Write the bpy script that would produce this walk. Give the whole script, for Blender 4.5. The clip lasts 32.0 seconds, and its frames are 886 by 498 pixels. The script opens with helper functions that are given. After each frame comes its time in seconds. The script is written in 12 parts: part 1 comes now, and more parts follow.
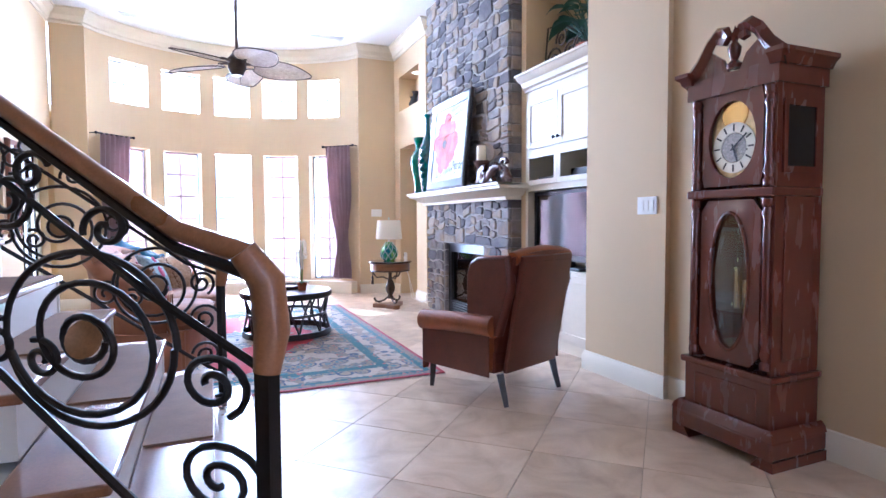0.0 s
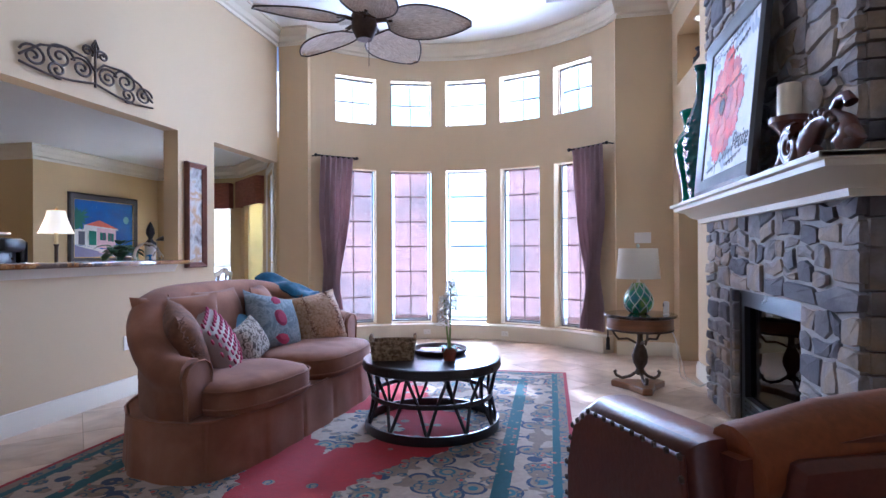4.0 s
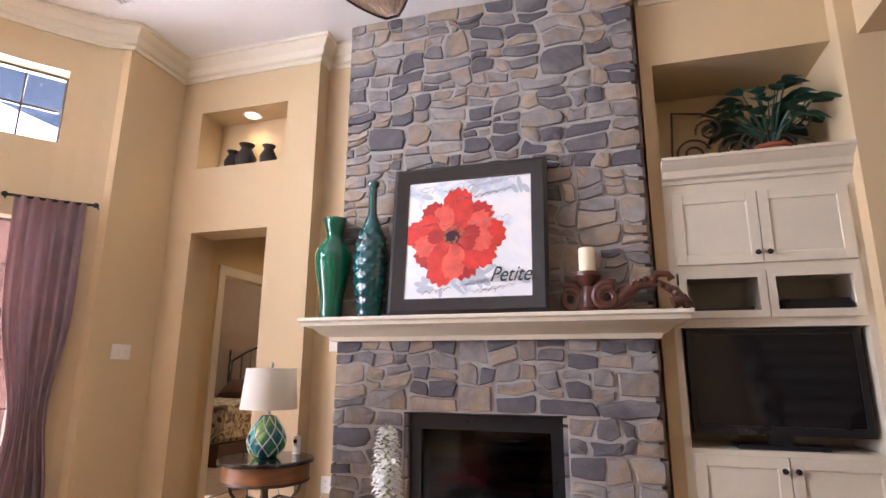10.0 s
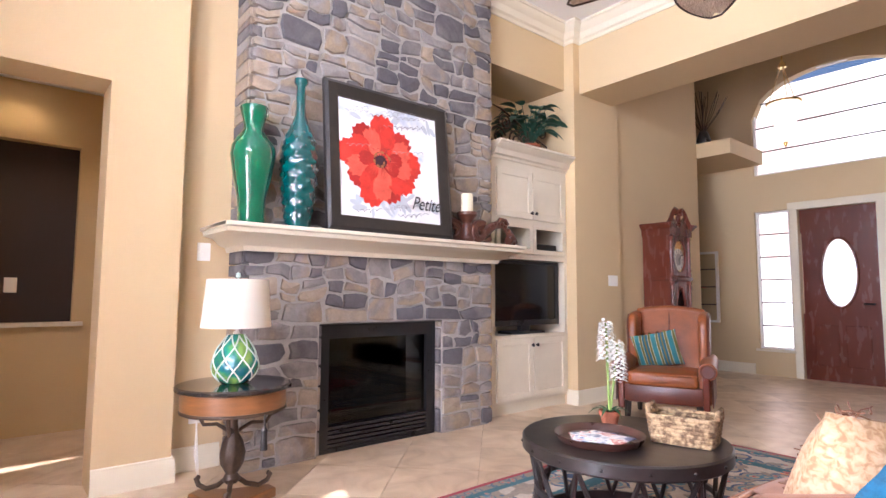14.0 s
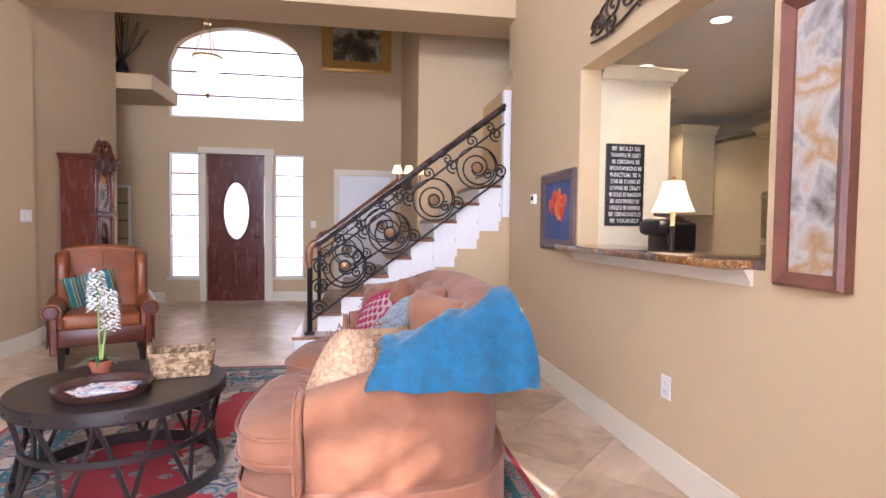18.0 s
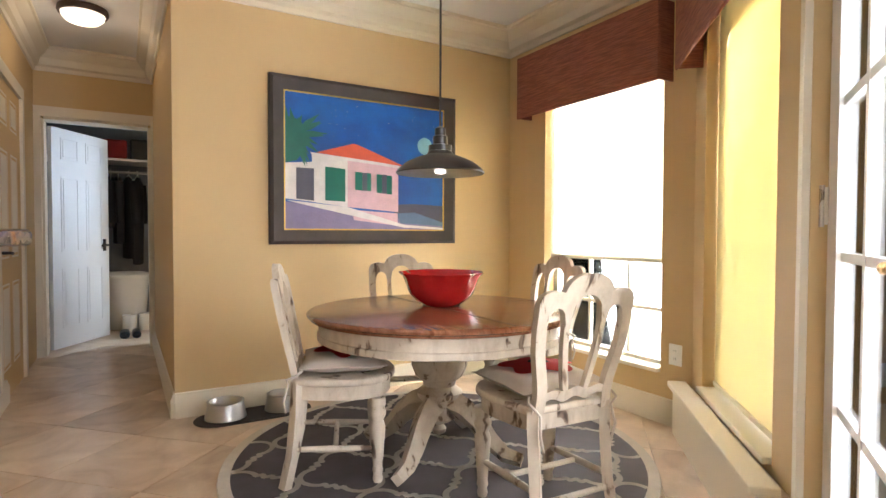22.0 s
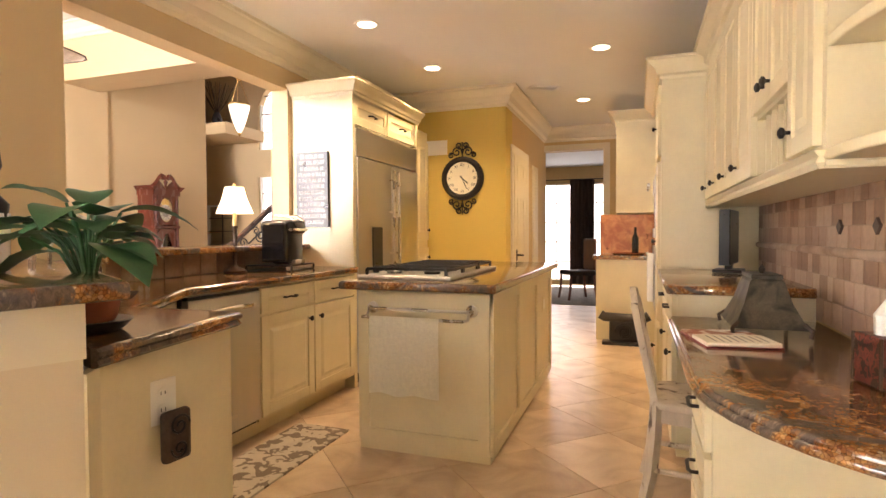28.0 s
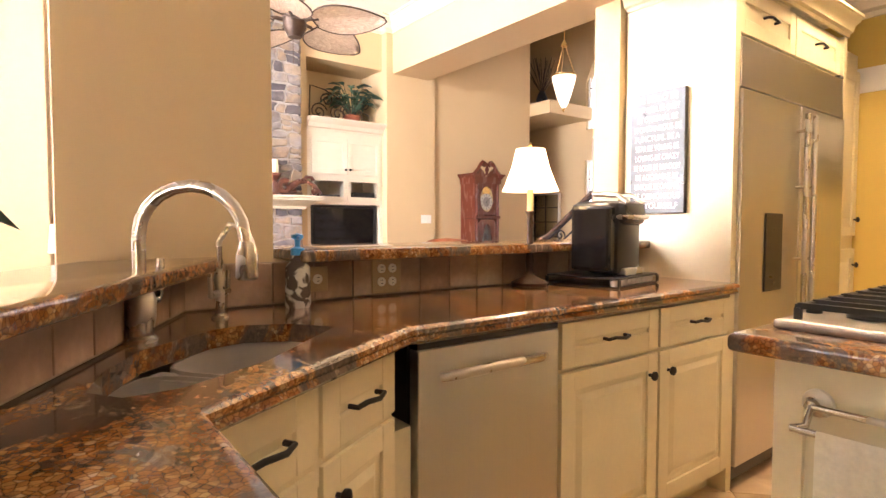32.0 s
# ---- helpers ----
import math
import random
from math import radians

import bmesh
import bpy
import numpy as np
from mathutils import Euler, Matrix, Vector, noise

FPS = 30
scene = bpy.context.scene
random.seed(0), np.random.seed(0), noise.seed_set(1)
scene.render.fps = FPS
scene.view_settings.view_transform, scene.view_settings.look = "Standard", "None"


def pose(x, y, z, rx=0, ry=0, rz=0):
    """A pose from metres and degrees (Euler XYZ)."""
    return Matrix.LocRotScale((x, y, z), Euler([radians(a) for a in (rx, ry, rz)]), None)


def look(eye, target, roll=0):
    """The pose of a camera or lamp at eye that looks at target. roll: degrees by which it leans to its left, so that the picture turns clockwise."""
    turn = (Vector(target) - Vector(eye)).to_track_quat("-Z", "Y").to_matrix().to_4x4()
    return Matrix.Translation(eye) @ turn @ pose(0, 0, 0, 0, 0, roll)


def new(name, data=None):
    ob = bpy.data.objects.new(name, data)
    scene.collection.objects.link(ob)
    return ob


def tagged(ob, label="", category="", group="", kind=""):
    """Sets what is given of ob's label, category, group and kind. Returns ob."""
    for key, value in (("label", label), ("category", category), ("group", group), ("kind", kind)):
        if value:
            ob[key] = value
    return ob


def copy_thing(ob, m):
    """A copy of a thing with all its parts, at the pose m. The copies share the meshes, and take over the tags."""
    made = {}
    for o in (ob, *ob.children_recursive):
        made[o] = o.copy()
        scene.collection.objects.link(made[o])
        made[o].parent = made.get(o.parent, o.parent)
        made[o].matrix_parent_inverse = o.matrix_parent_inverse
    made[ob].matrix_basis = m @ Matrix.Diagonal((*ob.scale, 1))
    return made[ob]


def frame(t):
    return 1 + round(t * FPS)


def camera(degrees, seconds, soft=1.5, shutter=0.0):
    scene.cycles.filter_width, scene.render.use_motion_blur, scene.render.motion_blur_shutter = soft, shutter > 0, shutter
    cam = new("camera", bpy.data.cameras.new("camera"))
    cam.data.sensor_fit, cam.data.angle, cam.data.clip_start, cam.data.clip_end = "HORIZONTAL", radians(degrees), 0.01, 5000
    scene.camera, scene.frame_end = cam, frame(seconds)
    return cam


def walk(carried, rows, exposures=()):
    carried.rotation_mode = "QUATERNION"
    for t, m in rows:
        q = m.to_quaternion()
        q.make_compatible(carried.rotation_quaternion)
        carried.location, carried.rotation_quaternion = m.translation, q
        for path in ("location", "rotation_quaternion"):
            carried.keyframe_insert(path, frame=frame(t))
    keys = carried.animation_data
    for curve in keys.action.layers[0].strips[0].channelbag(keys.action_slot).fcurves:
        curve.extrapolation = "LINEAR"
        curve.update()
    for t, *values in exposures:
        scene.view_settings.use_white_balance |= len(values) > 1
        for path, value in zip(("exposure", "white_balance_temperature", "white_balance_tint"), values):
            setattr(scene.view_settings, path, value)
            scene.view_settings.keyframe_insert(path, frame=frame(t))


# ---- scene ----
# seconds, x, y, z, yaw, pitch, roll
cam = camera(78.02, 32.0)
PATH = [
    (0.0, -0.175, -0.158, 1.154, -23.04, -2.92, 0.29),
    (0.5, 0.098, 0.036, 1.151, -25.40, -1.80, 0.28),
    (1.0, 0.307, 0.321, 1.137, -17.77, 0.28, 0.54),
    (1.5, 0.554, 0.609, 1.121, -7.79, 0.42, 0.48),
    (2.0, 0.820, 0.895, 1.110, -1.02, 0.38, 0.45),
    (2.5, 1.041, 1.181, 1.113, 2.39, 0.27, 0.54),
    (3.0, 1.222, 1.485, 1.130, 7.35, 0.21, 0.60),
    (3.5, 1.306, 1.822, 1.152, 11.04, 0.14, 0.42),
    (5.5, 1.224, 2.472, 1.134, 11.00, 0.51, 0.02),
    (6.0, 1.082, 2.641, 1.106, 9.30, 0.06, -0.15),
    (6.5, 0.902, 2.912, 1.084, -0.86, 0.07, -0.50),
    (7.0, 0.674, 3.245, 1.079, -18.00, 0.52, -1.31),
    (7.5, 0.457, 3.492, 1.086, -31.15, 0.69, -1.40),
    (8.0, 0.182, 3.681, 1.103, -42.13, 1.89, -1.30),
    (8.5, -0.167, 3.914, 1.117, -52.08, 5.98, -1.32),
    (9.0, -0.538, 4.171, 1.127, -58.29, 8.89, -0.99),
    (9.5, -0.865, 4.433, 1.136, -65.42, 11.24, -0.56),
    (10.0, -1.099, 4.771, 1.147, -73.26, 12.76, -0.37),
    (10.5, -1.290, 5.157, 1.154, -82.10, 14.64, -0.17),
    (11.0, -1.326, 5.599, 1.151, -87.86, 14.63, -0.12),
    (11.5, -1.317, 6.041, 1.137, -93.53, 14.48, -0.11),
    (12.0, -1.216, 6.426, 1.116, -102.38, 13.72, -0.21),
    (12.5, -1.148, 6.833, 1.094, -108.47, 12.11, -0.17),
    (13.0, -1.066, 7.196, 1.082, -114.40, 9.50, -0.22),
    (13.5, -0.987, 7.533, 1.084, -122.14, 6.77, -0.26),
    (14.0, -0.914, 7.866, 1.097, -129.53, 4.71, -0.29),
    (14.5, -0.898, 8.081, 1.112, -138.26, 2.16, -0.30),
    (16.5, -0.344, 8.465, 1.237, -163.44, -2.56, -0.60),
    (17.0, -0.321, 8.479, 1.239, -170.10, -2.49, -0.62),
    (17.5, -0.379, 8.435, 1.229, -177.79, -2.45, -0.58),
    (18.0, -0.536, 8.346, 1.204, -189.20, -2.41, -0.71),
    (18.5, -0.708, 8.294, 1.186, -203.06, -2.27, -0.83),
    (19.0, -0.820, 8.277, 1.177, -214.26, -2.25, -0.79),
    (19.5, -0.831, 8.263, 1.178, -228.09, -2.11, -0.10),
    (20.0, -1.095, 8.215, 1.108, -241.65, -1.75, -0.85),
    (20.5, -1.268, 7.961, 1.070, -256.79, -1.98, -1.00),
    (21.0, -1.632, 7.887, 1.043, -276.80, -1.57, -0.89),
    (21.5, -1.869, 7.973, 1.038, -293.64, -1.46, -0.43),
    (22.0, -2.059, 7.979, 1.062, -300.25, -1.57, -0.18),
    (22.5, -2.278, 7.936, 1.067, -301.25, -1.30, -0.09),
    (23.0, -2.539, 7.983, 1.061, -300.50, -1.21, -0.11),
    (23.5, -2.881, 8.050, 1.074, -291.79, -1.28, -0.05),
    (24.0, -3.260, 8.068, 1.080, -277.91, -1.22, -0.22),
    (24.5, -3.692, 8.066, 1.093, -264.53, -1.29, 0.02),
    (25.0, -4.082, 7.948, 1.080, -249.97, -0.71, 0.44),
    (25.5, -4.360, 7.844, 1.060, -236.26, 0.33, 0.70),
    (26.0, -4.566, 7.859, 1.085, -217.34, -0.32, -0.03),
    (26.5, -4.699, 8.009, 1.147, -195.06, -2.51, 1.00),
    (28.5, -4.783, 8.405, 1.170, -158.19, -1.65, -0.16),
    (29.0, -4.825, 8.349, 1.172, -158.06, -1.78, -0.10),
    (29.5, -4.830, 8.164, 1.171, -157.76, -2.14, -0.14),
    (30.0, -4.724, 7.944, 1.168, -155.27, -2.54, -0.21),
    (30.5, -4.505, 7.647, 1.173, -148.64, -2.74, -0.30),
    (31.0, -4.251, 7.382, 1.176, -140.83, -2.81, -0.26),
    (31.5, -4.014, 7.228, 1.171, -133.34, -2.48, -0.11),
    (32.0, -3.873, 7.124, 1.163, -126.80, -2.48, -0.04),
]
EXPOSURES = [(0.0, 1.48, 4500, 16), (1.0, 0.92, 4450, 16), (2.0, 0.66, 4450, 17), (3.0, 0.50, 4450, 17), (6.0, -0.06, 4500, 17), (7.5, -0.16, 4800, 18), (9.0, 0.20, 5700, 24), (10.5, 0.84, 5800, 22), (13.0, 1.07, 5800, 22), (17.0, 0.93, 5400, 22), (18.0, 0.76, 5600, 24), (19.0, 0.68, 5500, 18), (20.0, 0.98, 5200, 14), (21.0, 1.22, 5200, 14), (22.0, 1.18, 5700, 14), (23.0, 0.84, 6000, 16), (24.0, 0.36, 6700, 24), (25.0, 0.54, 8200, 24), (26.0, 0.86, 8200, 22), (28.5, 1.88, 6700, 20), (29.0, 1.95, 6700, 20), (32.0, 2.03, 6600, 22)]

walk(cam, [(t, pose(x, y, z, 90 + pitch, roll, yaw)) for t, x, y, z, yaw, pitch, roll in PATH], EXPOSURES)

# ---- world and sun ----
world = bpy.data.worlds.new("sky")
world.use_nodes = True
scene.world = world
sky = world.node_tree.nodes.new("ShaderNodeTexSky")
sky.sky_type, sky.sun_disc = "NISHITA", False
SUN_UP, SUN_AZ = radians(47), radians(-14.5)
sky.sun_elevation, sky.sun_rotation = SUN_UP, SUN_AZ
world.node_tree.links.new(sky.outputs[0], world.node_tree.nodes["Background"].inputs[0])
world.node_tree.nodes["Background"].inputs[1].default_value = 0.05
sun = new("sun", bpy.data.lights.new("sun", "SUN"))
sun.data.energy, sun.data.angle, sun.data.color = 5.0, radians(0.5), (1.0, 0.95, 0.86)
sun.matrix_world = look((0, 0, 20), (-math.sin(SUN_AZ) * math.cos(SUN_UP), -math.cos(SUN_AZ) * math.cos(SUN_UP), 20 - math.sin(SUN_UP)))


def area_lamp(name, x, y, z, target, w, h, watts, color=(1, 1, 1)):
    d = bpy.data.lights.new(name, "AREA")
    d.shape, d.size, d.size_y, d.energy, d.color = "RECTANGLE", w, h, watts, color
    ob = new(name, d)
    ob.matrix_world = look((x, y, z), target)
    return ob


def bulb(name, x, y, z, watts, color=(1.0, 0.78, 0.5), radius=0.05):
    d = bpy.data.lights.new(name, "POINT")
    d.energy, d.color, d.shadow_soft_size = watts, color, radius
    ob = new(name, d)
    ob.location = (x, y, z)
    return ob


def spot(name, x, y, z, watts, color=(1.0, 0.76, 0.48), degrees=110):
    d = bpy.data.lights.new(name, "SPOT")
    d.energy, d.color, d.shadow_soft_size = watts, color, 0.06
    d.spot_size, d.spot_blend = radians(degrees), 0.6
    ob = new(name, d)
    ob.location = (x, y, z)
    return ob


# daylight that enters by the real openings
for a in (-36, -18, 0, 18, 36):
    r, s, c = 2.62, math.sin(radians(a)), math.cos(radians(a))
    for z, h, w in ((1.25, 2.0, 107 if a == 0 else 25), (3.15, 0.6, 43)):
        area_lamp("window_daylight", 0.19 + r * s, 6.99 + r * c, z, (0.19, 6.99, z - 0.3), 0.5, h, w, (0.93, 0.97, 1.0))
area_lamp("window_daylight", -4.7, 10.85, 1.15, (-4.4, 8.5, 0.9), 1.1, 1.7, 100, (1.0, 0.95, 0.82))
area_lamp("window_daylight", -3.2, 10.25, 1.15, (-4.4, 8.5, 0.9), 0.9, 1.7, 36, (1.0, 0.95, 0.82))
area_lamp("window_daylight", 1.25, -1.7, 5.2, (1.1, 3.0, 1.0), 1.9, 0.9, 20, (0.97, 0.98, 1.0))
area_lamp("window_daylight", -2.22, 9.33, 1.2, (-4.2, 7.6, 0.9), 0.85, 1.9, 27, (1.0, 0.97, 0.9))
area_lamp("window_daylight", -3.4, -3.8, 1.4, (-3.6, 0.0, 1.3), 1.4, 1.7, 6, (0.86, 0.93, 1.0))
# cool lamp added at an unseen laundry window to brighten the open door
area_lamp("laundry_daylight_fill", -8.11, 8.88, 1.45, (-8.5, 7.5, 0.9), 0.2, 1.0, 9, (0.66, 0.83, 1.0))


# ---- materials ----
def material(name, color, rough=0.6, metal=0.0, grain=0.12, scale=9.0, bump=0.15, fine=140.0, coat=0.0, transmission=0.0, emit=0.0, per_piece=0.0, sheen=0.0, alpha=1.0, island=False, stretch=(1, 1, 1)):
    """A surface with variation at two scales: slow stains and fine grain with a little relief."""
    m = bpy.data.materials.new(name)
    m.use_nodes = True
    n, l = m.node_tree.nodes, m.node_tree.links
    b = n["Principled BSDF"]
    tex = n.new("ShaderNodeTexCoord")
    mapping = n.new("ShaderNodeMapping")
    mapping.inputs["Scale"].default_value = stretch
    l.new(tex.outputs["Object"], mapping.inputs[0])
    big, small = n.new("ShaderNodeTexNoise"), n.new("ShaderNodeTexNoise")
    big.inputs["Scale"].default_value, small.inputs["Scale"].default_value = scale, fine
    big.inputs["Detail"].default_value, small.inputs["Detail"].default_value = 4, 3
    for t in (big, small):
        l.new(mapping.outputs[0], t.inputs["Vector"])
    add = n.new("ShaderNodeMath")
    add.operation = "MULTIPLY_ADD"
    l.new(big.outputs[0], add.inputs[0])
    add.inputs[1].default_value = 0.65
    half = n.new("ShaderNodeMath")
    half.operation = "MULTIPLY"
    half.inputs[1].default_value = 0.35
    l.new(small.outputs[0], half.inputs[0])
    l.new(half.outputs[0], add.inputs[2])
    value = add.outputs[0]
    ramp = n.new("ShaderNodeMapRange")
    ramp.inputs["From Min"].default_value, ramp.inputs["From Max"].default_value = 0.3, 0.7
    ramp.inputs["To Min"].default_value, ramp.inputs["To Max"].default_value = 1 - grain, 1 + grain
    l.new(value, ramp.inputs["Value"])
    shade = ramp.outputs[0]
    if per_piece:
        info = n.new("ShaderNodeNewGeometry" if island else "ShaderNodeObjectInfo")
        r2 = n.new("ShaderNodeMapRange")
        r2.inputs["To Min"].default_value, r2.inputs["To Max"].default_value = 1 - per_piece, 1 + per_piece
        l.new(info.outputs["Random Per Island" if island else "Random"], r2.inputs["Value"])
        mul = n.new("ShaderNodeMath")
        mul.operation = "MULTIPLY"
        l.new(shade, mul.inputs[0])
        l.new(r2.outputs[0], mul.inputs[1])
        shade = mul.outputs[0]
    col = n.new("ShaderNodeVectorMath")
    col.operation = "SCALE"
    col.inputs[0].default_value = color
    l.new(shade, col.inputs["Scale"])
    l.new(col.outputs[0], b.inputs["Base Color"])
    b.inputs["Roughness"].default_value, b.inputs["Metallic"].default_value = rough, metal
    rr = n.new("ShaderNodeMapRange")
    rr.inputs["To Min"].default_value, rr.inputs["To Max"].default_value = max(0.02, rough - 0.08), min(1, rough + 0.08)
    l.new(big.outputs[0], rr.inputs["Value"])
    l.new(rr.outputs[0], b.inputs["Roughness"])
    b.inputs["Coat Weight"].default_value, b.inputs["Coat Roughness"].default_value = coat, 0.1
    b.inputs["Transmission Weight"].default_value, b.inputs["Alpha"].default_value = transmission, alpha
    b.inputs["Sheen Weight"].default_value = sheen
    if bump:
        bm_ = n.new("ShaderNodeBump")
        bm_.inputs["Strength"].default_value, bm_.inputs["Distance"].default_value = bump, 0.004
        l.new(value, bm_.inputs["Height"])
        l.new(bm_.outputs[0], b.inputs["Normal"])
    if emit:
        b.inputs["Emission Color"].default_value = (*color, 1)
        b.inputs["Emission Strength"].default_value = emit
    return m


def rich(m, colors, scale, detail=6.0, distort=1.0, stretch=(1, 1, 1), mix_random=0.0):
    """Replaces a material's base colour by a noise ramp over several colours: stone, granite, woven patterns."""
    n, l = m.node_tree.nodes, m.node_tree.links
    tex, mapping, noi, ramp = n.new("ShaderNodeTexCoord"), n.new("ShaderNodeMapping"), n.new("ShaderNodeTexNoise"), n.new("ShaderNodeValToRGB")
    mapping.inputs["Scale"].default_value = stretch
    noi.inputs["Scale"].default_value, noi.inputs["Detail"].default_value, noi.inputs["Distortion"].default_value = scale, detail, distort
    l.new(tex.outputs["Object"], mapping.inputs[0])
    l.new(mapping.outputs[0], noi.inputs["Vector"])
    fac = noi.outputs[0]
    if mix_random:
        info, mm = n.new("ShaderNodeObjectInfo"), n.new("ShaderNodeMath")
        mm.operation = "MULTIPLY_ADD"
        l.new(info.outputs["Random"], mm.inputs[0])
        mm.inputs[1].default_value = mix_random
        l.new(noi.outputs[0], mm.inputs[2])
        m2 = n.new("ShaderNodeMath")
        m2.operation = "SUBTRACT"
        l.new(mm.outputs[0], m2.inputs[0])
        m2.inputs[1].default_value = mix_random / 2
        fac = m2.outputs[0]
    l.new(fac, ramp.inputs[0])
    els = ramp.color_ramp.elements
    while len(els) < len(colors):
        els.new(0.5)
    for i, (pos, c) in enumerate(colors):
        els[i].position, els[i].color = pos, (*c, 1)
    old = m.node_tree.nodes["Principled BSDF"].inputs["Base Color"]
    scale_node = old.links[0].from_node
    l.new(ramp.outputs[0], scale_node.inputs[0])
    return m


PAINT = material("wall_paint_tan", (0.60, 0.452, 0.258), 0.75, grain=0.03, scale=2.0, bump=0.12, fine=220)
PAINT_NOOK = material("wall_paint_gold", (0.60, 0.43, 0.21), 0.75, grain=0.03, scale=2.0, bump=0.12, fine=220)
PAINT_YELLOW = material("wall_paint_yellow", (0.60, 0.44, 0.11), 0.75, grain=0.03, scale=2.0, bump=0.12, fine=220)
CEILING = material("ceiling_white", (0.80, 0.79, 0.76), 0.9, grain=0.02, scale=3.0, bump=0.3, fine=90)
TRIM = material("trim_cream", (0.72, 0.65, 0.50), 0.45, grain=0.02, scale=3.0, bump=0.03)
CREAM = material("cabinet_cream", (0.70, 0.62, 0.42), 0.42, grain=0.05, scale=7.0, bump=0.05, fine=60)
IVORY = material("cabinet_ivory", (0.67, 0.60, 0.47), 0.42, grain=0.04, scale=7.0, bump=0.05, fine=60)
WHITE = material("white_paint", (0.80, 0.79, 0.76), 0.45, grain=0.02, bump=0.03)
PLASTIC = material("white_plastic", (0.82, 0.80, 0.74), 0.35, grain=0.01, bump=0.0)
STONE = rich(material("ledge_stone", (0.3, 0.28, 0.27), 0.85, grain=0.22, scale=14, bump=0.7, fine=70), [(0.26, (0.105, 0.095, 0.10)), (0.38, (0.185, 0.165, 0.16)), (0.47, (0.24, 0.215, 0.20)), (0.55, (0.30, 0.225, 0.15)), (0.62, (0.215, 0.175, 0.15)), (0.70, (0.27, 0.25, 0.24)), (0.80, (0.34, 0.27, 0.20))], 2.2, 4, 0.5, mix_random=0.75)
MORTAR = material("mortar", (0.36, 0.33, 0.30), 0.95, grain=0.12, scale=30, bump=0.6)
TILE = rich(material("travertine_tile", (0.6, 0.45, 0.3), 0.32, grain=0.07, scale=5, bump=0.06, fine=60, per_piece=0.06), [(0.32, (0.42, 0.29, 0.18)), (0.45, (0.55, 0.40, 0.26)), (0.56, (0.63, 0.48, 0.33)), (0.70, (0.69, 0.55, 0.40))], 2.6, 8, 1.2, mix_random=0.12)
GROUT = material("grout", (0.42, 0.32, 0.22), 0.9, grain=0.1, scale=20)
def granite():
    """Polished granite: dark brown-grey streaked fields and fields of amber crystals."""
    m = material("granite", (0.3, 0.2, 0.12), 0.10, grain=0.3, scale=60, bump=0.0, fine=260, coat=0.4)
    n, l = m.node_tree.nodes, m.node_tree.links
    tex = n.new("ShaderNodeTexCoord")

    def noise_of(scale, detail, distort, rough, stretch=(1, 1, 1)):
        mp, q = n.new("ShaderNodeMapping"), n.new("ShaderNodeTexNoise")
        mp.inputs["Scale"].default_value = stretch
        mp.inputs["Rotation"].default_value = (0, 0, radians(35))
        for key, val in (("Scale", scale), ("Detail", detail), ("Distortion", distort), ("Roughness", rough)):
            q.inputs[key].default_value = val
        l.new(tex.outputs["Object"], mp.inputs[0])
        l.new(mp.outputs[0], q.inputs["Vector"])
        return q.outputs[0]

    def ramp_of(fac, stops):
        r = n.new("ShaderNodeValToRGB")
        while len(r.color_ramp.elements) < len(stops):
            r.color_ramp.elements.new(0.5)
        for e, (pos, c) in zip(r.color_ramp.elements, stops):
            e.position, e.color = pos, (*c, 1)
        l.new(fac, r.inputs[0])
        return r.outputs[0]

    def blend(fac, a, b, kind="MIX"):
        x = n.new("ShaderNodeMix")
        x.data_type, x.blend_type = "RGBA", kind
        l.new(fac, x.inputs[0])
        l.new(a, x.inputs[6])
        l.new(b, x.inputs[7])
        return x.outputs[2]

    streaks = ramp_of(noise_of(7.0, 12, 1.2, 0.68, (1, 2.6, 1)), [(0.32, (0.045, 0.034, 0.028)), (0.46, (0.13, 0.092, 0.068)), (0.54, (0.085, 0.062, 0.050)), (0.62, (0.23, 0.17, 0.12)), (0.72, (0.36, 0.30, 0.24))])
    cell = n.new("ShaderNodeTexVoronoi")
    cell.inputs["Scale"].default_value = 105
    l.new(tex.outputs["Object"], cell.inputs["Vector"])
    edge = n.new("ShaderNodeTexVoronoi")
    edge.feature = "DISTANCE_TO_EDGE"
    edge.inputs["Scale"].default_value = 105
    l.new(tex.outputs["Object"], edge.inputs["Vector"])
    tone = n.new("ShaderNodeSeparateColor")
    l.new(cell.outputs["Color"], tone.inputs[0])
    amber = ramp_of(tone.outputs[0], [(0.0, (0.20, 0.070, 0.018)), (0.3, (0.40, 0.19, 0.055)), (0.6, (0.50, 0.30, 0.12)), (0.85, (0.33, 0.13, 0.03)), (1.0, (0.58, 0.44, 0.26))])
    seam = ramp_of(edge.outputs[0], [(0.0, (0.42, 0.34, 0.28)), (0.12, (1, 1, 1))])
    one = n.new("ShaderNodeValue")
    one.outputs[0].default_value = 1.0
    amber = blend(one.outputs[0], amber, seam, "MULTIPLY")
    rust = ramp_of(noise_of(11.0, 8, 0.8, 0.6), [(0.42, (0.55, 0.42, 0.34)), (0.58, (1, 1, 1))])
    amber = blend(one.outputs[0], amber, rust, "MULTIPLY")
    mask = n.new("ShaderNodeMapRange")
    mask.inputs["From Min"].default_value, mask.inputs["From Max"].default_value = 0.455, 0.515
    l.new(noise_of(3.4, 9, 1.4, 0.62, (1, 1.7, 1)), mask.inputs["Value"])
    old = n["Principled BSDF"].inputs["Base Color"]
    l.new(blend(mask.outputs[0], streaks, amber), old.links[0].from_node.inputs[0])
    return m


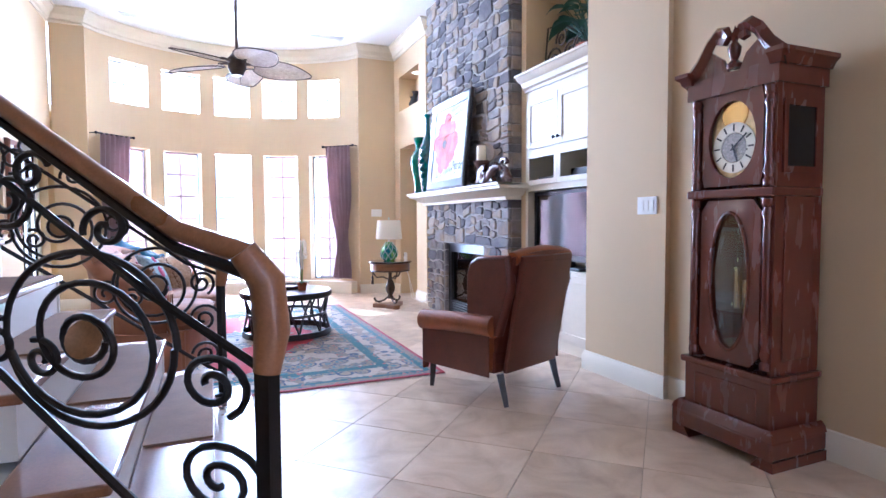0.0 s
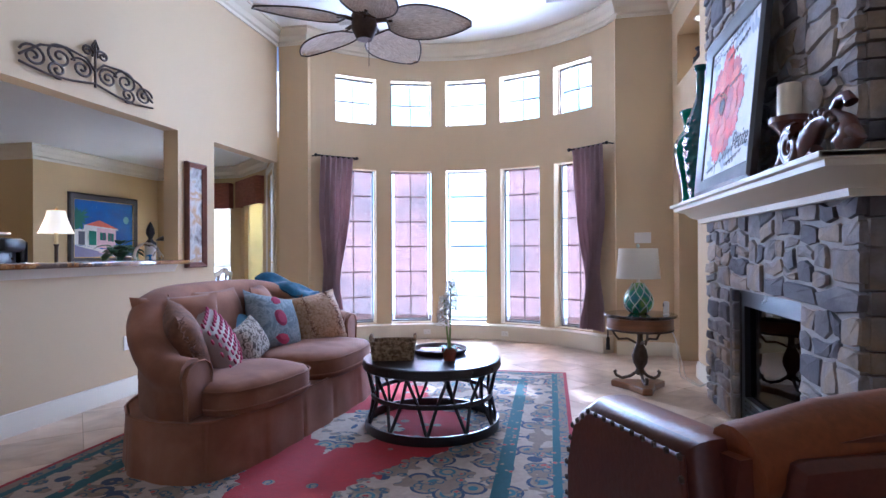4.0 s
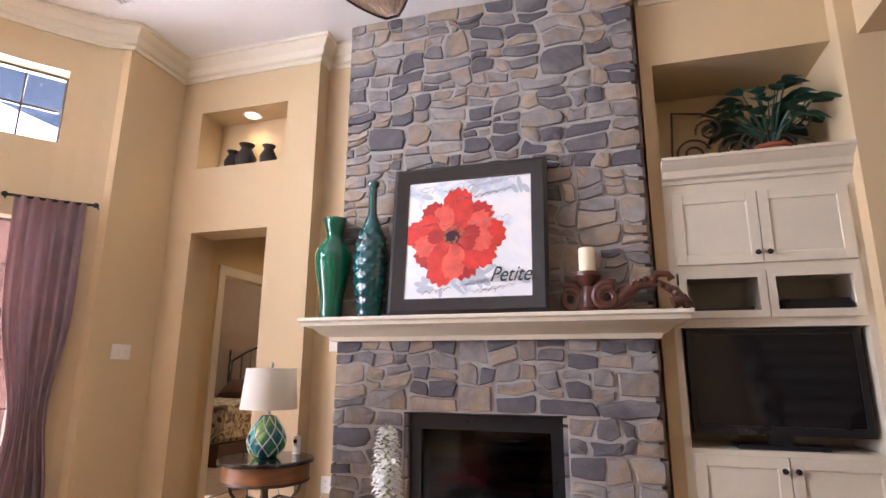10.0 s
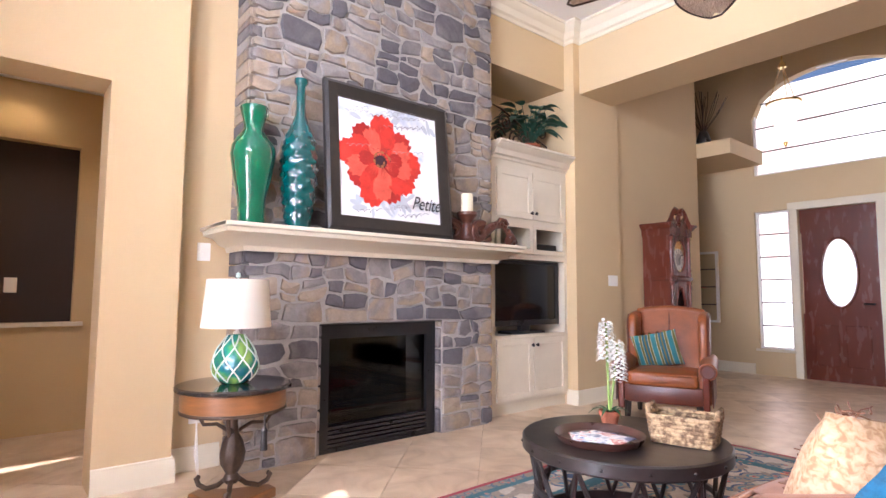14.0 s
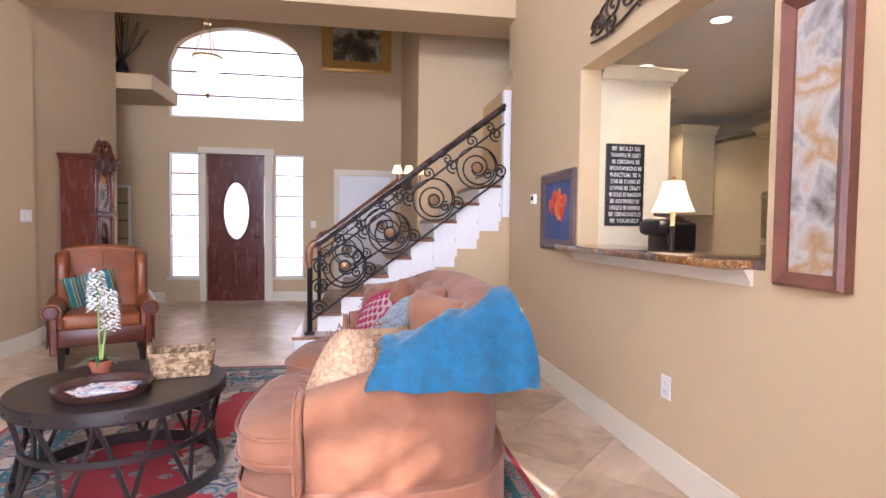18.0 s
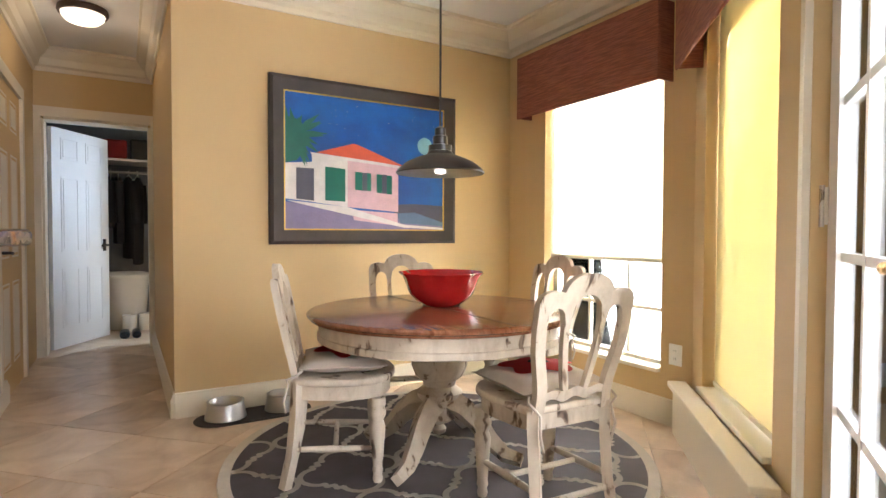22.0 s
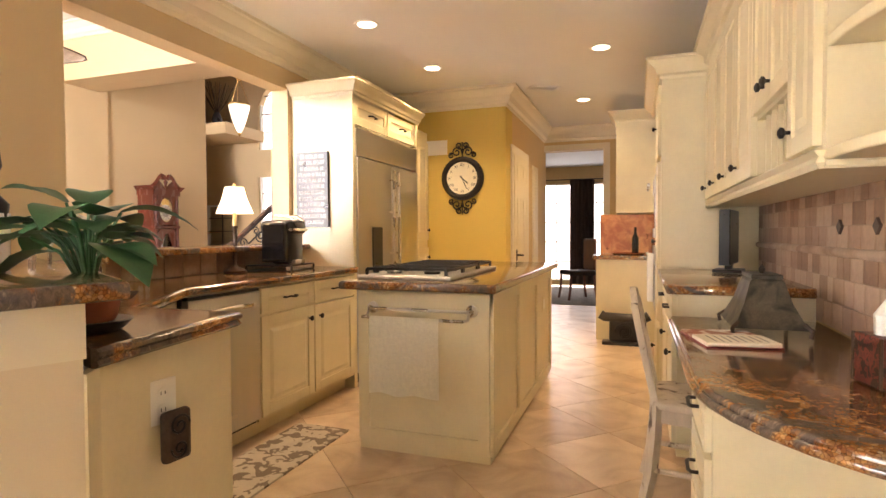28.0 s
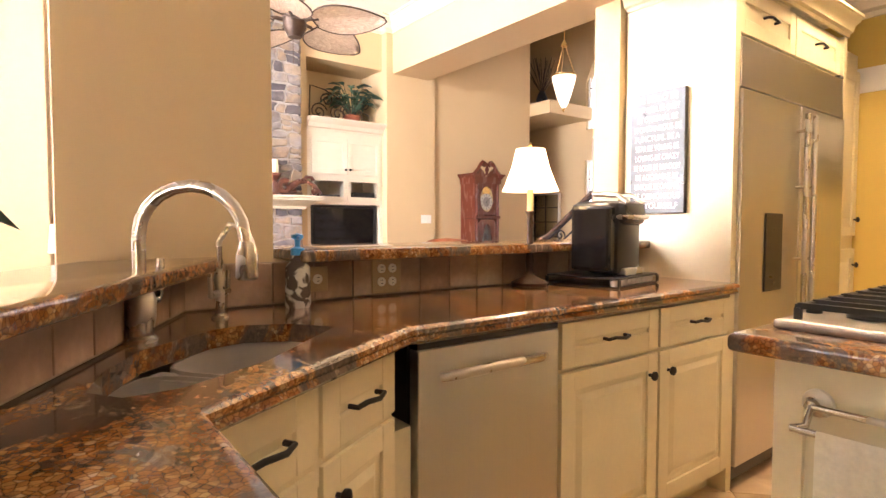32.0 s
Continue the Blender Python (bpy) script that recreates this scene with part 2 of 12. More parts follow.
GRANITE = granite()
MAHOGANY = material("mahogany", (0.118, 0.025, 0.013), 0.26, grain=0.16, scale=4, bump=0.01, coat=0.4, stretch=(4, 4, 1))
OAK = material("oak_rail", (0.26, 0.11, 0.045), 0.3, grain=0.3, scale=5, bump=0.06, coat=0.4)
BLACKWOOD = material("black_wood", (0.018, 0.014, 0.013), 0.32, grain=0.4, scale=12, bump=0.1, coat=0.2)
IRON = material("wrought_iron", (0.022, 0.019, 0.018), 0.5, 0.5, grain=0.3, scale=20, bump=0.2)
BRONZE = material("bronze_iron", (0.07, 0.045, 0.03), 0.5, 0.5, grain=0.4, scale=20, bump=0.25)
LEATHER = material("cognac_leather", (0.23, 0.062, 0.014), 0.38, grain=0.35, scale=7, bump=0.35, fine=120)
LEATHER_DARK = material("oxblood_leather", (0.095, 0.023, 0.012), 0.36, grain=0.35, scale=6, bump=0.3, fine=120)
SUEDE = rich(material("terracotta_suede", (0.31, 0.125, 0.055), 0.9, grain=0.10, scale=5, bump=0.25, fine=160, sheen=0.12), [(0.36, (0.212, 0.080, 0.036)), (0.50, (0.258, 0.104, 0.048)), (0.64, (0.305, 0.132, 0.066))], 4.5, 5, 0.3)
BRASS = material("brass", (0.75, 0.52, 0.2), 0.25, 1.0, grain=0.1, bump=0.0)
STEEL = material("brushed_steel", (0.56, 0.54, 0.51), 0.34, 1.0, grain=0.03, scale=3, bump=0.004, stretch=(60, 60, 1))
NICKEL = material("brushed_nickel", (0.60, 0.56, 0.50), 0.28, 1.0, grain=0.05, bump=0.0)
BLACK = material("black_plastic", (0.012, 0.012, 0.013), 0.3, grain=0.1, bump=0.05)
GLASS_DARK = material("dark_glass", (0.006, 0.006, 0.007), 0.06, grain=0.05, bump=0.0)


def clear_glass(name, tint=(1, 1, 1), rough=0.0):
    m = bpy.data.materials.new(name)
    m.use_nodes = True
    n, l = m.node_tree.nodes, m.node_tree.links
    n.remove(n["Principled BSDF"])
    mix, see, shine, fres = n.new("ShaderNodeMixShader"), n.new("ShaderNodeBsdfTransparent"), n.new("ShaderNodeBsdfGlossy"), n.new("ShaderNodeFresnel")
    see.inputs[0].default_value = (*tint, 1)
    shine.inputs["Roughness"].default_value = rough + 0.02
    fres.inputs[0].default_value = 1.45
    l.new(fres.outputs[0], mix.inputs[0])
    l.new(see.outputs[0], mix.inputs[1])
    l.new(shine.outputs[0], mix.inputs[2])
    l.new(mix.outputs[0], n["Material Output"].inputs[0])
    return m


PANE = clear_glass("window_glass", (0.97, 0.98, 0.98))


# ---- building tools ----
def box(bm, x0, x1, y0, y1, z0, z1, m=None, bevel=0.0):
    x0, x1, y0, y1, z0, z1 = min(x0, x1), max(x0, x1), min(y0, y1), max(y0, y1), min(z0, z1), max(z0, z1)
    t = bmesh.new() if bevel else bm
    v = [t.verts.new((x, y, z)) for z in (z0, z1) for x, y in ((x0, y0), (x1, y0), (x1, y1), (x0, y1))]
    for f in ((3, 2, 1, 0), (4, 5, 6, 7), (0, 1, 5, 4), (1, 2, 6, 5), (2, 3, 7, 6), (3, 0, 4, 7)):
        t.faces.new([v[i] for i in f])
    if bevel:
        bmesh.ops.bevel(t, geom=t.edges[:], offset=bevel, segments=2, profile=0.5, affect="EDGES")
    if m is not None:
        bmesh.ops.transform(t, matrix=m, verts=t.verts[:] if bevel else v)
    if bevel:
        merge(bm, t)
    return bm


def merge(bm, other):
    tmp = bpy.data.meshes.new("tmp")
    other.to_mesh(tmp)
    other.free()
    bm.from_mesh(tmp)
    bpy.data.meshes.remove(tmp)
    return bm


def lathe(bm, profile, seg=32, m=None, wave=None):
    """Turns (radius, height) pairs round the z axis."""
    rings = []
    for r, z in profile:
        ring = []
        for i in range(seg):
            a = 2 * math.pi * i / seg
            k = 1 + (wave(a, z) if wave else 0)
            ring.append(bm.verts.new((r * k * math.cos(a), r * k * math.sin(a), z)))
        rings.append(ring)
    for a, b in zip(rings, rings[1:]):
        for i in range(seg):
            bm.faces.new((a[i], a[(i + 1) % seg], b[(i + 1) % seg], b[i]))
    if profile[0] == profile[-1]:
        bmesh.ops.weld_verts(bm, targetmap=dict(zip(rings[-1], rings[0])))
        rings.pop()
    else:
        if profile[0][0] > 1e-4:
            bm.faces.new(rings[0][::-1])
        if profile[-1][0] > 1e-4:
            bm.faces.new(rings[-1])
    if m is not None:
        bmesh.ops.transform(bm, matrix=m, verts=[v for r in rings for v in r])
    return bm


def tube(bm, pts, r, seg=8, closed=False, taper=None, square=False):
    """Sweeps a round or square bar along points."""
    pts = [Vector(p) for p in pts]
    n, rings, side = len(pts), [], None
    for i, p in enumerate(pts):
        a, b = (pts[(i - 1) % n], pts[(i + 1) % n]) if closed else (pts[max(i - 1, 0)], pts[min(i + 1, n - 1)])
        d = (b - a).normalized() if (b - a).length > 1e-9 else Vector((0, 0, 1))
        if side is None:
            side = d.orthogonal().normalized()
        side = (side - d * side.dot(d)).normalized() if (side - d * side.dot(d)).length > 1e-6 else d.orthogonal().normalized()
        up = d.cross(side)
        k = r * (taper(i / max(1, n - 1)) if taper else 1)
        rings.append([bm.verts.new(p + side * (k * math.cos(2 * math.pi * (j + 0.5 * square) / seg)) + up * (k * math.sin(2 * math.pi * (j + 0.5 * square) / seg))) for j in range(seg)])
    pairs = list(zip(rings, rings[1:])) + ([(rings[-1], rings[0])] if closed else [])
    for a, b in pairs:
        for j in range(seg):
            bm.faces.new((a[j], a[(j + 1) % seg], b[(j + 1) % seg], b[j]))
    if not closed:
        bm.faces.new(rings[0][::-1])
        bm.faces.new(rings[-1])
    return bm


def prism(bm, poly, z0, z1, m=None, bevel=0.0):
    """A plan outline raised from z0 to z1."""
    t = bmesh.new()
    lo, hi = [t.verts.new((x, y, z0)) for x, y in poly], [t.verts.new((x, y, z1)) for x, y in poly]
    t.faces.new(lo[::-1])
    t.faces.new(hi)
    for i in range(len(poly)):
        j = (i + 1) % len(poly)
        t.faces.new((lo[i], lo[j], hi[j], hi[i]))
    bmesh.ops.recalc_face_normals(t, faces=t.faces[:])
    if bevel:
        bmesh.ops.bevel(t, geom=[e for e in t.edges if abs(e.verts[0].co.z - e.verts[1].co.z) < 1e-6], offset=bevel, segments=3, profile=0.5, affect="EDGES")
    if m is not None:
        bmesh.ops.transform(t, matrix=m, verts=t.verts[:])
    return merge(bm, t)


def sweep_profile(bm, path, profile, closed=False):
    """Sweeps a moulding profile (out, up) along a plan path of (x, y, z); out is to the left of the way."""
    n, rings = len(path), []
    for i in range(n):
        p = Vector(path[i])
        a = Vector(path[(i - 1) % n]) if (closed or i) else None
        b = Vector(path[(i + 1) % n]) if (closed or i < n - 1) else None
        d1 = (p - a).normalized() if a is not None else (b - p).normalized()
        d2 = (b - p).normalized() if b is not None else d1
        n1, n2 = Vector((-d1.y, d1.x, 0)), Vector((-d2.y, d2.x, 0))
        mid = (n1 + n2).normalized()
        mid /= max(0.3, mid.dot(n1))
        rings.append([bm.verts.new(p + mid * o + Vector((0, 0, u))) for o, u in profile])
    k = len(profile)
    for a, b in list(zip(rings, rings[1:])) + ([(rings[-1], rings[0])] if closed else []):
        for j in range(k):
            bm.faces.new((a[j], b[j], b[(j + 1) % k], a[(j + 1) % k]))
    if not closed:
        bm.faces.new(rings[0])
        bm.faces.new(rings[-1][::-1])
    return bm


def finish(bm, name, mat, smooth=None):
    bmesh.ops.recalc_face_normals(bm, faces=bm.faces[:])
    me = bpy.data.meshes.new(name)
    bm.to_mesh(me)
    bm.free()
    if mat is not None:
        me.materials.append(mat)
    if smooth:
        for p in me.polygons:
            p.use_smooth = True
        me.set_sharp_from_angle(angle=radians(smooth))
    return me


def part(name, bm, mat, parent, label="", smooth=None, m=None):
    ob = new(name, finish(bm, name, mat, smooth))
    ob.parent = parent
    if m is not None:
        ob.matrix_basis = m
    return tagged(ob, label)


def thing(name, label, category, m=None, group=""):
    ob = new(name)
    ob.empty_display_size = 0.1
    if m is not None:
        ob.matrix_basis = m
    return tagged(ob, label, category, group)


def solid(name, bm, mat, label, category, m=None, smooth=None, group=""):
    ob = new(name, finish(bm, name, mat, smooth))
    if m is not None:
        ob.matrix_basis = m
    return tagged(ob, label, category, group)


def structure(name, bm, mat, label="", smooth=None):
    return tagged(new(name, finish(bm, name, mat, smooth)), label, kind="structure")


def bx(*a, bevel=0.0, m=None):
    return box(bmesh.new(), *a, m=m, bevel=bevel)


def pierced(bm, a0, a1, z0, z1, holes, put):
    """Boxes of a wall that runs from a0 to a1, z0 to z1, round its openings (a0, a1, z0, z1)."""
    cuts = sorted({a0, a1, *[h[0] for h in holes], *[h[1] for h in holes]})
    cuts = [c for c in cuts if a0 <= c <= a1]
    for u, v in zip(cuts, cuts[1:]):
        mid, z = (u + v) / 2, z0
        for h in sorted([h for h in holes if h[0] < mid < h[1]], key=lambda h: h[2]):
            if h[2] > z:
                put(bm, u, v, z, h[2])
            z = h[3]
        if z < z1:
            put(bm, u, v, z, z1)
    return bm


def wall_x(name, x0, x1, y0, y1, z0, z1, holes, mat, label=""):
    bm = pierced(bmesh.new(), y0, y1, z0, z1, holes, lambda b, u, v, a, c: box(b, x0, x1, u, v, a, c))
    return structure(name, bm, mat, label)


def wall_y(name, y0, y1, x0, x1, z0, z1, holes, mat, label=""):
    bm = pierced(bmesh.new(), x0, x1, z0, z1, holes, lambda b, u, v, a, c: box(b, u, v, y0, y1, a, c))
    return structure(name, bm, mat, label)


# ---- structure: living room, foyer, kitchen, nook ----
HI, LO, FOY = 3.92, 2.62, 5.2          # ceilings
BX, BY, BR = 0.19, 6.99, 2.36          # the bow window's circle
structure("floor_base", bx(-10, 6, -3, 11.4, -0.3, -0.012), GROUT, "beige grout bed under the floor tiles")
# ground colour raised to carry the glare seen through the windows
structure("ground", bx(-60, 60, -60, 60, -0.6, -0.32), material("garden_ground", (0.62, 0.58, 0.52), 0.95), "ground outside the house, sun glare put into its pale colour")

wall_x("wall_west", -2.2, -2.05, 3.12, 8.4, 0, HI, [(4.78, 6.53, 1.05, 2.28), (7.08, 8.42, 0, 2.28)], PAINT, "tan painted wall with a pass-through and a wide opening")
# bow window wall
def bow_wall():
    bm = bmesh.new()
    a_end = math.degrees(math.asin(1.83 / BR)) + 1.5
    def put(b, u, v, z0, z1):
        k = max(1, round(abs(v - u) / 3))
        for i in range(k):
            p, q = radians(u + (v - u) * i / k), radians(u + (v - u) * (i + 1) / k)
            prism(b, [(BX + r * math.sin(t), BY + r * math.cos(t)) for r, t in ((BR, p), (BR, q), (BR + 0.2, q), (BR + 0.2, p))], z0, z1)
    holes = []
    for a in (-36, -18, 0, 18, 36):
        holes += [(a - 6.6, a + 6.6, 0.2, 2.24), (a - 6.6, a + 6.6, 2.85, 3.45)]
    pierced(bm, -a_end, a_end, 0, HI, holes, put)
    bmesh.ops.remove_doubles(bm, verts=bm.verts[:], dist=0.0005)
    structure("wall_north_bow", bm, PAINT, "tan curved bow wall with tall windows and clerestory windows")
bow_wall()
wall_y("wall_north_left", 8.4, 8.6, -2.03, -1.64, 0, HI, [], PAINT)
wall_y("wall_north_right", 8.4, 8.6, 2.02, 2.9, 0, HI, [], PAINT)
wall_x("wall_east_hall", 2.62, 2.9, 7.0, 8.4, 0, HI, [(7.4, 8.15, 0, 2.3), (7.29, 8.17, 2.88, 3.41)], PAINT, "tan painted wall with a doorway and a lit niche")
wall_x("wall_east_chimney", 2.78, 2.9, 4.46, 7.0, 0, HI, [(5.0, 6.2, 0, 0.95)], PAINT)
wall_x("wall_east_cabinet", 2.62, 3.2, 3.3, 4.38, 3.25, HI, [], PAINT)
wall_x("wall_east_cabinet_back", 3.2, 3.3, 3.3, 4.5, 0, HI, [], PAINT)
wall_x("wall_east_side", 2.62, 3.2, 4.38, 4.46, 0, HI, [], PAINT)
wall_x("wall_east_pier", 2.5, 3.3, 2.5, 3.3, 0, FOY, [], PAINT)
wall_x("wall_east_foyer", 2.54, 2.9, 0.55, 2.5, 0, FOY, [], PAINT)
wall_y("beam_wall", 2.62, 3.2, -2.2, 2.5, 3.2, FOY, [], PAINT, "tan painted beam between foyer and living room")
wall_y("wall_south", -0.65, -0.5, -1.3, 4.6, 0, FOY, [(0.25, 0.7, 0.36, 2.28), (0.84, 1.7, 0, 2.26), (1.8, 2.24, 0.36, 2.28), (0.25, 2.23, 2.8, 4.2)], PAINT, "tan painted front wall with door and arched window")
wall_y("wall_stair", 1.75, 1.9, -2.2, -1.27, 0, FOY, [], PAINT)
wall_y("wall_stair_upper", 1.75, 1.9, -4.2, -2.2, LO + 0.11, FOY, [], PAINT)
wall_x("wall_closet", -1.42, -1.27, -0.65, 1.75, 0, FOY, [], PAINT)
structure("ceiling_living", bx(-2.2, 2.9, 3.2, 9.6, HI, HI + 0.1), CEILING, "white textured high ceiling")
structure("ceiling_foyer", bx(-4.3, 4.8, -0.8, 3.2, FOY, FOY + 0.1), CEILING, "white foyer ceiling")
structure("ceiling_kitchen", prism(bmesh.new(), [(-8.2, -0.2), (-2.2, -0.2), (-2.2, 8.5), (-2.05, 8.62), (-2.82, 9.88), (-3.83, 10.80), (-8.2, 10.80)], LO, LO + 0.1), CEILING, "white kitchen ceiling")
# kitchen side
wall_x("wall_kitchen_west", -5.65, -5.5, 1.5, 7.18, 0, LO, [], PAINT_NOOK)
wall_y("wall_pantry", 7.18, 7.33, -7.9, -5.5, 0, LO, [], PAINT_NOOK)
wall_x("wall_laundry", -8.0, -7.8, 7.2, 8.3, 0, LO, [(7.38, 8.2, 0, 2.05)], PAINT_NOOK)
wall_y("wall_hall_north", 8.22, 8.35, -7.9, -5.7, 0, LO, [], PAINT_NOOK)
wall_x("wall_nook_west", -5.7, -5.52, 8.22, 10.75, 0, LO, [], PAINT_NOOK)
wall_y("wall_nook_north", 10.6, 10.78, -5.7, -3.9, 0, LO, [(-5.1, -4.1, 0.28, 2.3)], PAINT_NOOK)
wall_y("wall_clock", 2.7, 3.0, -3.5, -2.2, 0, LO, [], PAINT_YELLOW)
wall_x("wall_pantry_kitchen", -3.5, -3.4, 0.6, 2.7, 0, LO, [], PAINT_NOOK)
wall_y("wall_dining_door", 0.5, 0.62, -5.6, -3.4, 0, LO, [(-4.3, -3.5, 0, 2.3)], PAINT_NOOK)


# hall and bedroom behind the east wall, dining room to the south-west, office east of the foyer, laundry
wall_x("wall_hall_east", 4.4, 4.5, 6.6, 8.5, 0, 2.75, [(7.35, 8.11, 0.86, 2.28)], PAINT_NOOK, "gold hall wall with a dark recessed niche")
wall_x("wall_hall_niche", 4.5, 4.56, 7.2, 8.25, 0.7, 2.4, [], material("niche_brown", (0.045, 0.03, 0.027), 0.8, grain=0.08), "dark brown niche back")
wall_y("wall_hall_south", 6.5, 6.6, 2.9, 4.5, 0, 2.75, [], PAINT_NOOK)
wall_y("wall_hall_bedroom", 8.28, 8.40, 2.9, 7.0, 0, 2.75, [(3.25, 4.2, 0, 2.05)], PAINT_NOOK)
structure("ceiling_hall", bx(2.9, 7.0, 6.5, 12.0, 2.75, 2.85), CEILING)
MAUVE = material("bedroom_wall_mauve", (0.42, 0.35, 0.29), 0.8, grain=0.05)
wall_y("wall_bedroom_north", 11.9, 12.0, 2.6, 7.1, 0, 2.75, [], MAUVE)
wall_x("wall_bedroom_east", 7.0, 7.1, 8.28, 12.0, 0, 2.75, [], MAUVE)
wall_x("wall_bedroom_west", 2.6, 2.7, 8.6, 12.0, 0, 2.75, [], MAUVE)
structure("floor_bedroom", bx(2.7, 7.0, 8.40, 11.9, 0.0, 0.012), material("bedroom_carpet", (0.34, 0.27, 0.2), 0.95, grain=0.2, bump=0.5), "beige bedroom carpet")
wall_x("wall_office_east", 4.6, 4.75, -0.65, 6.5, 0, FOY, [], PAINT)
wall_y("wall_office_north", 2.35, 2.5, 2.9, 4.6, 0, FOY, [], PAINT)
structure("plant_ledge", bx(2.1, 4.6, -0.5, 0.55, 2.95, 3.15), PAINT, "tan plant ledge over the side opening")
wall_x("wall_stair_west", -4.3, -4.2, 1.75, 3.0, LO + 0.11, FOY, [], PAINT)
wall_y("wall_stair_north", 3.0, 3.12, -4.3, -2.05, LO + 0.11, FOY, [], PAINT)
wall_x("wall_kitchen_east_south", -2.2, -2.05, -0.2, 3.0, 0, LO, [], PAINT_NOOK)
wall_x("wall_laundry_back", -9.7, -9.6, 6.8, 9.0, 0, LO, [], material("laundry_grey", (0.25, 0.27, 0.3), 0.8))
wall_y("wall_laundry_south", 6.8, 6.9, -9.7, -7.9, 0, LO, [], WHITE)
# the opening is out of view, added for the laundry's bluish light
wall_y("wall_laundry_north", 8.9, 9.0, -9.7, -7.9, 0, LO, [(-8.22, -8.0, 0.9, 2.0)], WHITE)
structure("ceiling_laundry", bx(-9.7, -8.0, 6.8, 9.0, LO, LO + 0.1), CEILING)
wall_y("wall_dining_south", -4.1, -4.0, -6.5, -1.8, 0, LO, [(-4.3, -2.6, 0.1, 2.25)], PAINT_NOOK)
wall_x("wall_dining_west", -6.5, -6.4, -4.0, 0.6, 0, LO, [], PAINT_NOOK)
wall_x("wall_dining_east", -1.9, -1.8, -4.0, 0.6, 0, LO, [], PAINT_NOOK)
structure("ceiling_dining", bx(-6.5, -1.8, -4.1, 0.6, LO, LO + 0.1), CEILING)
# breakfast nook bay
NOOK = [(-3.9, 10.6), (-2.95, 9.75), (-2.12, 8.5)]


def wall_between(name, p, q, z0, z1, holes, mat, thick=0.16, label=""):
    a, b = Vector((*p, 0)), Vector((*q, 0))
    d = (b - a).normalized()
    out = Vector((d.y, -d.x, 0))
    if out.y < 0:
        out = -out
    m = Matrix(((d.x, out.x, 0, a.x), (d.y, out.y, 0, a.y), (0, 0, 1, 0), (0, 0, 0, 1)))
    bm = pierced(bmesh.new(), 0, (b - a).length, z0, z1, holes, lambda bb, u, v, s, t: box(bb, u, v, 0, thick, s, t, m=m))
    structure(name, bm, mat, label)
    return m


M_BAY1 = wall_between("wall_nook_bay", NOOK[0], NOOK[1], 0, LO, [(0.2, 1.1, 0.28, 2.3)], PAINT_NOOK)
M_BAY2 = wall_between("wall_nook_door", NOOK[1], NOOK[2], 0, LO, [(0.2, 1.15, 0.02, 2.3)], PAINT_NOOK)

# mouldings
CROWN = [(0, 0), (0.015, 0.0), (0.02, 0.03), (0.045, 0.045), (0.06, 0.10), (0.10, 0.13), (0.115, 0.16), (0.13, 0.165), (0.13, 0.19), (0, 0.19)]
BASE = [(0, 0), (0.022, 0), (0.022, 0.105), (0.012, 0.125), (0.010, 0.14), (0, 0.145)]


def moulding(name, path, profile, mat, z, flip=1, label=""):
    bm = sweep_profile(bmesh.new(), [(x, y, z) for x, y in path], [(o * flip, u) for o, u in profile])
    return structure(name, bm, mat, label, smooth=35)


bow_path = [(BX + BR * math.sin(radians(a)), BY + BR * math.cos(radians(a))) for a in range(-51, 52, 3)]
living = [(-2.05, 3.2), (-2.05, 8.4), (-1.66, 8.4)] + bow_path[1:-1] + [(2.04, 8.4), (2.62, 8.4), (2.62, 7.0), (2.78, 7.0), (2.78, 6.7)]
moulding("crown_living", living, CROWN, TRIM, HI - 0.19, -1, "cream crown moulding")
moulding("crown_living_south", [(2.62, 4.44), (2.62, 3.3), (2.5, 3.3), (2.5, 3.2), (-2.05, 3.2)], CROWN, TRIM, HI - 0.19, -1, "cream crown moulding")
for k, p in enumerate(([(-2.05, 3.2), (-2.05, 7.08)], [(2.02, 8.4), (2.62, 8.4), (2.62, 8.15)], [(2.62, 7.4), (2.62, 7.0), (2.78, 7.0), (2.78, 6.68)], [(2.62, 3.3), (2.5, 3.3), (2.5, 2.5), (2.54, 2.5), (2.54, 0.55)],
                       [(-2.05, 8.42), (-2.05, 8.4), (-1.66, 8.4)], [(4.6, -0.5), (2.3, -0.5)], [(1.78, -0.5), (1.74, -0.5)], [(0.8, -0.5), (-0.2, -0.5)])):
    moulding("baseboard", p, BASE, TRIM, 0, -1, "cream baseboard")
for p in ([(-5.52, 10.6), (-5.52, 8.22)], [(-5.52, 8.22), (-7.8, 8.22)], [(-5.5, 7.33), (-6.36, 7.33)], [(-5.52, 10.6), (-3.9, 10.6), (-2.95, 9.75)], [(-3.5, 3.0), (-2.72, 3.0)]):
    moulding("baseboard", p, BASE, TRIM, 0, 1 if p[1] in ((-5.52, 8.22), (-7.8, 8.22)) else -1, "cream baseboard")
moulding("crown_nook", [(-5.5, 7.33), (-7.8, 7.33), (-7.8, 8.22), (-5.52, 8.22), (-5.52, 10.6), (-3.9, 10.6), (-2.95, 9.75), (-2.2, 8.5)], CROWN, TRIM, LO - 0.19, -1, "cream crown moulding")
moulding("crown_kitchen", [(-2.2, 7.0), (-2.2, 3.0), (-3.5, 3.0), (-3.5, 0.62), (-5.5, 0.62), (-5.5, 7.33)], CROWN, TRIM, LO - 0.19, -1, "cream crown moulding")
# the window ledge inside the bow
ledge = [(BX + r * math.sin(radians(a)), BY + r * math.cos(radians(a))) for r, seq in ((BR - 0.002, range(-50, 51, 4)), (BR - 0.16, range(50, -51, -4))) for a in seq]
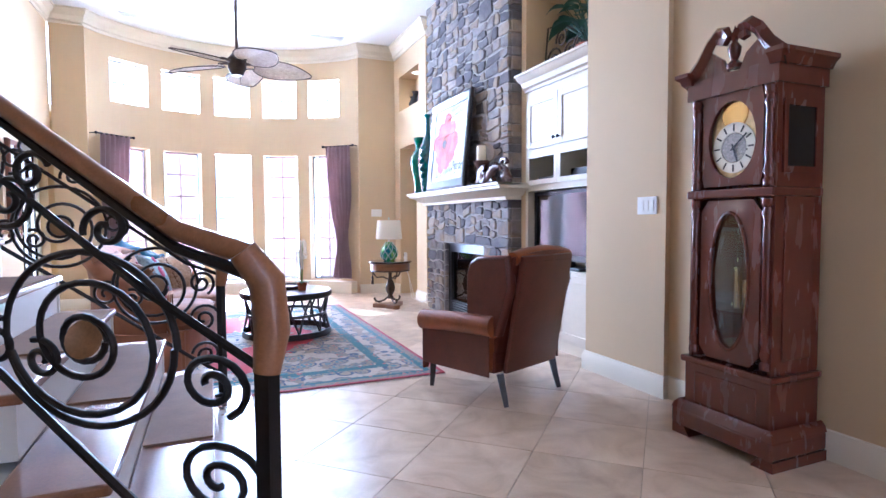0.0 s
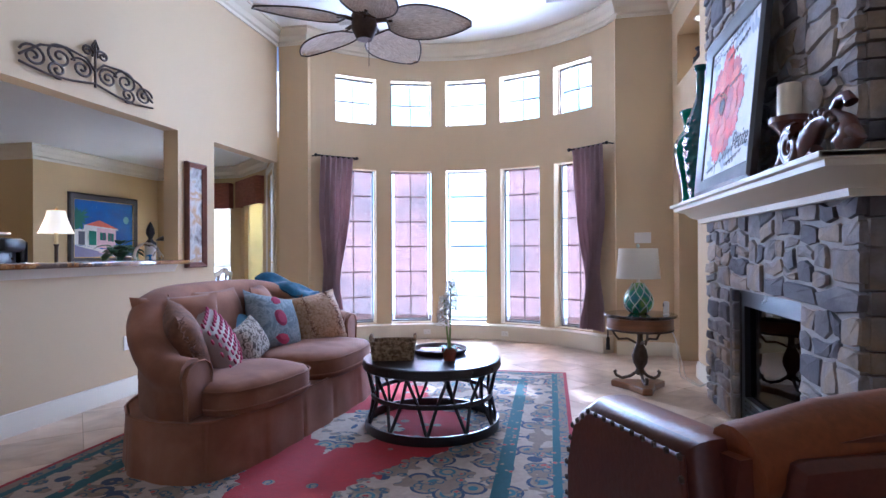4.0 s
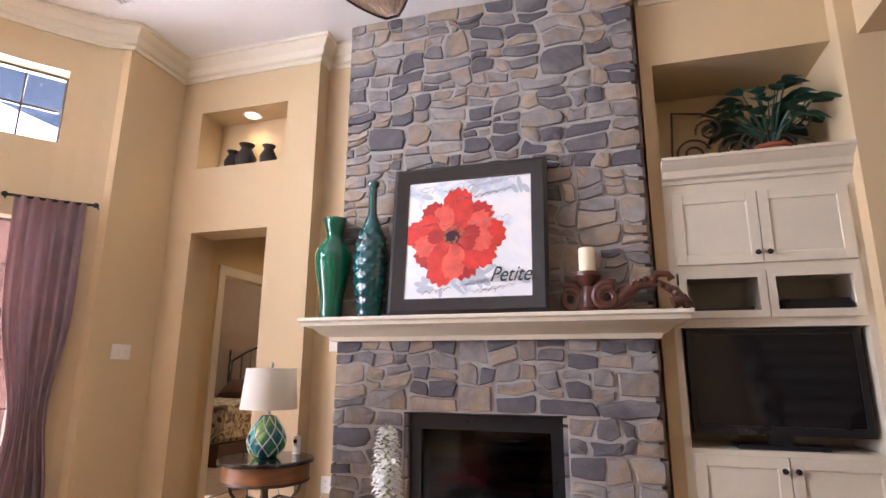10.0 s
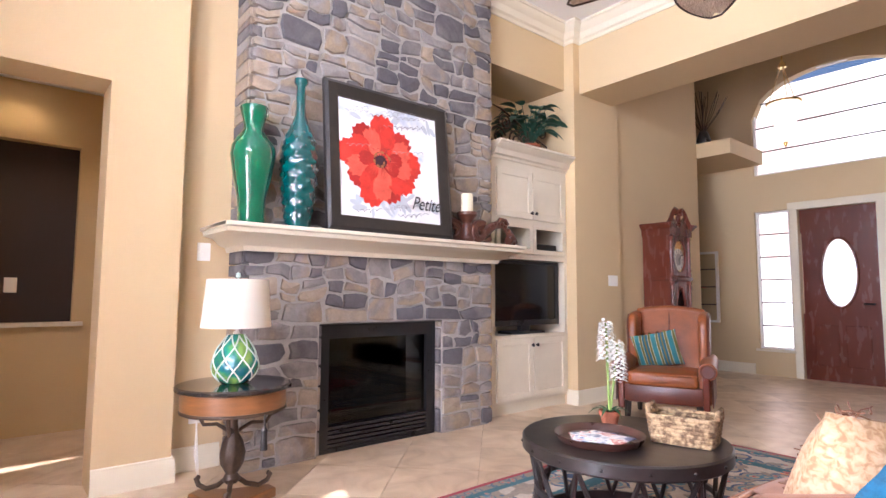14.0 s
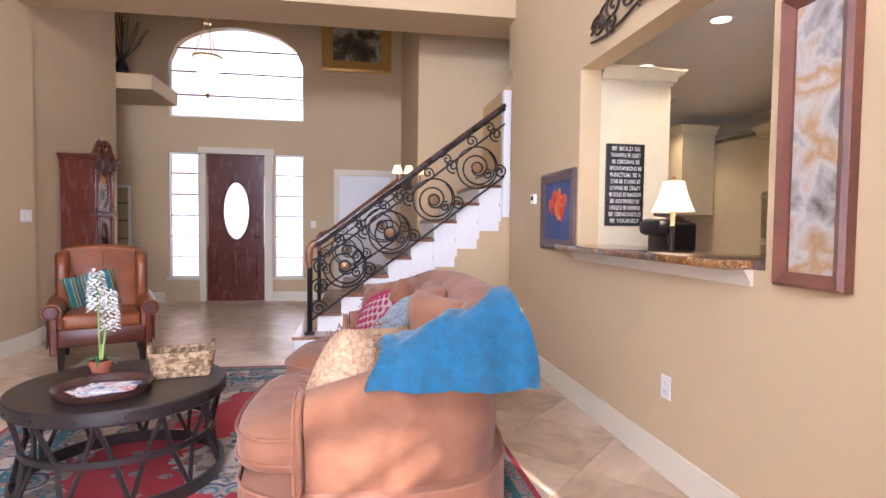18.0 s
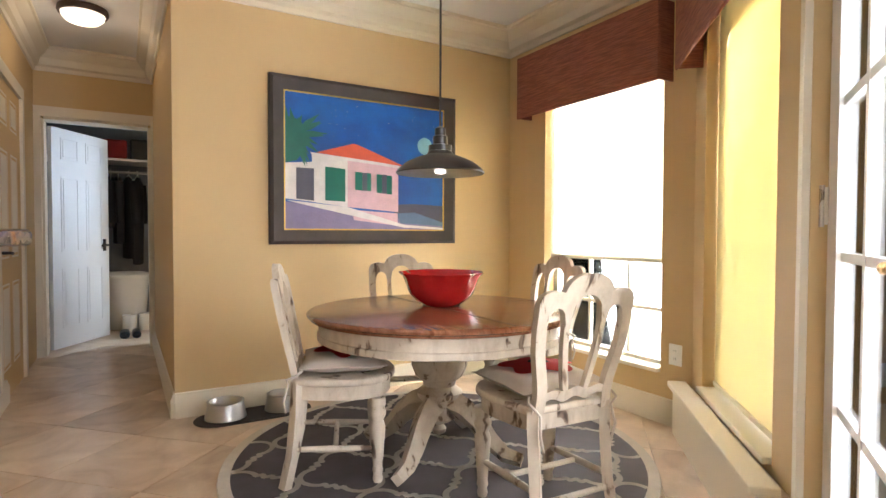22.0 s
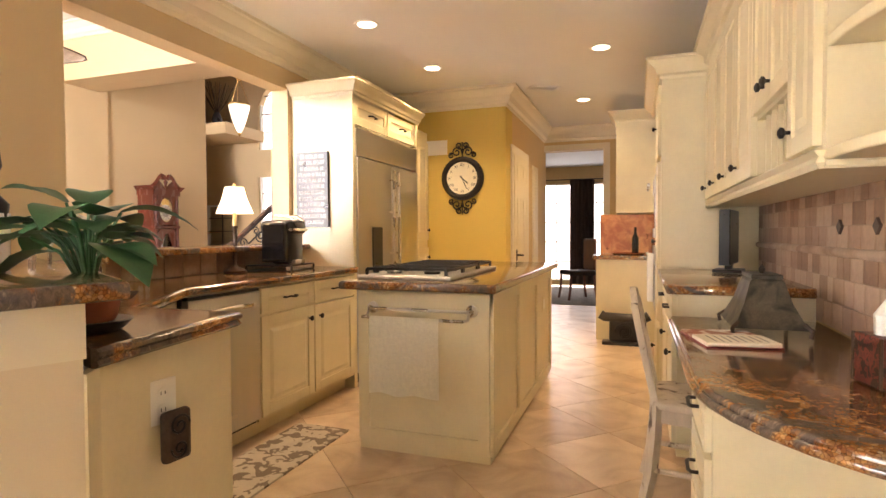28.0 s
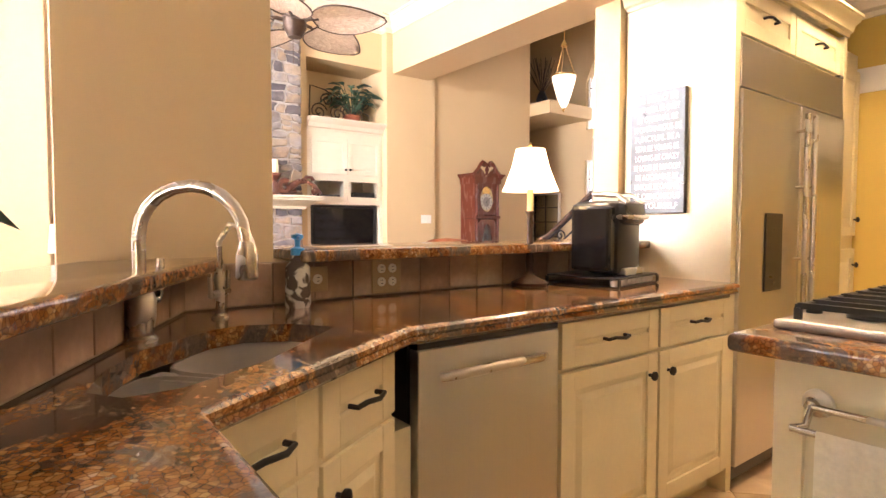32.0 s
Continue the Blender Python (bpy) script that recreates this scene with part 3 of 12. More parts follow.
structure("window_ledge", prism(bmesh.new(), ledge, 0, 0.19, bevel=0.008), TRIM, "cream curved window ledge")


# windows of the bow: frames, muntins, woven shades
SHADE = bpy.data.materials.new("woven_shade")
SHADE.use_nodes = True
_n, _l = SHADE.node_tree.nodes, SHADE.node_tree.links
_n.remove(_n["Principled BSDF"])
_mix, _d, _t, _tr = _n.new("ShaderNodeMixShader"), _n.new("ShaderNodeBsdfDiffuse"), _n.new("ShaderNodeBsdfTranslucent"), _n.new("ShaderNodeBsdfTransparent")
_mix2, _w = _n.new("ShaderNodeMixShader"), _n.new("ShaderNodeTexNoise")
_d.inputs[0].default_value, _t.inputs[0].default_value = (0.40, 0.29, 0.26, 1), (0.12, 0.082, 0.075, 1)
_mix.inputs[0].default_value, _mix2.inputs[0].default_value = 0.6, 0.58
_tr.inputs[0].default_value = (0.95, 0.76, 0.73, 1)
_l.new(_d.outputs[0], _mix.inputs[1])
_l.new(_t.outputs[0], _mix.inputs[2])
_l.new(_mix.outputs[0], _mix2.inputs[1])
_l.new(_tr.outputs[0], _mix2.inputs[2])
_l.new(_mix2.outputs[0], _n["Material Output"].inputs[0])
FRAME_BROWN = material("window_frame_bronze", (0.10, 0.075, 0.06), 0.5, grain=0.1)


def bow_window(a, z0, z1, rows, shade, sill):
    w = 2 * BR * math.sin(radians(6.6))
    m = Matrix.Translation((BX, BY, 0)) @ Matrix.Rotation(-radians(a), 4, "Z") @ Matrix.Translation((0, BR * math.cos(radians(6.6)), 0))
    win = tagged(new("window_bow"), "tall bow window with a woven shade" if sill else "clerestory window with muntins", kind="structure")
    win.matrix_basis = m
    bm = bmesh.new()
    for x0, x1, s, t in ((-w / 2, -w / 2 + 0.016, z0, z1), (w / 2 - 0.016, w / 2, z0, z1), (-w / 2 + 0.016, w / 2 - 0.016, z0, z0 + 0.02), (-w / 2 + 0.016, w / 2 - 0.016, z1 - 0.02, z1)):
        box(bm, x0, x1, 0.145, 0.19, s, t)
    part("window_frame", bm, FRAME_BROWN, win)
    for k in range(1, rows):
        z = z0 + (z1 - z0) * k / rows
        part("muntin", bx(-w / 2 + 0.03, w / 2 - 0.03, 0.155, 0.175, z - 0.009, z + 0.009), FRAME_BROWN, win)
    if a:
        part("muntin", bx(-0.007, 0.007, 0.157, 0.173, z0 + 0.03, z1 - 0.03), FRAME_BROWN, win)
    g = part("pane", bx(-w / 2 + 0.02, w / 2 - 0.02, 0.176, 0.18, z0, z1), PANE, win)
    g.visible_shadow = False
    if shade:
        slit = {36: 0.118, 18: 0.078}.get(a, 0.05)
        part("shade", bx(-w / 2 + slit, w / 2 - 0.04, 0.11, 0.113, z0 + 0.05, z1 - 0.01), SHADE, win, "mauve brown woven roller shade")
        part("shade_rail", bx(-w / 2 + slit, w / 2 - 0.04, 0.10, 0.12, z0 + 0.03, z0 + 0.05), FRAME_BROWN, win)
    return win


for a in (-36, -18, 0, 18, 36):
    bow_window(a, 0.2, 2.24, 6, a != 0, True)
    bow_window(a, 2.85, 3.45, 2, False, False)
# garden backdrop: pale distance, its outdoor brightness put in as emission
GLOW = material("glowing_garden", (0.95, 0.97, 1.0), 1.0, emit=1.9, bump=0.0)
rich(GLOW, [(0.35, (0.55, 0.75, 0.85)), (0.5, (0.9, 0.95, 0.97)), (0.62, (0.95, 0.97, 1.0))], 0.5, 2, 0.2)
structure("backdrop_garden", bx(-14, 14, 14.5, 14.6, -0.4, 5.6), GLOW, "garden and sky backdrop with its daylight put in as glow")
# street backdrop glows likewise in place of daylight on the facades
STREET = material("glowing_street", (0.9, 0.88, 0.86), 1.0, emit=0.5, bump=0.0)
rich(STREET, [(0.38, (0.62, 0.46, 0.40)), (0.47, (0.80, 0.68, 0.62)), (0.55, (0.95, 0.95, 0.97))], 0.32, 2, 0.2)
structure("backdrop_street", bx(-10, 12, -9.1, -9.0, -0.4, 7.0), STREET, "street and sky backdrop with its daylight put in as glow")


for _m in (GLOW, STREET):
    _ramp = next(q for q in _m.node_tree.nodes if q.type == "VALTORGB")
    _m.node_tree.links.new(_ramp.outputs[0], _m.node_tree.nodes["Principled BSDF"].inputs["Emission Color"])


# ---- living room: fireplace, built-in, furniture ----
rnd = random.Random(7)


def stone_split(a, b, s, t):
    """Splits a patch of wall into uneven stones, wider than high."""
    w, h = b - a, t - s
    if w < rnd.uniform(0.17, 0.42) and h < rnd.uniform(0.10, 0.24):
        return [(a, b, s, t)]
    f = rnd.uniform(0.36, 0.64)
    if (w > 1.75 * h and w > 0.16) or h < 0.10:
        return stone_split(a, a + w * f, s, t) + stone_split(a + w * f, b, s, t)
    return stone_split(a, b, s, s + h * f) + stone_split(a, b, s + h * f, t)


def stone_layout():
    """Uneven stones over the chimney breast, round the firebox."""
    out = stone_split(4.49, 5.05, 0.0, 0.89) + stone_split(6.13, 6.66, 0.0, 0.89)
    z = 0.89
    while z < HI:
        h = rnd.uniform(0.26, 0.52)
        if HI - z - h < 0.2:
            h = HI - z
        k = rnd.uniform(5.1, 5.9)
        out += stone_split(4.49, k, z, z + h) + stone_split(k, 6.66, z, z + h)
        z += h
    return out


ANG = [radians(q) for q in (0, 40, 50, 90, 130, 140, 180, 222, 270, 318)]
chimney = thing("fireplace", "grey and tan stacked stone fireplace with a black gas firebox", "fireplace")
core = bmesh.new()
pierced(core, 4.53, 6.62, 0, HI, [(5.05, 6.13, 0, 0.89)], lambda b, u, v, s, t: box(b, 2.510, 2.77, u, v, s, t))
part("mortar_core", core, MORTAR, chimney, "pale grey mortar")


def warp(y, z):
    """Bends the courses so that no joint runs straight."""
    f = min(1, (y - 4.49) / 0.15, (6.66 - y) / 0.15, z / 0.12, (HI - z) / 0.12)
    if z < 1.05:
        f = min(f, max(0, abs(y - 5.59) - 0.56) / 0.12 + max(0, z - 0.92) / 0.12)
    f = max(0, f)
    return (y + f * (0.045 * noise.noise((y * 3.4, z * 3.4, 4.0)) + 0.045 * noise.noise((y * 8.5, z * 8.5, 1.0))), z + f * (0.045 * noise.noise((y * 2.6, z * 2.6, 9.0)) + 0.045 * noise.noise((y * 7.5, z * 7.5, 2.0))))


for a, b, s, t in stone_layout():
    g, bm = 0.0055, bmesh.new()
    a, b, s, t = a + g, b - g, s + g, t - g
    cy, cz, hy, hz = (a + b) / 2, (s + t) / 2, (b - a) / 2, (t - s) / 2
    front = 2.497 + rnd.uniform(-0.009, 0.006)
    rim = []
    for i in range(10):
        q = ANG[i] + rnd.uniform(-0.06, 0.06)
        c_, s_ = math.cos(q), math.sin(q)
        k = 1 / max(abs(c_), abs(s_))
        k = min(k, rnd.uniform(1.22, 1.40)) * rnd.uniform(0.93, 1.0)
        rim.append((max(-1, min(1, c_ * k)) * hy, max(-1, min(1, s_ * k)) * hz))
    back = [bm.verts.new((2.56, cy + u, cz + v)) for u, v in rim]
    mid = [bm.verts.new((front + 0.012, cy + u, cz + v)) for u, v in rim]
    face = [bm.verts.new((front + rnd.uniform(-0.004, 0.004), cy + u * 0.94, cz + v * 0.91)) for u, v in rim]
    for i in range(10):
        j = (i + 1) % 10
        bm.faces.new((back[i], back[j], mid[j], mid[i]))
        bm.faces.new((mid[i], mid[j], face[j], face[i]))
    cen = bm.verts.new((front - rnd.uniform(0.002, 0.01), cy + rnd.uniform(-0.2, 0.2) * hy, cz + rnd.uniform(-0.2, 0.2) * hz))
    for i in range(10):
        bm.faces.new((face[i], face[(i + 1) % 10], cen))
    for v in bm.verts:
        v.co.y, v.co.z = warp(v.co.y, v.co.z)
    if abs(a - 4.497) < 0.02 or abs(b - 6.653) < 0.02:
        yy0, yy1 = (4.487, 4.545) if abs(a - 4.497) < 0.02 else (6.605, 6.663)
        box(bm, 2.53, 2.765, yy0 + rnd.uniform(-0.008, 0.008), yy1, s, t)
    part("stone", bm, STONE, chimney)
for yy in (5.05, 6.13):   # reveal stones of the firebox
    z = 0
    while z < 0.86:
        h = min(rnd.uniform(0.12, 0.2), 0.885 - z)
        part("stone", bx(2.52, 2.76, yy - 0.03, yy + 0.03, z + 0.006, z + h - 0.006, bevel=0.012), STONE, chimney)
        z += h
firebox = bmesh.new()
for q in ((2.56, 2.95, 5.08, 5.10, 0, 0.88), (2.56, 2.95, 6.08, 6.10, 0, 0.88), (2.93, 2.95, 5.10, 6.08, 0, 0.88), (2.56, 2.93, 5.10, 6.08, 0.0, 0.02), (2.56, 2.93, 5.10, 6.08, 0.86, 0.88)):
    box(firebox, *q)
part("firebox", firebox, BLACK, chimney, "black metal firebox")
fr = bmesh.new()
for q in ((5.08, 6.10, 0.78, 0.88), (5.08, 6.10, 0.0, 0.03), (5.08, 5.16, 0.03, 0.78), (6.02, 6.10, 0.03, 0.78)):
    box(fr, 2.565, 2.60, *q)
part("surround", fr, BLACK, chimney, "black metal surround")
for k in range(5):
    part("louver", bx(2.565, 2.61, 5.16, 6.02, 0.035 + 0.03 * k, 0.055 + 0.03 * k), BLACK, chimney)
fg = part("glass_front", bx(2.60, 2.604, 5.16, 6.02, 0.19, 0.78), clear_glass("fire_glass", (0.32, 0.32, 0.32)), chimney)
LOG = material("ceramic_log", (0.16, 0.13, 0.11), 0.9, grain=0.5, scale=12, bump=0.8)
for p, q, r in (((2.72, 5.28, 0.27), (2.72, 5.92, 0.27), 0.045), ((2.82, 5.32, 0.33), (2.80, 5.88, 0.31), 0.05), ((2.68, 5.5, 0.33), (2.84, 5.75, 0.42), 0.035), ((2.7, 5.8, 0.32), (2.85, 5.5, 0.43), 0.03)):
    pts = [Vector(p).lerp(Vector(q), i / 6) + Vector((rnd.uniform(-1, 1), 0, rnd.uniform(-1, 1))) * 0.008 for i in range(7)]
    part("log", tube(bmesh.new(), pts, r, 9), LOG, chimney, "charred ceramic log", smooth=50)
part("grate", bx(2.64, 2.88, 5.2, 5.98, 0.2, 0.225), BLACK, chimney)
# mantel shelf
mantel = thing("mantel_shelf", "cream painted wooden mantel shelf on the stone chimney", "mantel")
prof = [(0, 0), (0.05, 0), (0.06, 0.03), (0.10, 0.045), (0.14, 0.085), (0.20, 0.10), (0.205, 0.125), (0.22, 0.13), (0.22, 0.15), (0, 0.15)]
mb = sweep_profile(bmesh.new(), [(2.77, 6.63, 1.36), (2.5, 6.63, 1.36), (2.5, 4.52, 1.36), (2.77, 4.52, 1.36)], [(-o, u) for o, u in prof])
part("moulding", mb, TRIM, mantel, smooth=35)
part("shelf_top", bx(2.27, 2.52, 4.30, 6.85, 1.49, 1.515, bevel=0.004), TRIM, mantel)


# built-in media cabinet
def panel_door(name, w, h, mat, parent, m, knob=None, handle=None, arch=False, raised=True, t=0.022):
    """A framed door in its own x (width), z (height); its face looks along -y."""
    s = min(0.06, w * 0.2)
    d = part(name, bx(s - 0.004, w - s + 0.004, 0.010, t - 0.002, s - 0.004, h - s + 0.004), mat, parent, m=m)
    for x0 in (0, w - s):
        part("stile", bx(x0, x0 + s, 0, t, 0, h, bevel=0.002), mat, d)
    for z0 in (0, h - s):
        part("rail", bx(s, w - s, 0.0006, t, z0, z0 + s, bevel=0.002), mat, d)
    if raised:
        bm = bmesh.new()
        i = s + 0.02
        v = [bm.verts.new(p) for p in ((i, 0.010, i), (w - i, 0.010, i), (w - i, 0.010, h - i), (i, 0.010, h - i))]
        j = i + 0.022
        u = [bm.verts.new(p) for p in ((j, 0.002, j), (w - j, 0.002, j), (w - j, 0.002, h - j), (j, 0.002, h - j))]
        bm.faces.new(u)
        for k in range(4):
            bm.faces.new((v[k], v[(k + 1) % 4], u[(k + 1) % 4], u[k]))
        part("raised_panel", bm, mat, d)
    else:
        bead = [(s, s), (w - s, s), (w - s, h - s), (s, h - s)]
        part("bead", tube(bmesh.new(), [(x, 0.007, z) for x, z in bead], 0.006, 6, closed=True), mat, d)
    if knob:
        part("knob", lathe(bmesh.new(), [(0.006, 0), (0.006, 0.012), (0.016, 0.018), (0.017, 0.026), (0.008, 0.032), (0.0, 0.033)], 12, pose(knob[0], 0, knob[1], 90)), IRON, d, "dark bronze knob", smooth=40)
    if handle:
        x, z, l = handle
        pts = [(x - l / 2, 0, z), (x - l / 2, -0.022, z), (x - l / 4, -0.028, z + 0.004), (x + l / 4, -0.028, z - 0.004), (x + l / 2, -0.022, z), (x + l / 2, 0, z)]
        part("handle", tube(bmesh.new(), pts, 0.006, 8), IRON, d, "dark bronze bar handle", smooth=50)
    return d


EAST = Matrix.Rotation(radians(-90), 4, "Z")      # a face that looks along -x
builtin = thing("media_cabinet", "ivory painted built-in media cabinet with shelves and doors", "cabinet")
cb = bmesh.new()
for q in ((2.62, 3.19, 3.30, 3.34, 0.1, 2.42), (2.62, 3.19, 4.34, 4.38, 0.1, 2.42), (2.62, 3.19, 3.34, 4.34, 0.1, 0.72), (2.62, 3.19, 3.34, 4.34, 1.43, 1.49), (2.62, 3.19, 3.34, 4.34, 1.77, 2.42), (2.62, 3.19, 3.82, 3.86, 1.49, 1.77), (3.1, 3.19, 3.34, 4.34, 0.72, 1.77)):
    box(cb, *q)
part("body", cb, IVORY, builtin)
part("toe_kick", bx(2.66, 3.1, 3.3, 4.38, 0, 0.1), TRIM, builtin)
for y in (4.33, 3.835):
    panel_door("door", 0.49, 0.56, IVORY, builtin, Matrix.Translation((2.598, y, 0.13)) @ EAST, (0.03 if y < 4 else 0.46, 0.49), raised=False)
    panel_door("door", 0.49, 0.46, IVORY, builtin, Matrix.Translation((2.598, y, 1.82)) @ EAST, (0.03 if y < 4 else 0.46, 0.06), raised=False)
    f2 = bmesh.new()
    for q in ((0, 0.045, 0, 0.29), (0.445, 0.49, 0, 0.29), (0.045, 0.445, 0, 0.045), (0.045, 0.445, 0.245, 0.29)):
        box(f2, q[0], q[1], 0, 0.02, q[2], q[3])
    part("shelf_frame", f2, IVORY, builtin, m=Matrix.Translation((2.598, y, 1.485)) @ EAST)
ctop = sweep_profile(bmesh.new(), [(2.62, 4.38, 2.36), (2.62, 3.30, 2.36)], [(-o, u * 0.8) for o, u in CROWN])
part("cornice", ctop, IVORY, builtin, smooth=35)
part("shelf_top", bx(2.60, 3.19, 3.31, 4.375, 2.42, 2.44), IVORY, builtin)
tv = thing("television", "black flat-screen television in the built-in cabinet", "television")
part("screen", bx(2.688, 2.70, 3.40, 4.28, 0.84, 1.41), GLASS_DARK, tv, "glossy black screen")
bz = bmesh.new()
for q in ((3.37, 4.31, 0.80, 0.85), (3.37, 4.31, 1.39, 1.42), (3.37, 3.405, 0.85, 1.39), (4.275, 4.31, 0.85, 1.39)):
    box(bz, 2.675, 2.75, *q)
part("bezel", bz, BLACK, tv)
part("base", bx(2.66, 2.85, 3.6, 4.08, 0.72, 0.745, bevel=0.006), BLACK, tv)
part("neck", bx(2.70, 2.76, 3.78, 3.90, 0.74, 0.81), BLACK, tv)
for y, w in ((4.08, 0.36), (3.57, 0.36)):
    solid("av_box", bx(2.68, 2.98, y - w / 2, y + w / 2, 1.495, 1.56 if y > 4 else 1.60, bevel=0.005), BLACK, "black set-top box on a cabinet shelf", "set-top box")


# potted plants
LEAF = material("leaf_green", (0.035, 0.12, 0.045), 0.42, grain=0.3, scale=12, bump=0.1)
LEAF_BLUE = material("leaf_dark_green", (0.02, 0.085, 0.05), 0.45, grain=0.3, scale=12, bump=0.1)
TERRACOTTA = material("terracotta", (0.30, 0.085, 0.04), 0.8, grain=0.2, bump=0.3)


def leaf(bm, base, direction, length, width, droop, n=6):
    base, d = Vector(base), Vector(direction).normalized()
    side = d.cross(Vector((0, 0, 1)))
    side = side.normalized() if side.length > 1e-3 else Vector((1, 0, 0))
    rows = []
    for i in range(n + 1):
        t = i / n
        p = base + d * length * t + Vector((0, 0, -droop * length * t * t))
        w = width * math.sin(math.pi * min(1, 0.06 + 0.94 * t) ** 0.8) / 2
        rows.append([bm.verts.new(p + side * (-w) + Vector((0, 0, 0.2 * w))), bm.verts.new(p), bm.verts.new(p + side * w + Vector((0, 0, 0.2 * w)))])
    for a, b in zip(rows, rows[1:]):
        bm.faces.new((a[0], a[1], b[1], b[0]))
        bm.faces.new((a[1], a[2], b[2], b[1]))


def leafy(name, label, m, n, spread, length, width, mat, pot_mat, pot, seed=1, lift=0.15, single_pot=True):
    r = random.Random(seed)
    pl = thing(name, label, "plant", m)
    part("pot", lathe(bmesh.new(), pot, 24), pot_mat, pl, smooth=40)
    top = pot[-1][1] - 0.02
    part("soil", lathe(bmesh.new(), [(pot[-1][0] * 0.8, top - 0.03), (pot[-1][0] * 0.8, top)], 16), material("soil", (0.04, 0.025, 0.015), 0.95), pl)
    stems, leaves = bmesh.new(), []
    for i in range(n):
        a, e = r.uniform(0, 2 * math.pi), r.uniform(0.2, 1.25)
        d = Vector((math.cos(a) * math.cos(e), math.sin(a) * math.cos(e), math.sin(e)))
        tip = Vector((0, 0, top)) + Vector((d.x * spread, d.y * spread, lift + d.z * spread * 0.9)) * r.uniform(0.55, 1.0)
        tube(stems, [(0, 0, top - 0.02), (Vector((0, 0, top)) * 0.5 + tip * 0.5) + Vector((0, 0, 0.03)), tip], 0.004, 5)
        b = bmesh.new()
        leaf(b, tip, (d.x, d.y, 0.25 * d.z), length * r.uniform(0.7, 1.15), width * r.uniform(0.8, 1.1), r.uniform(0.3, 0.7))
        leaves.append(b)
    part("stems", stems, mat, pl)
    for b in leaves:
        part("leaf", b, mat, pl, smooth=60)
    return pl


POT = [(0.07, 0), (0.085, 0.02), (0.11, 0.16), (0.12, 0.165), (0.12, 0.185), (0.105, 0.185)]
leafy("potted_plant", "dark green leafy plant in a red pot on the cabinet top", pose(2.80, 3.66, 2.442), 64, 0.30, 0.18, 0.11, LEAF_BLUE, TERRACOTTA, POT, 3, 0.20)


def spiral(cx, cz, r0, r1, a0, turns, n=28):
    return [(cx + (r0 + (r1 - r0) * i / n) * math.cos(a0 + turns * 2 * math.pi * i / n), cz + (r0 + (r1 - r0) * i / n) * math.sin(a0 + turns * 2 * math.pi * i / n)) for i in range(n + 1)]


def scroll_work(name, parent, curves, r, mat, put, label=""):
    """Each curve of a scroll as one forged bar."""
    for c in curves:
        part(name, tube(bmesh.new(), [put(u, v) for u, v in c], r, 6), mat, parent, label, smooth=60)


niche_scroll = thing("scroll_screen", "dark wrought-iron scroll panel leaning in the cabinet niche", "wall decor")
curves = []
for k in range(3):
    cx = 0.17 + 0.27 * k
    curves += [spiral(cx, 0.17, 0.12, 0.015, 0.3 + k, 1.9), spiral(cx + 0.12, 0.34 - 0.12 * (k % 2), 0.09, 0.012, 3.4, -1.8), spiral(cx - 0.03, 0.08, 0.07, 0.01, 5.0, 1.6)]
curves += [[(0.03, 0.02), (0.9, 0.02)], [(0.03, 0.02), (0.06, 0.5), (0.25, 0.47), (0.45, 0.38), (0.66, 0.28), (0.9, 0.2), (0.92, 0.02)]]
scroll_work("scroll", niche_scroll, curves, 0.009, BRONZE, lambda u, v: (2.76 + 0.05 * v, 4.32 - u, 2.45 + v))

# ---- on the mantel ----
GREEN_GLAZE = material("green_glaze", (0.0, 0.115, 0.052), 0.08, grain=0.25, scale=6, bump=0.0, coat=0.8)
TEAL_GLASS = material("teal_glass", (0.0, 0.07, 0.068), 0.05, grain=0.3, scale=9, bump=0.0, coat=0.9)
TOP = 1.516
def fine_profile(pts, step=0.009):
    out = []
    for (r0, z0), (r1, z1) in zip(pts, pts[1:]):
        n = max(1, int(abs(z1 - z0) / step))
        out += [(r0 + (r1 - r0) * i / n, z0 + (z1 - z0) * i / n) for i in range(n)]
    return out + [pts[-1]]


solid("green_vase", lathe(bmesh.new(), [(0.075, 0), (0.082, 0.01), (0.078, 0.05), (0.085, 0.16), (0.115, 0.30), (0.135, 0.42), (0.13, 0.48), (0.095, 0.54), (0.062, 0.58), (0.06, 0.62), (0.075, 0.68), (0.09, 0.725), (0.082, 0.735), (0.05, 0.66), (0.0, 0.62)], 40, pose(2.40, 6.66, TOP)), GREEN_GLAZE, "tall glossy green ceramic vase on the mantel", "vase", smooth=60)
solid("teal_bottle", lathe(bmesh.new(), fine_profile([(0.07, 0), (0.08, 0.01), (0.09, 0.10), (0.112, 0.28), (0.118, 0.42), (0.10, 0.56), (0.065, 0.66), (0.036, 0.74), (0.03, 0.80), (0.03, 0.94), (0.045, 0.96), (0.045, 0.985), (0.03, 0.985), (0.022, 0.95), (0.0, 0.9)]), 72, pose(2.39, 6.36, TOP), lambda a, z: 0.11 * max(0, math.sin(a * 8 + (math.floor(z / 0.045) % 2) * math.pi) * math.sin(z / 0.045 * math.pi) ** 2 * (1 if math.sin(a * 8) * (1 - 2 * (math.floor(z / 0.045) % 2)) > 0 else 0)) if 0.03 < z < 0.62 else 0), TEAL_GLASS, "tall teal bubble glass bottle on the mantel", "bottle", smooth=60)


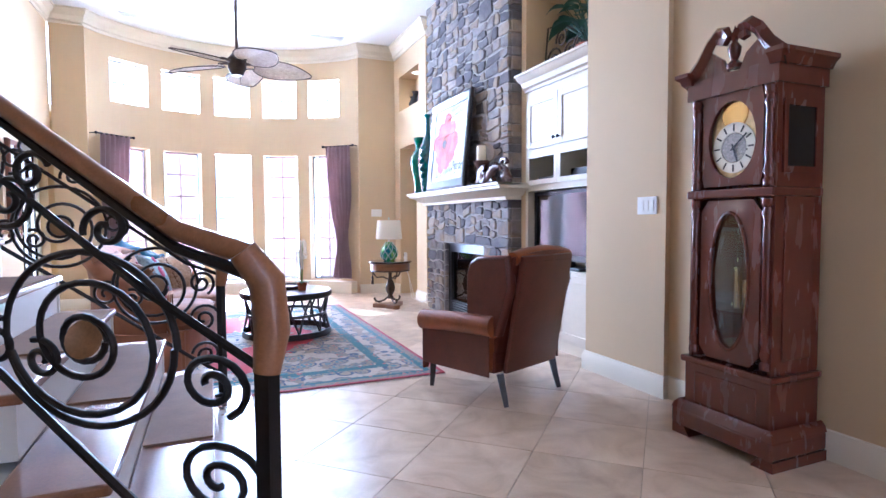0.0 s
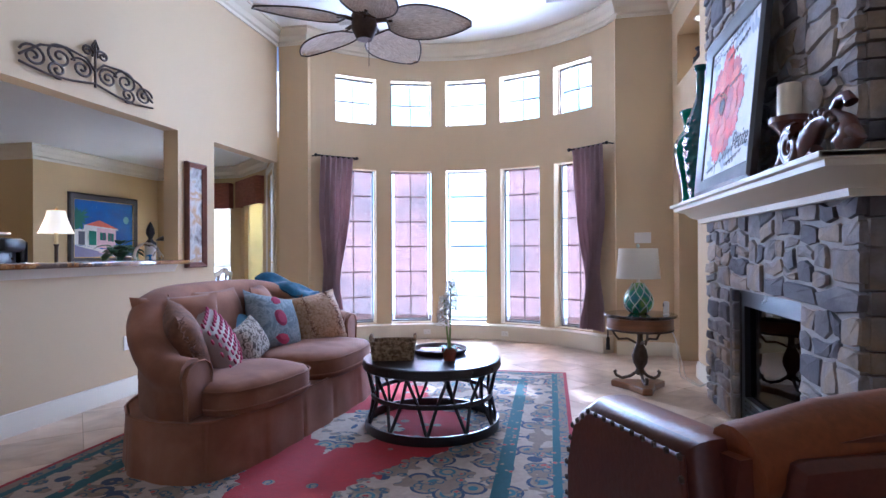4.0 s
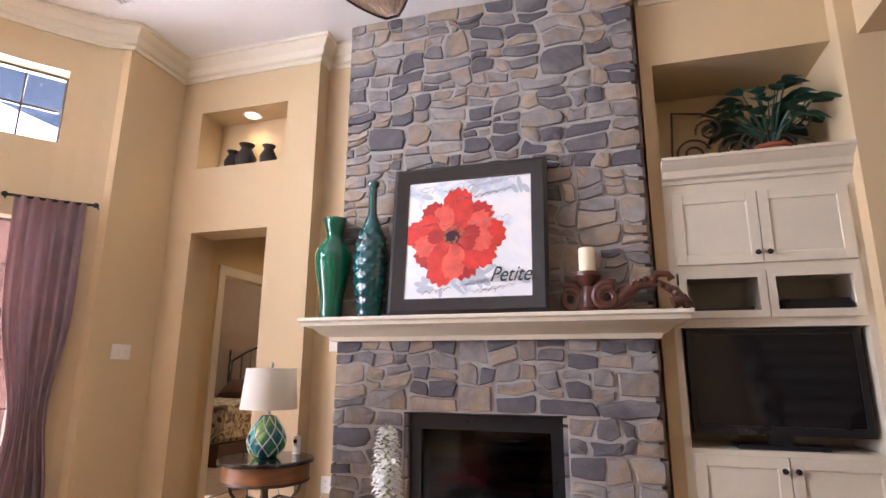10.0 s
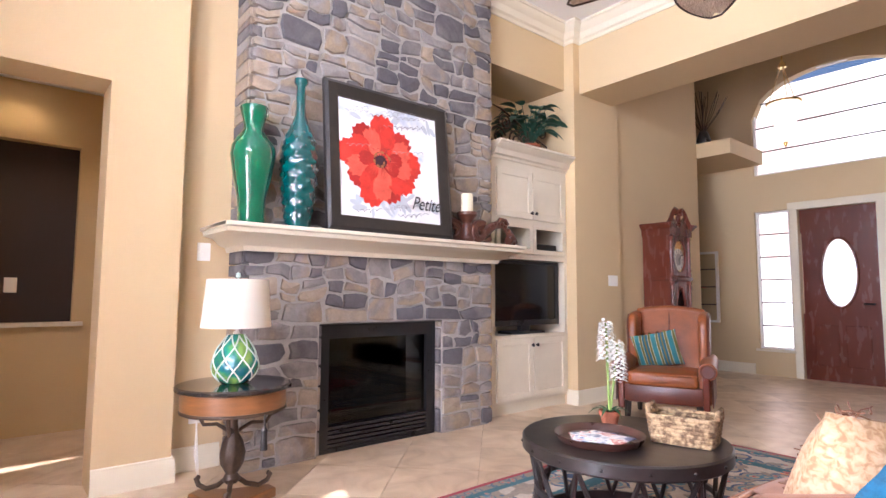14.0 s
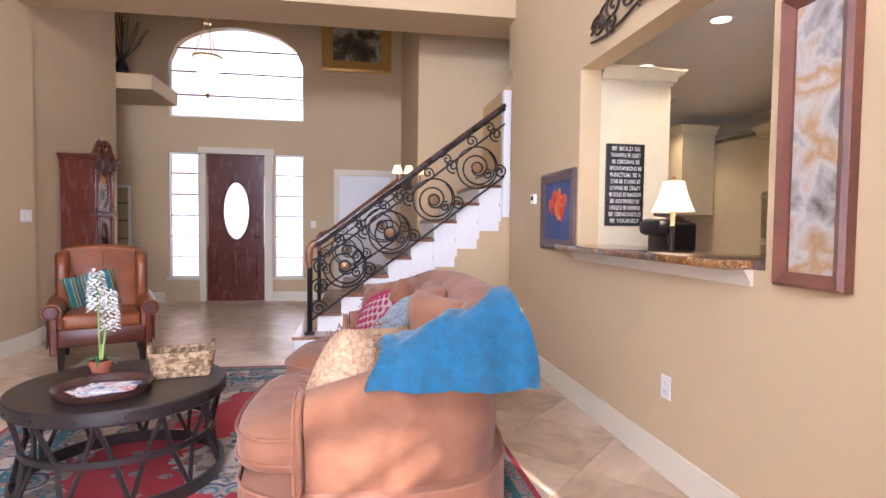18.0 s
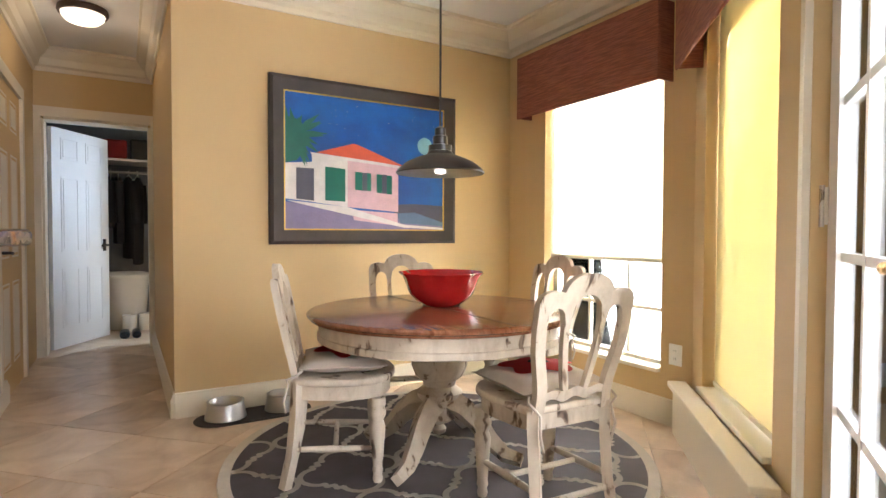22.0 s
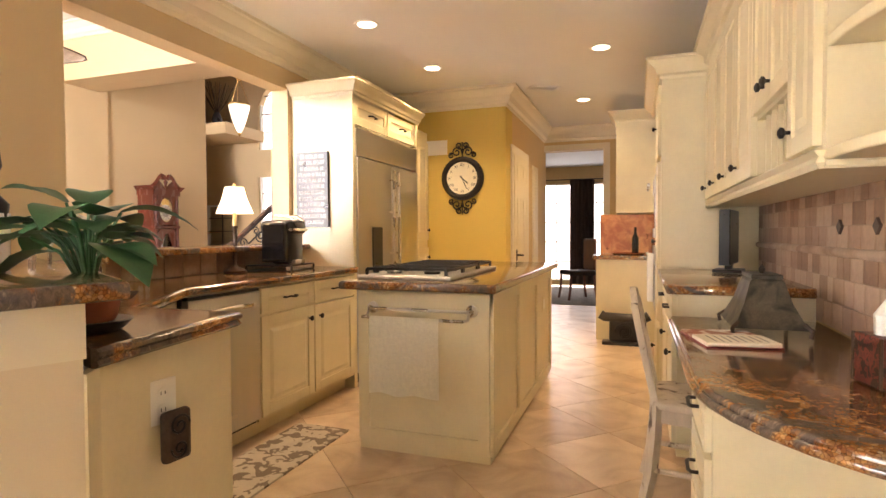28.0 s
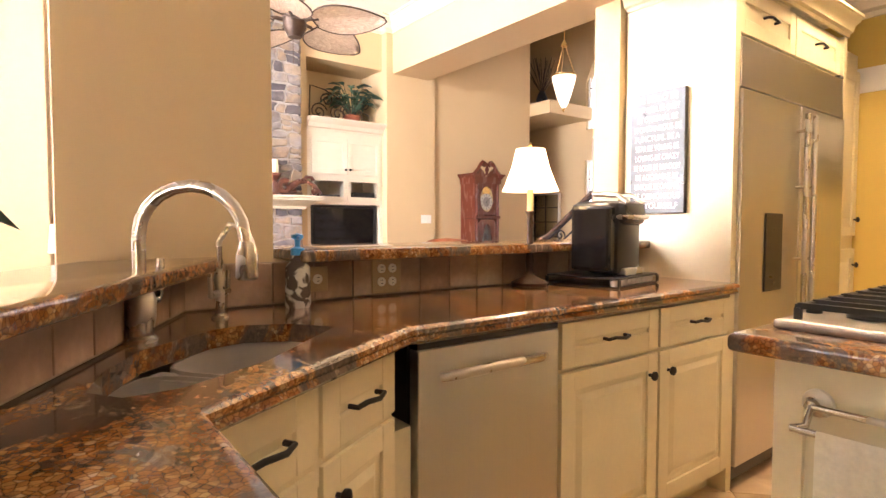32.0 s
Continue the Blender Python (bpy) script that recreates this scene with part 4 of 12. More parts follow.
def framed(name, label, w, h, border, depth, frame_mat, art_mat, m, mat_border=0.0, category="picture", lip=None):
    """A picture in its own x and z, its face along -y."""
    pic = thing(name, label, category, m)
    prof = [(0, 0), (0, depth * 0.7), (border * 0.25, depth), (border * 0.6, depth * 0.75), (border, depth * 0.55), (border, 0)]
    bm = sweep_profile(bmesh.new(), [(0, 0, 0), (w, 0, 0), (w, h, 0), (0, h, 0)], prof, closed=True)
    part("frame", bm, frame_mat, pic, m=Matrix.Rotation(radians(90), 4, "X"), smooth=30)
    if lip:
        b2 = bmesh.new()
        e = border - 0.004
        for q in ((e, e + 0.012, e, h - e), (w - e - 0.012, w - e, e, h - e), (e + 0.012, w - e - 0.012, e, e + 0.012), (e + 0.012, w - e - 0.012, h - e - 0.012, h - e)):
            box(b2, q[0], q[1], -depth * 0.5, -0.004, q[2], q[3])
        part("inner_lip", b2, lip, pic)
    part("canvas", bx(border - 0.005, w - border + 0.005, -depth * 0.35, -0.003, border - 0.005, h - border + 0.005), art_mat, pic)
    return pic


def flat(parent, name, poly, y, mat, thick=0.0012, label=""):
    """A painted patch: an outline in x, z laid on a picture."""
    bm = prism(bmesh.new(), [(x, z) for x, z in poly], 0, thick, Matrix.Rotation(radians(90), 4, "X"))
    return part(name, bm, mat, parent, label, m=Matrix.Translation((0, y, 0)))


CANVAS = rich(material("canvas_white", (0.8, 0.8, 0.79), 0.7, grain=0.03), [(0.36, (0.52, 0.58, 0.66)), (0.46, (0.78, 0.79, 0.80)), (0.6, (0.84, 0.83, 0.81))], 5, 8, 0.6)
POPPY = material("poppy_red", (0.62, 0.035, 0.02), 0.6, grain=0.35, scale=10, bump=0.0)
POPPY_DK = material("poppy_shadow", (0.42, 0.02, 0.015), 0.6, grain=0.3, scale=14, bump=0.0)
POPPY_LT = material("poppy_light", (0.70, 0.10, 0.06), 0.6, grain=0.3, scale=14, bump=0.0)
INK = material("ink", (0.03, 0.03, 0.035), 0.7, bump=0.0)
lean = Matrix.Translation((2.335, 6.19, TOP)) @ EAST @ Matrix.Rotation(radians(-5.5), 4, "X")
poppy = framed("poppy_picture", "red poppy painting in a wide black frame leaning on the chimney", 1.08, 1.06, 0.10, 0.045, BLACKWOOD, CANVAS, lean, lip=material("frame_lip", (0.05, 0.035, 0.03), 0.4))
pr = random.Random(5)
cx, cz = 0.44, 0.53
SCRIPT = material("faded_script", (0.26, 0.26, 0.28), 0.7, bump=0.0)
ORNAMENT = material("faded_flourish", (0.50, 0.54, 0.58), 0.7, bump=0.0)


def petal_outline(a, r, spread, seed):
    """A broad petal from the flower's heart, with a ragged lip."""
    q, pts = random.Random(seed), []
    for j in range(23):
        t = -1 + 2 * j / 22
        k = (1 - 0.34 * abs(t) ** 2.6) * (1 + 0.035 * math.sin(j * 1.7 + seed) + q.uniform(-0.022, 0.022))
        b = a + t * spread * (1 - 0.1 * abs(t))
        pts.append((cx + r * k * math.cos(b), cz + r * k * math.sin(b)))
    return pts + [(cx + 0.02 * math.cos(a + 2.2), cz + 0.02 * math.sin(a + 2.2)), (cx + 0.02 * math.cos(a - 2.2), cz + 0.02 * math.sin(a - 2.2))]


BACK = ((2, 0.36), (40, 0.33), (83, 0.355), (128, 0.31), (172, 0.345), (214, 0.30), (252, 0.345), (292, 0.315), (328, 0.33))
FRONT_P = ((28, 0.29), (70, 0.26), (112, 0.25), (150, 0.27), (196, 0.28), (236, 0.26), (272, 0.29), (312, 0.28), (350, 0.27))
INNER = ((10, 0.19), (62, 0.165), (118, 0.155), (176, 0.18), (228, 0.175), (284, 0.19), (334, 0.17))
for k, (ring, spread, mats) in enumerate(((BACK, 0.50, (POPPY, POPPY_DK)), (FRONT_P, 0.46, (POPPY_LT, POPPY)), (INNER, 0.50, (POPPY_DK, POPPY, POPPY_LT)))):
    for i, (deg, r) in enumerate(ring):
        y = -0.0165 - 0.0022 * k - 0.00020 * i
        flat(poppy, "petal", petal_outline(radians(deg), r, spread, 3 * i + 11 * k), y, mats[i % len(mats)])
        for v in range(4):          # veins run from the heart to the lip
            b, l = radians(deg) + (v - 1.5) * spread * 0.30, r * pr.uniform(0.62, 0.86)
            c0, s0 = math.cos(b), math.sin(b)
            w = 0.0028
            flat(poppy, "vein", [(cx + 0.3 * l * c0 - w * s0, cz + 0.3 * l * s0 + w * c0), (cx + 0.3 * l * c0 + w * s0, cz + 0.3 * l * s0 - w * c0), (cx + l * c0, cz + l * s0)], y - 0.0013, POPPY_DK if i % 2 else POPPY_LT, 0.0004)
CENTRE = material("poppy_centre", (0.05, 0.012, 0.02), 0.7)
POLLEN = material("poppy_pollen", (0.34, 0.13, 0.05), 0.7)
flat(poppy, "flower_centre", [(cx + 0.045 * (1 + 0.35 * (i % 2)) * math.cos(i * math.pi / 16), cz + 0.042 * (1 + 0.35 * (i % 2)) * math.sin(i * math.pi / 16)) for i in range(32)], -0.0240, CENTRE)
for i in range(44):
    a, r = i * 2.4, 0.026 + 0.058 * ((i * 0.618) % 1)
    x, z, q = cx + r * math.cos(a), cz + r * math.sin(a), 0.0045 + 0.003 * (i % 3)
    flat(poppy, "stamen", [(x + q * math.cos(j * math.pi / 3), z + q * math.sin(j * math.pi / 3)) for j in range(6)], -0.0254 - 0.00002 * i, POLLEN if i % 3 else CENTRE, 0.0008)
for i in range(26):                 # pale printed foliage behind the flower
    x, z, a = pr.uniform(0.13, 0.95), pr.choice((pr.uniform(0.12, 0.26), pr.uniform(0.12, 0.3), pr.uniform(0.82, 0.94))), pr.uniform(0, 6.28)
    l, w = pr.uniform(0.03, 0.07), pr.uniform(0.012, 0.024)
    flat(poppy, "printed_leaf", [(x + l * math.cos(a) * math.cos(j * 0.628) - w * math.sin(a) * math.sin(j * 0.628), z + l * math.sin(a) * math.cos(j * 0.628) + w * math.cos(a) * math.sin(j * 0.628)) for j in range(10)], -0.0163 - 0.00001 * i, ORNAMENT, 0.0003)


def text_part(parent, body, size, x, z, y, mat, name="lettering", shear=0.0, m=None, width=1.0):
    c = bpy.data.curves.new(name, "FONT")
    c.body, c.size, c.shear, c.extrude, c.align_x, c.align_y = body, size, shear, 0.0004, "CENTER", "CENTER"
    tmp = bpy.data.objects.new("tmp", c)
    scene.collection.objects.link(tmp)
    me = bpy.data.meshes.new_from_object(tmp.evaluated_get(bpy.context.evaluated_depsgraph_get()))
    bpy.data.objects.remove(tmp)
    me.materials.append(mat)
    ob = new(name, me)
    ob.parent = parent
    ob.matrix_basis = (m or Matrix()) @ Matrix.Translation((x, y, z)) @ Matrix.Rotation(radians(90), 4, "X") @ Matrix.Diagonal((width, 1, 1, 1))
    return ob


text_part(poppy, "Petite", 0.145, 0.83, 0.25, -0.0262, INK, shear=0.45, width=0.78)
for k in range(16):
    x0, z0 = pr.uniform(0.14, 0.62), pr.choice((0.93, 0.90, 0.86, 0.80, 0.15, 0.19, 0.62)) + pr.uniform(-0.015, 0.015)
    n = pr.randint(18, 34)
    pts = [(min(0.95, x0 + 0.010 * i + 0.008 * math.sin(i * 1.25)), -0.0245, z0 + 0.013 * math.sin(i * 1.25 + 0.9) * (1.6 if i % 9 == 4 else 0.8) + 0.0015 * i) for i in range(n)]
    part("script_line", tube(bmesh.new(), pts, 0.0014, 4), SCRIPT if k % 3 else INK, poppy)

DARKWOOD = material("carved_wood", (0.085, 0.025, 0.014), 0.3, grain=0.45, scale=16, bump=0.4, coat=0.4)
cand = thing("carved_candle_holder", "dark carved wooden candle holder with scrolls on the mantel", "candle holder", pose(2.40, 4.88, TOP))
part("cup", lathe(bmesh.new(), [(0.05, 0), (0.065, 0.03), (0.045, 0.08), (0.05, 0.13), (0.035, 0.16), (0.06, 0.20), (0.085, 0.225), (0.085, 0.25), (0.0, 0.25)], 24), DARKWOOD, cand, smooth=40)
for sgn in (1, -1):
    for s0 in (0.09, 0.06):
        pts = [(0.035 * sgn, sgn * (0.03 + u), v) for u, v in spiral(0.08, 0.09, s0, 0.02, 1.0, 1.5)]
        part("scroll", tube(bmesh.new(), pts, 0.026, 8, taper=lambda t: 1.1 - 0.7 * t), DARKWOOD, cand, smooth=60)
solid("pillar_candle", lathe(bmesh.new(), [(0.0, 0), (0.05, 0), (0.05, 0.15), (0.046, 0.155), (0.03, 0.148), (0.0, 0.148)], 24, pose(2.40, 4.88, TOP + 0.2505)), material("wax", (0.80, 0.70, 0.50), 0.5, grain=0.03), "ivory pillar candle in the carved holder", "candle", smooth=40)
drag = thing("carved_figure", "dark carved wooden scroll ornament on the mantel", "ornament", pose(2.40, 4.42, TOP))
for pts, r in (([(0, 0.32, 0.04), (0, 0.25, 0.11), (0, 0.16, 0.165), (0, 0.05, 0.17), (0, -0.04, 0.12), (0, -0.07, 0.06), (0, -0.02, 0.045)], 0.042), ([(0.02, 0.1, 0.17), (0.02, 0.05, 0.23), (0.02, -0.01, 0.225), (0.02, -0.03, 0.19)], 0.026), ([(0, -0.02, 0.05), (0, -0.09, 0.07), (0, -0.12, 0.04), (0, -0.08, 0.03)], 0.035), ([(0, 0.33, 0.035), (0, 0.27, 0.03), (0, 0.2, 0.05)], 0.03)):
    part("carving", tube(bmesh.new(), [Vector(p) + Vector((rnd.uniform(-0.005, 0.005), 0, 0)) for p in pts], r, 9, taper=lambda t: 0.8 + 0.35 * math.sin(t * 9)), DARKWOOD, drag, smooth=60)
for k in range(9):
    part("bead", lathe(bmesh.new(), [(0.0, -0.018), (0.013, -0.012), (0.018, 0), (0.013, 0.012), (0.0, 0.018)], 10, pose(-0.03, 0.28 - 0.04 * k, 0.10 + 0.09 * math.sin(k / 8 * math.pi))), DARKWOOD, drag, smooth=60)


# ---- living room furniture ----
def pillow_mesh(w, h, puff, n=10, seed=0):
    bm, r = bmesh.new(), random.Random(seed)
    top, bot = [], []
    for i in range(n + 1):
        a, b = [], []
        for j in range(n + 1):
            u, v = -1 + 2 * i / n, -1 + 2 * j / n
            t = max(0, (1 - abs(u) ** 2.6) * (1 - abs(v) ** 2.6)) ** 0.55
            k = 1 - 0.07 * (1 - abs(u) ** 2) * abs(v) ** 3 - 0.0
            q = 1 - 0.07 * (1 - abs(v) ** 2) * abs(u) ** 3
            x, y = u * w / 2 * q, v * h / 2 * k
            wrinkle = 0.006 * noise.noise((x * 9 + seed, y * 9, seed * 1.7))
            a.append(bm.verts.new((x, y, puff * t + wrinkle)))
            b.append(a[-1] if i in (0, n) or j in (0, n) else bm.verts.new((x, y, -puff * t + wrinkle)))
        top.append(a)
        bot.append(b)
    for i in range(n):
        for j in range(n):
            bm.faces.new((top[i][j], top[i + 1][j], top[i + 1][j + 1], top[i][j + 1]))
            q = (bot[i][j + 1], bot[i + 1][j + 1], bot[i + 1][j], bot[i][j])
            if len(set(q)) == 4:
                bm.faces.new(q)
    return bm


def soft_prism(poly, z0, z1, bevel, dome=0.03, seed=0):
    """A plump upholstered block on a plan outline."""
    bm2 = prism(bmesh.new(), poly, z0, z1, bevel=bevel)
    bmesh.ops.bevel(bm2, geom=[e for e in bm2.edges if abs(e.verts[0].co.z - e.verts[1].co.z) > (z1 - z0) * 0.3], offset=bevel, segments=3, profile=0.5, affect="EDGES")
    cx, cy = sum(p[0] for p in poly) / len(poly), sum(p[1] for p in poly) / len(poly)
    tops = [f for f in bm2.faces if f.normal.z > 0.9]
    bmesh.ops.poke(bm2, faces=tops)
    for v in bm2.verts:
        if v.co.z > z1 - 1e-4 and (Vector((v.co.x - cx, v.co.y - cy)).length < 0.12):
            v.co.z += dome
    return bm2


SKIRT = rich(material("terracotta_skirt", (0.30, 0.12, 0.06), 0.9, grain=0.10, scale=5, bump=0.25, fine=160, sheen=0.12), [(0.36, (0.25, 0.10, 0.047)), (0.50, (0.30, 0.125, 0.062)), (0.64, (0.34, 0.15, 0.078))], 4.0, 5, 0.3)
sofa = thing("sofa", "curved terracotta suede sofa with rolled arms and a pleated skirt", "sofa", Matrix.Translation((-0.125, 4.5, 0)) @ Matrix.Diagonal((0.90, 0.955, 1, 1)) @ Matrix.Translation((0.08, -4.5, 0)))


def chaikin(loop, rounds=2, k=0.22):
    """Rounds the corners of a closed outline."""
    for _ in range(rounds):
        out = []
        for (x0, y0), (x1, y1) in zip(loop, loop[1:] + loop[:1]):
            out += [(x0 + (x1 - x0) * k, y0 + (y1 - y0) * k), (x1 + (x0 - x1) * k, y1 + (y0 - y1) * k)]
        loop = out
    return loop


def along_loop(loop, step):
    """Points at even steps round an outline, with the length walked."""
    out, run = [], 0.0
    for (x0, y0), (x1, y1) in zip(loop, loop[1:] + loop[:1]):
        l = math.hypot(x1 - x0, y1 - y0)
        n = max(1, round(l / step))
        out += [(x0 + (x1 - x0) * i / n, y0 + (y1 - y0) * i / n, run + l * i / n) for i in range(n)]
        run += l
    return out


def cushion_block(outline, z0, z1, seed):
    """A plump seat cushion with soft edges and a few dents."""
    bm, rings = bmesh.new(), []
    loop = [(x, y) for x, y, _ in along_loop(chaikin(outline, 3), 0.05)]
    mx, my = sum(p[0] for p in loop) / len(loop), sum(p[1] for p in loop) / len(loop)
    for k, z in ((0.96, z0), (0.995, z0 + 0.02), (1.0, z0 + 0.06), (1.0, z1 - 0.045), (0.985, z1 - 0.012), (0.94, z1 + 0.010), (0.82, z1 + 0.026), (0.62, z1 + 0.036), (0.40, z1 + 0.041), (0.18, z1 + 0.043)):
        ring = []
        for x, y in loop:
            px, py = mx + (x - mx) * k, my + (y - my) * k
            dent = 0.010 * noise.noise((px * 4 + seed, py * 4, 3.0)) + 0.004 * noise.noise((px * 14, py * 14, seed)) if z > z1 - 0.02 else 0.004 * noise.noise((px * 8, py * 8, z * 9 + seed))
            ring.append(bm.verts.new((px, py, z + dent)))
        rings.append(ring)
    n = len(loop)
    for lo, up in zip(rings, rings[1:]):
        for i in range(n):
            bm.faces.new((lo[i], lo[(i + 1) % n], up[(i + 1) % n], up[i]))
    bm.faces.new(rings[0][::-1])
    bm.faces.new(rings[-1])
    return bm, loop


base = [(-0.62, 4.46), (-0.36, 4.49), (-0.22, 4.80), (-0.16, 5.30), (-0.11, 5.85), (-0.07, 6.15), (-0.10, 6.52), (-0.30, 6.66), (-0.85, 6.66), (-1.08, 6.56), (-1.22, 6.30), (-1.27, 5.60), (-1.23, 5.10), (-1.10, 4.76), (-0.88, 4.54)]
part("frame", prism(bmesh.new(), [(x * 0.985 - 0.01, 5.5 + (y - 5.5) * 0.985) for x, y in base], 0.02, 0.30), SKIRT, sofa)
skirt, rings = bmesh.new(), []
pts = along_loop(chaikin(base, 1, 0.2), 0.022)
cxs, cys = sum(p[0] for p in pts) / len(pts), sum(p[1] for p in pts) / len(pts)
for z, o in ((0.30, 0.004), (0.27, 0.007), (0.15, 0.013), (0.008, 0.022)):
    ring = []
    for x, y, run in pts:
        d = Vector((x - cxs, y - cys)).normalized()
        fold = (1 - z / 0.3)
        k = o - 0.020 * fold * math.exp(-(((run % 0.40) - 0.2) / 0.014) ** 2) + 0.006 * fold * math.sin(run * 21)
        ring.append(skirt.verts.new((x + d.x * k, y + d.y * k, z)))
    rings.append(ring)
for a, b in zip(rings, rings[1:]):
    for i in range(len(pts)):
        j = (i + 1) % len(pts)
        skirt.faces.new((a[i], a[j], b[j], b[i]))
part("skirt", skirt, SKIRT, sofa, "pleated skirt down to the floor", smooth=50)
part("skirt_piping", tube(bmesh.new(), [(x + 0.008 * (x - cxs), y + 0.008 * (y - cys), 0.305) for x, y, _ in pts[::2]], 0.007, 6, closed=True), SKIRT, sofa, smooth=60)
shell_path = [(-0.50, 4.53, 0.60), (-0.70, 4.53, 0.64), (-0.92, 4.66, 0.78), (-1.08, 4.88, 0.90), (-1.17, 5.18, 0.935), (-1.21, 5.55, 0.94), (-1.21, 6.00, 0.935), (-1.17, 6.30, 0.915), (-1.04, 6.50, 0.87), (-0.82, 6.59, 0.77), (-0.60, 6.60, 0.69), (-0.36, 6.60, 0.63)]
shell, rings = bmesh.new(), []
dense = []
for i in range(len(shell_path) - 1):
    p0, p1, p2, p3 = (Vector(shell_path[max(0, min(len(shell_path) - 1, i + k))]) for k in (-1, 0, 1, 2))
    for q in range(5):
        t = q / 5
        dense.append(0.5 * ((2 * p1) + (p2 - p0) * t + (2 * p0 - 5 * p1 + 4 * p2 - p3) * t * t + (3 * p1 - p0 - 3 * p2 + p3) * t ** 3))
dense.append(Vector(shell_path[-1]))
for i, p in enumerate(dense):
    d = dense[min(i + 1, len(dense) - 1)] - dense[max(i - 1, 0)]
    nrm = Vector((d.y, -d.x, 0)).normalized()
    if nrm.dot(Vector((-0.62, 5.55, 0)) - Vector((p.x, p.y, 0))) < 0:
        nrm = -nrm
    h, ring = p.z, []
    for o, z in ((0.01, 0.28), (0.0, h * 0.45), (0.0, h * 0.68), (-0.025, h - 0.15), (-0.055, h - 0.11), (-0.062, h - 0.065), (-0.04, h - 0.02), (0.005, h + 0.004), (0.06, h + 0.008), (0.115, h - 0.005), (0.16, h - 0.04), (0.175, h - 0.09), (0.17, h - 0.16), (0.18, 0.30)):
        k = 0.006 * noise.noise((p.x * 7 + o * 9, p.y * 7, z * 7))
        ring.append(shell.verts.new(Vector((p.x, p.y, 0)) + nrm * (o + k) + Vector((0, 0, z))))
    rings.append(ring)
for a, b in zip(rings, rings[1:]):
    for j in range(len(a)):
        k = (j + 1) % len(a)
        shell.faces.new((a[j], b[j], b[k], a[k]))
shell.faces.new(rings[0])
shell.faces.new(rings[-1][::-1])
part("back", shell, SUEDE, sofa, "rolled arms and back in one curve", smooth=60)
for end in (rings_end for rings_end in (dense[0], dense[-1])):
    north = end.y > 5.5
    m = pose(end.x + 0.006, end.y + (-0.062 if north else 0.062), 0, 0, 0, 0)
    facing_bm = bmesh.new()
    outline_ = [(-0.10, 0.31), (0.10, 0.31), (0.10, 0.40), (0.112, end.z - 0.13), (0.118, end.z - 0.08), (0.10, end.z - 0.035), (0.05, end.z - 0.008), (-0.02, end.z - 0.004), (-0.09, end.z - 0.03), (-0.118, end.z - 0.08), (-0.11, end.z - 0.13), (-0.10, 0.42)]
    prism(facing_bm, outline_, 0.0, 0.030, Matrix(((0, 0, 1, 0), (1, 0, 0, 0), (0, 1, 0, 0), (0, 0, 0, 1))), bevel=0.012)
    part("arm_facing", facing_bm, SUEDE, sofa, "upholstered arm front", smooth=50, m=m)
    part("arm_piping", tube(bmesh.new(), [(0.033, u * 0.97, v) for u, v in outline_], 0.006, 6, closed=True), SKIRT, sofa, smooth=60, m=m)
for k, outline_ in enumerate(([(-1.04, 4.92), (-0.66, 4.64), (-0.30, 4.60), (-0.16, 4.86), (-0.09, 5.42), (-1.07, 5.49)], [(-1.07, 5.51), (-0.09, 5.44), (-0.02, 6.10), (-0.08, 6.42), (-0.50, 6.47), (-0.98, 6.40)])):
    cm, loop = cushion_block(outline_, 0.295, 0.44, 3.0 + 5 * k)
    co = part("seat_cushion", cm, SUEDE, sofa, smooth=70)
    for z in (0.335, 0.428):
        part("piping", tube(bmesh.new(), [(x + 0.004 * math.copysign(1, x + 0.55), y, z) for x, y in loop], 0.0065, 6, closed=True), SKIRT, co, smooth=60)
for k, (x, y, a) in enumerate(((-0.90, 4.99, -28), (-0.97, 5.50, 0), (-0.92, 6.02, 24))):
    part("back_cushion", pillow_mesh(0.56, 0.46, 0.11, 14, k), SUEDE, sofa, m=pose(x, y, 0.68, 0, 0, a) @ pose(0, 0, 0, 90, 0, 90) @ pose(0, 0, 0, -16), smooth=70)

FUR = material("brown_fur", (0.22, 0.10, 0.05), 0.95, grain=0.45, scale=22, bump=0.9, fine=260, sheen=0.1)
DAMASK = rich(material("gold_damask", (0.45, 0.28, 0.14), 0.8, grain=0.12, bump=0.3), [(0.36, (0.30, 0.17, 0.08)), (0.50, (0.42, 0.27, 0.15)), (0.64, (0.50, 0.34, 0.21))], 55, 5, 0.6)
BLUEGREY = rich(material("blue_grey_damask", (0.22, 0.27, 0.3), 0.85, grain=0.12, bump=0.3), [(0.44, (0.16, 0.20, 0.23)), (0.52, (0.30, 0.34, 0.36)), (0.6, (0.2, 0.24, 0.27))], 14, 3, 2)
TAUPE = material("taupe_cotton", (0.38, 0.30, 0.27), 0.85, grain=0.1, bump=0.2)
MAGENTA = material("magenta_dots", (0.30, 0.012, 0.06), 0.8, grain=0.2, bump=0.1)
CREAMCLOTH = rich(material("cream_net_cotton", (0.5, 0.45, 0.38), 0.85, grain=0.1, bump=0.2), [(0.44, (0.10, 0.08, 0.07)), (0.49, (0.55, 0.50, 0.42)), (0.6, (0.6, 0.55, 0.47))], 22, 2, 3)


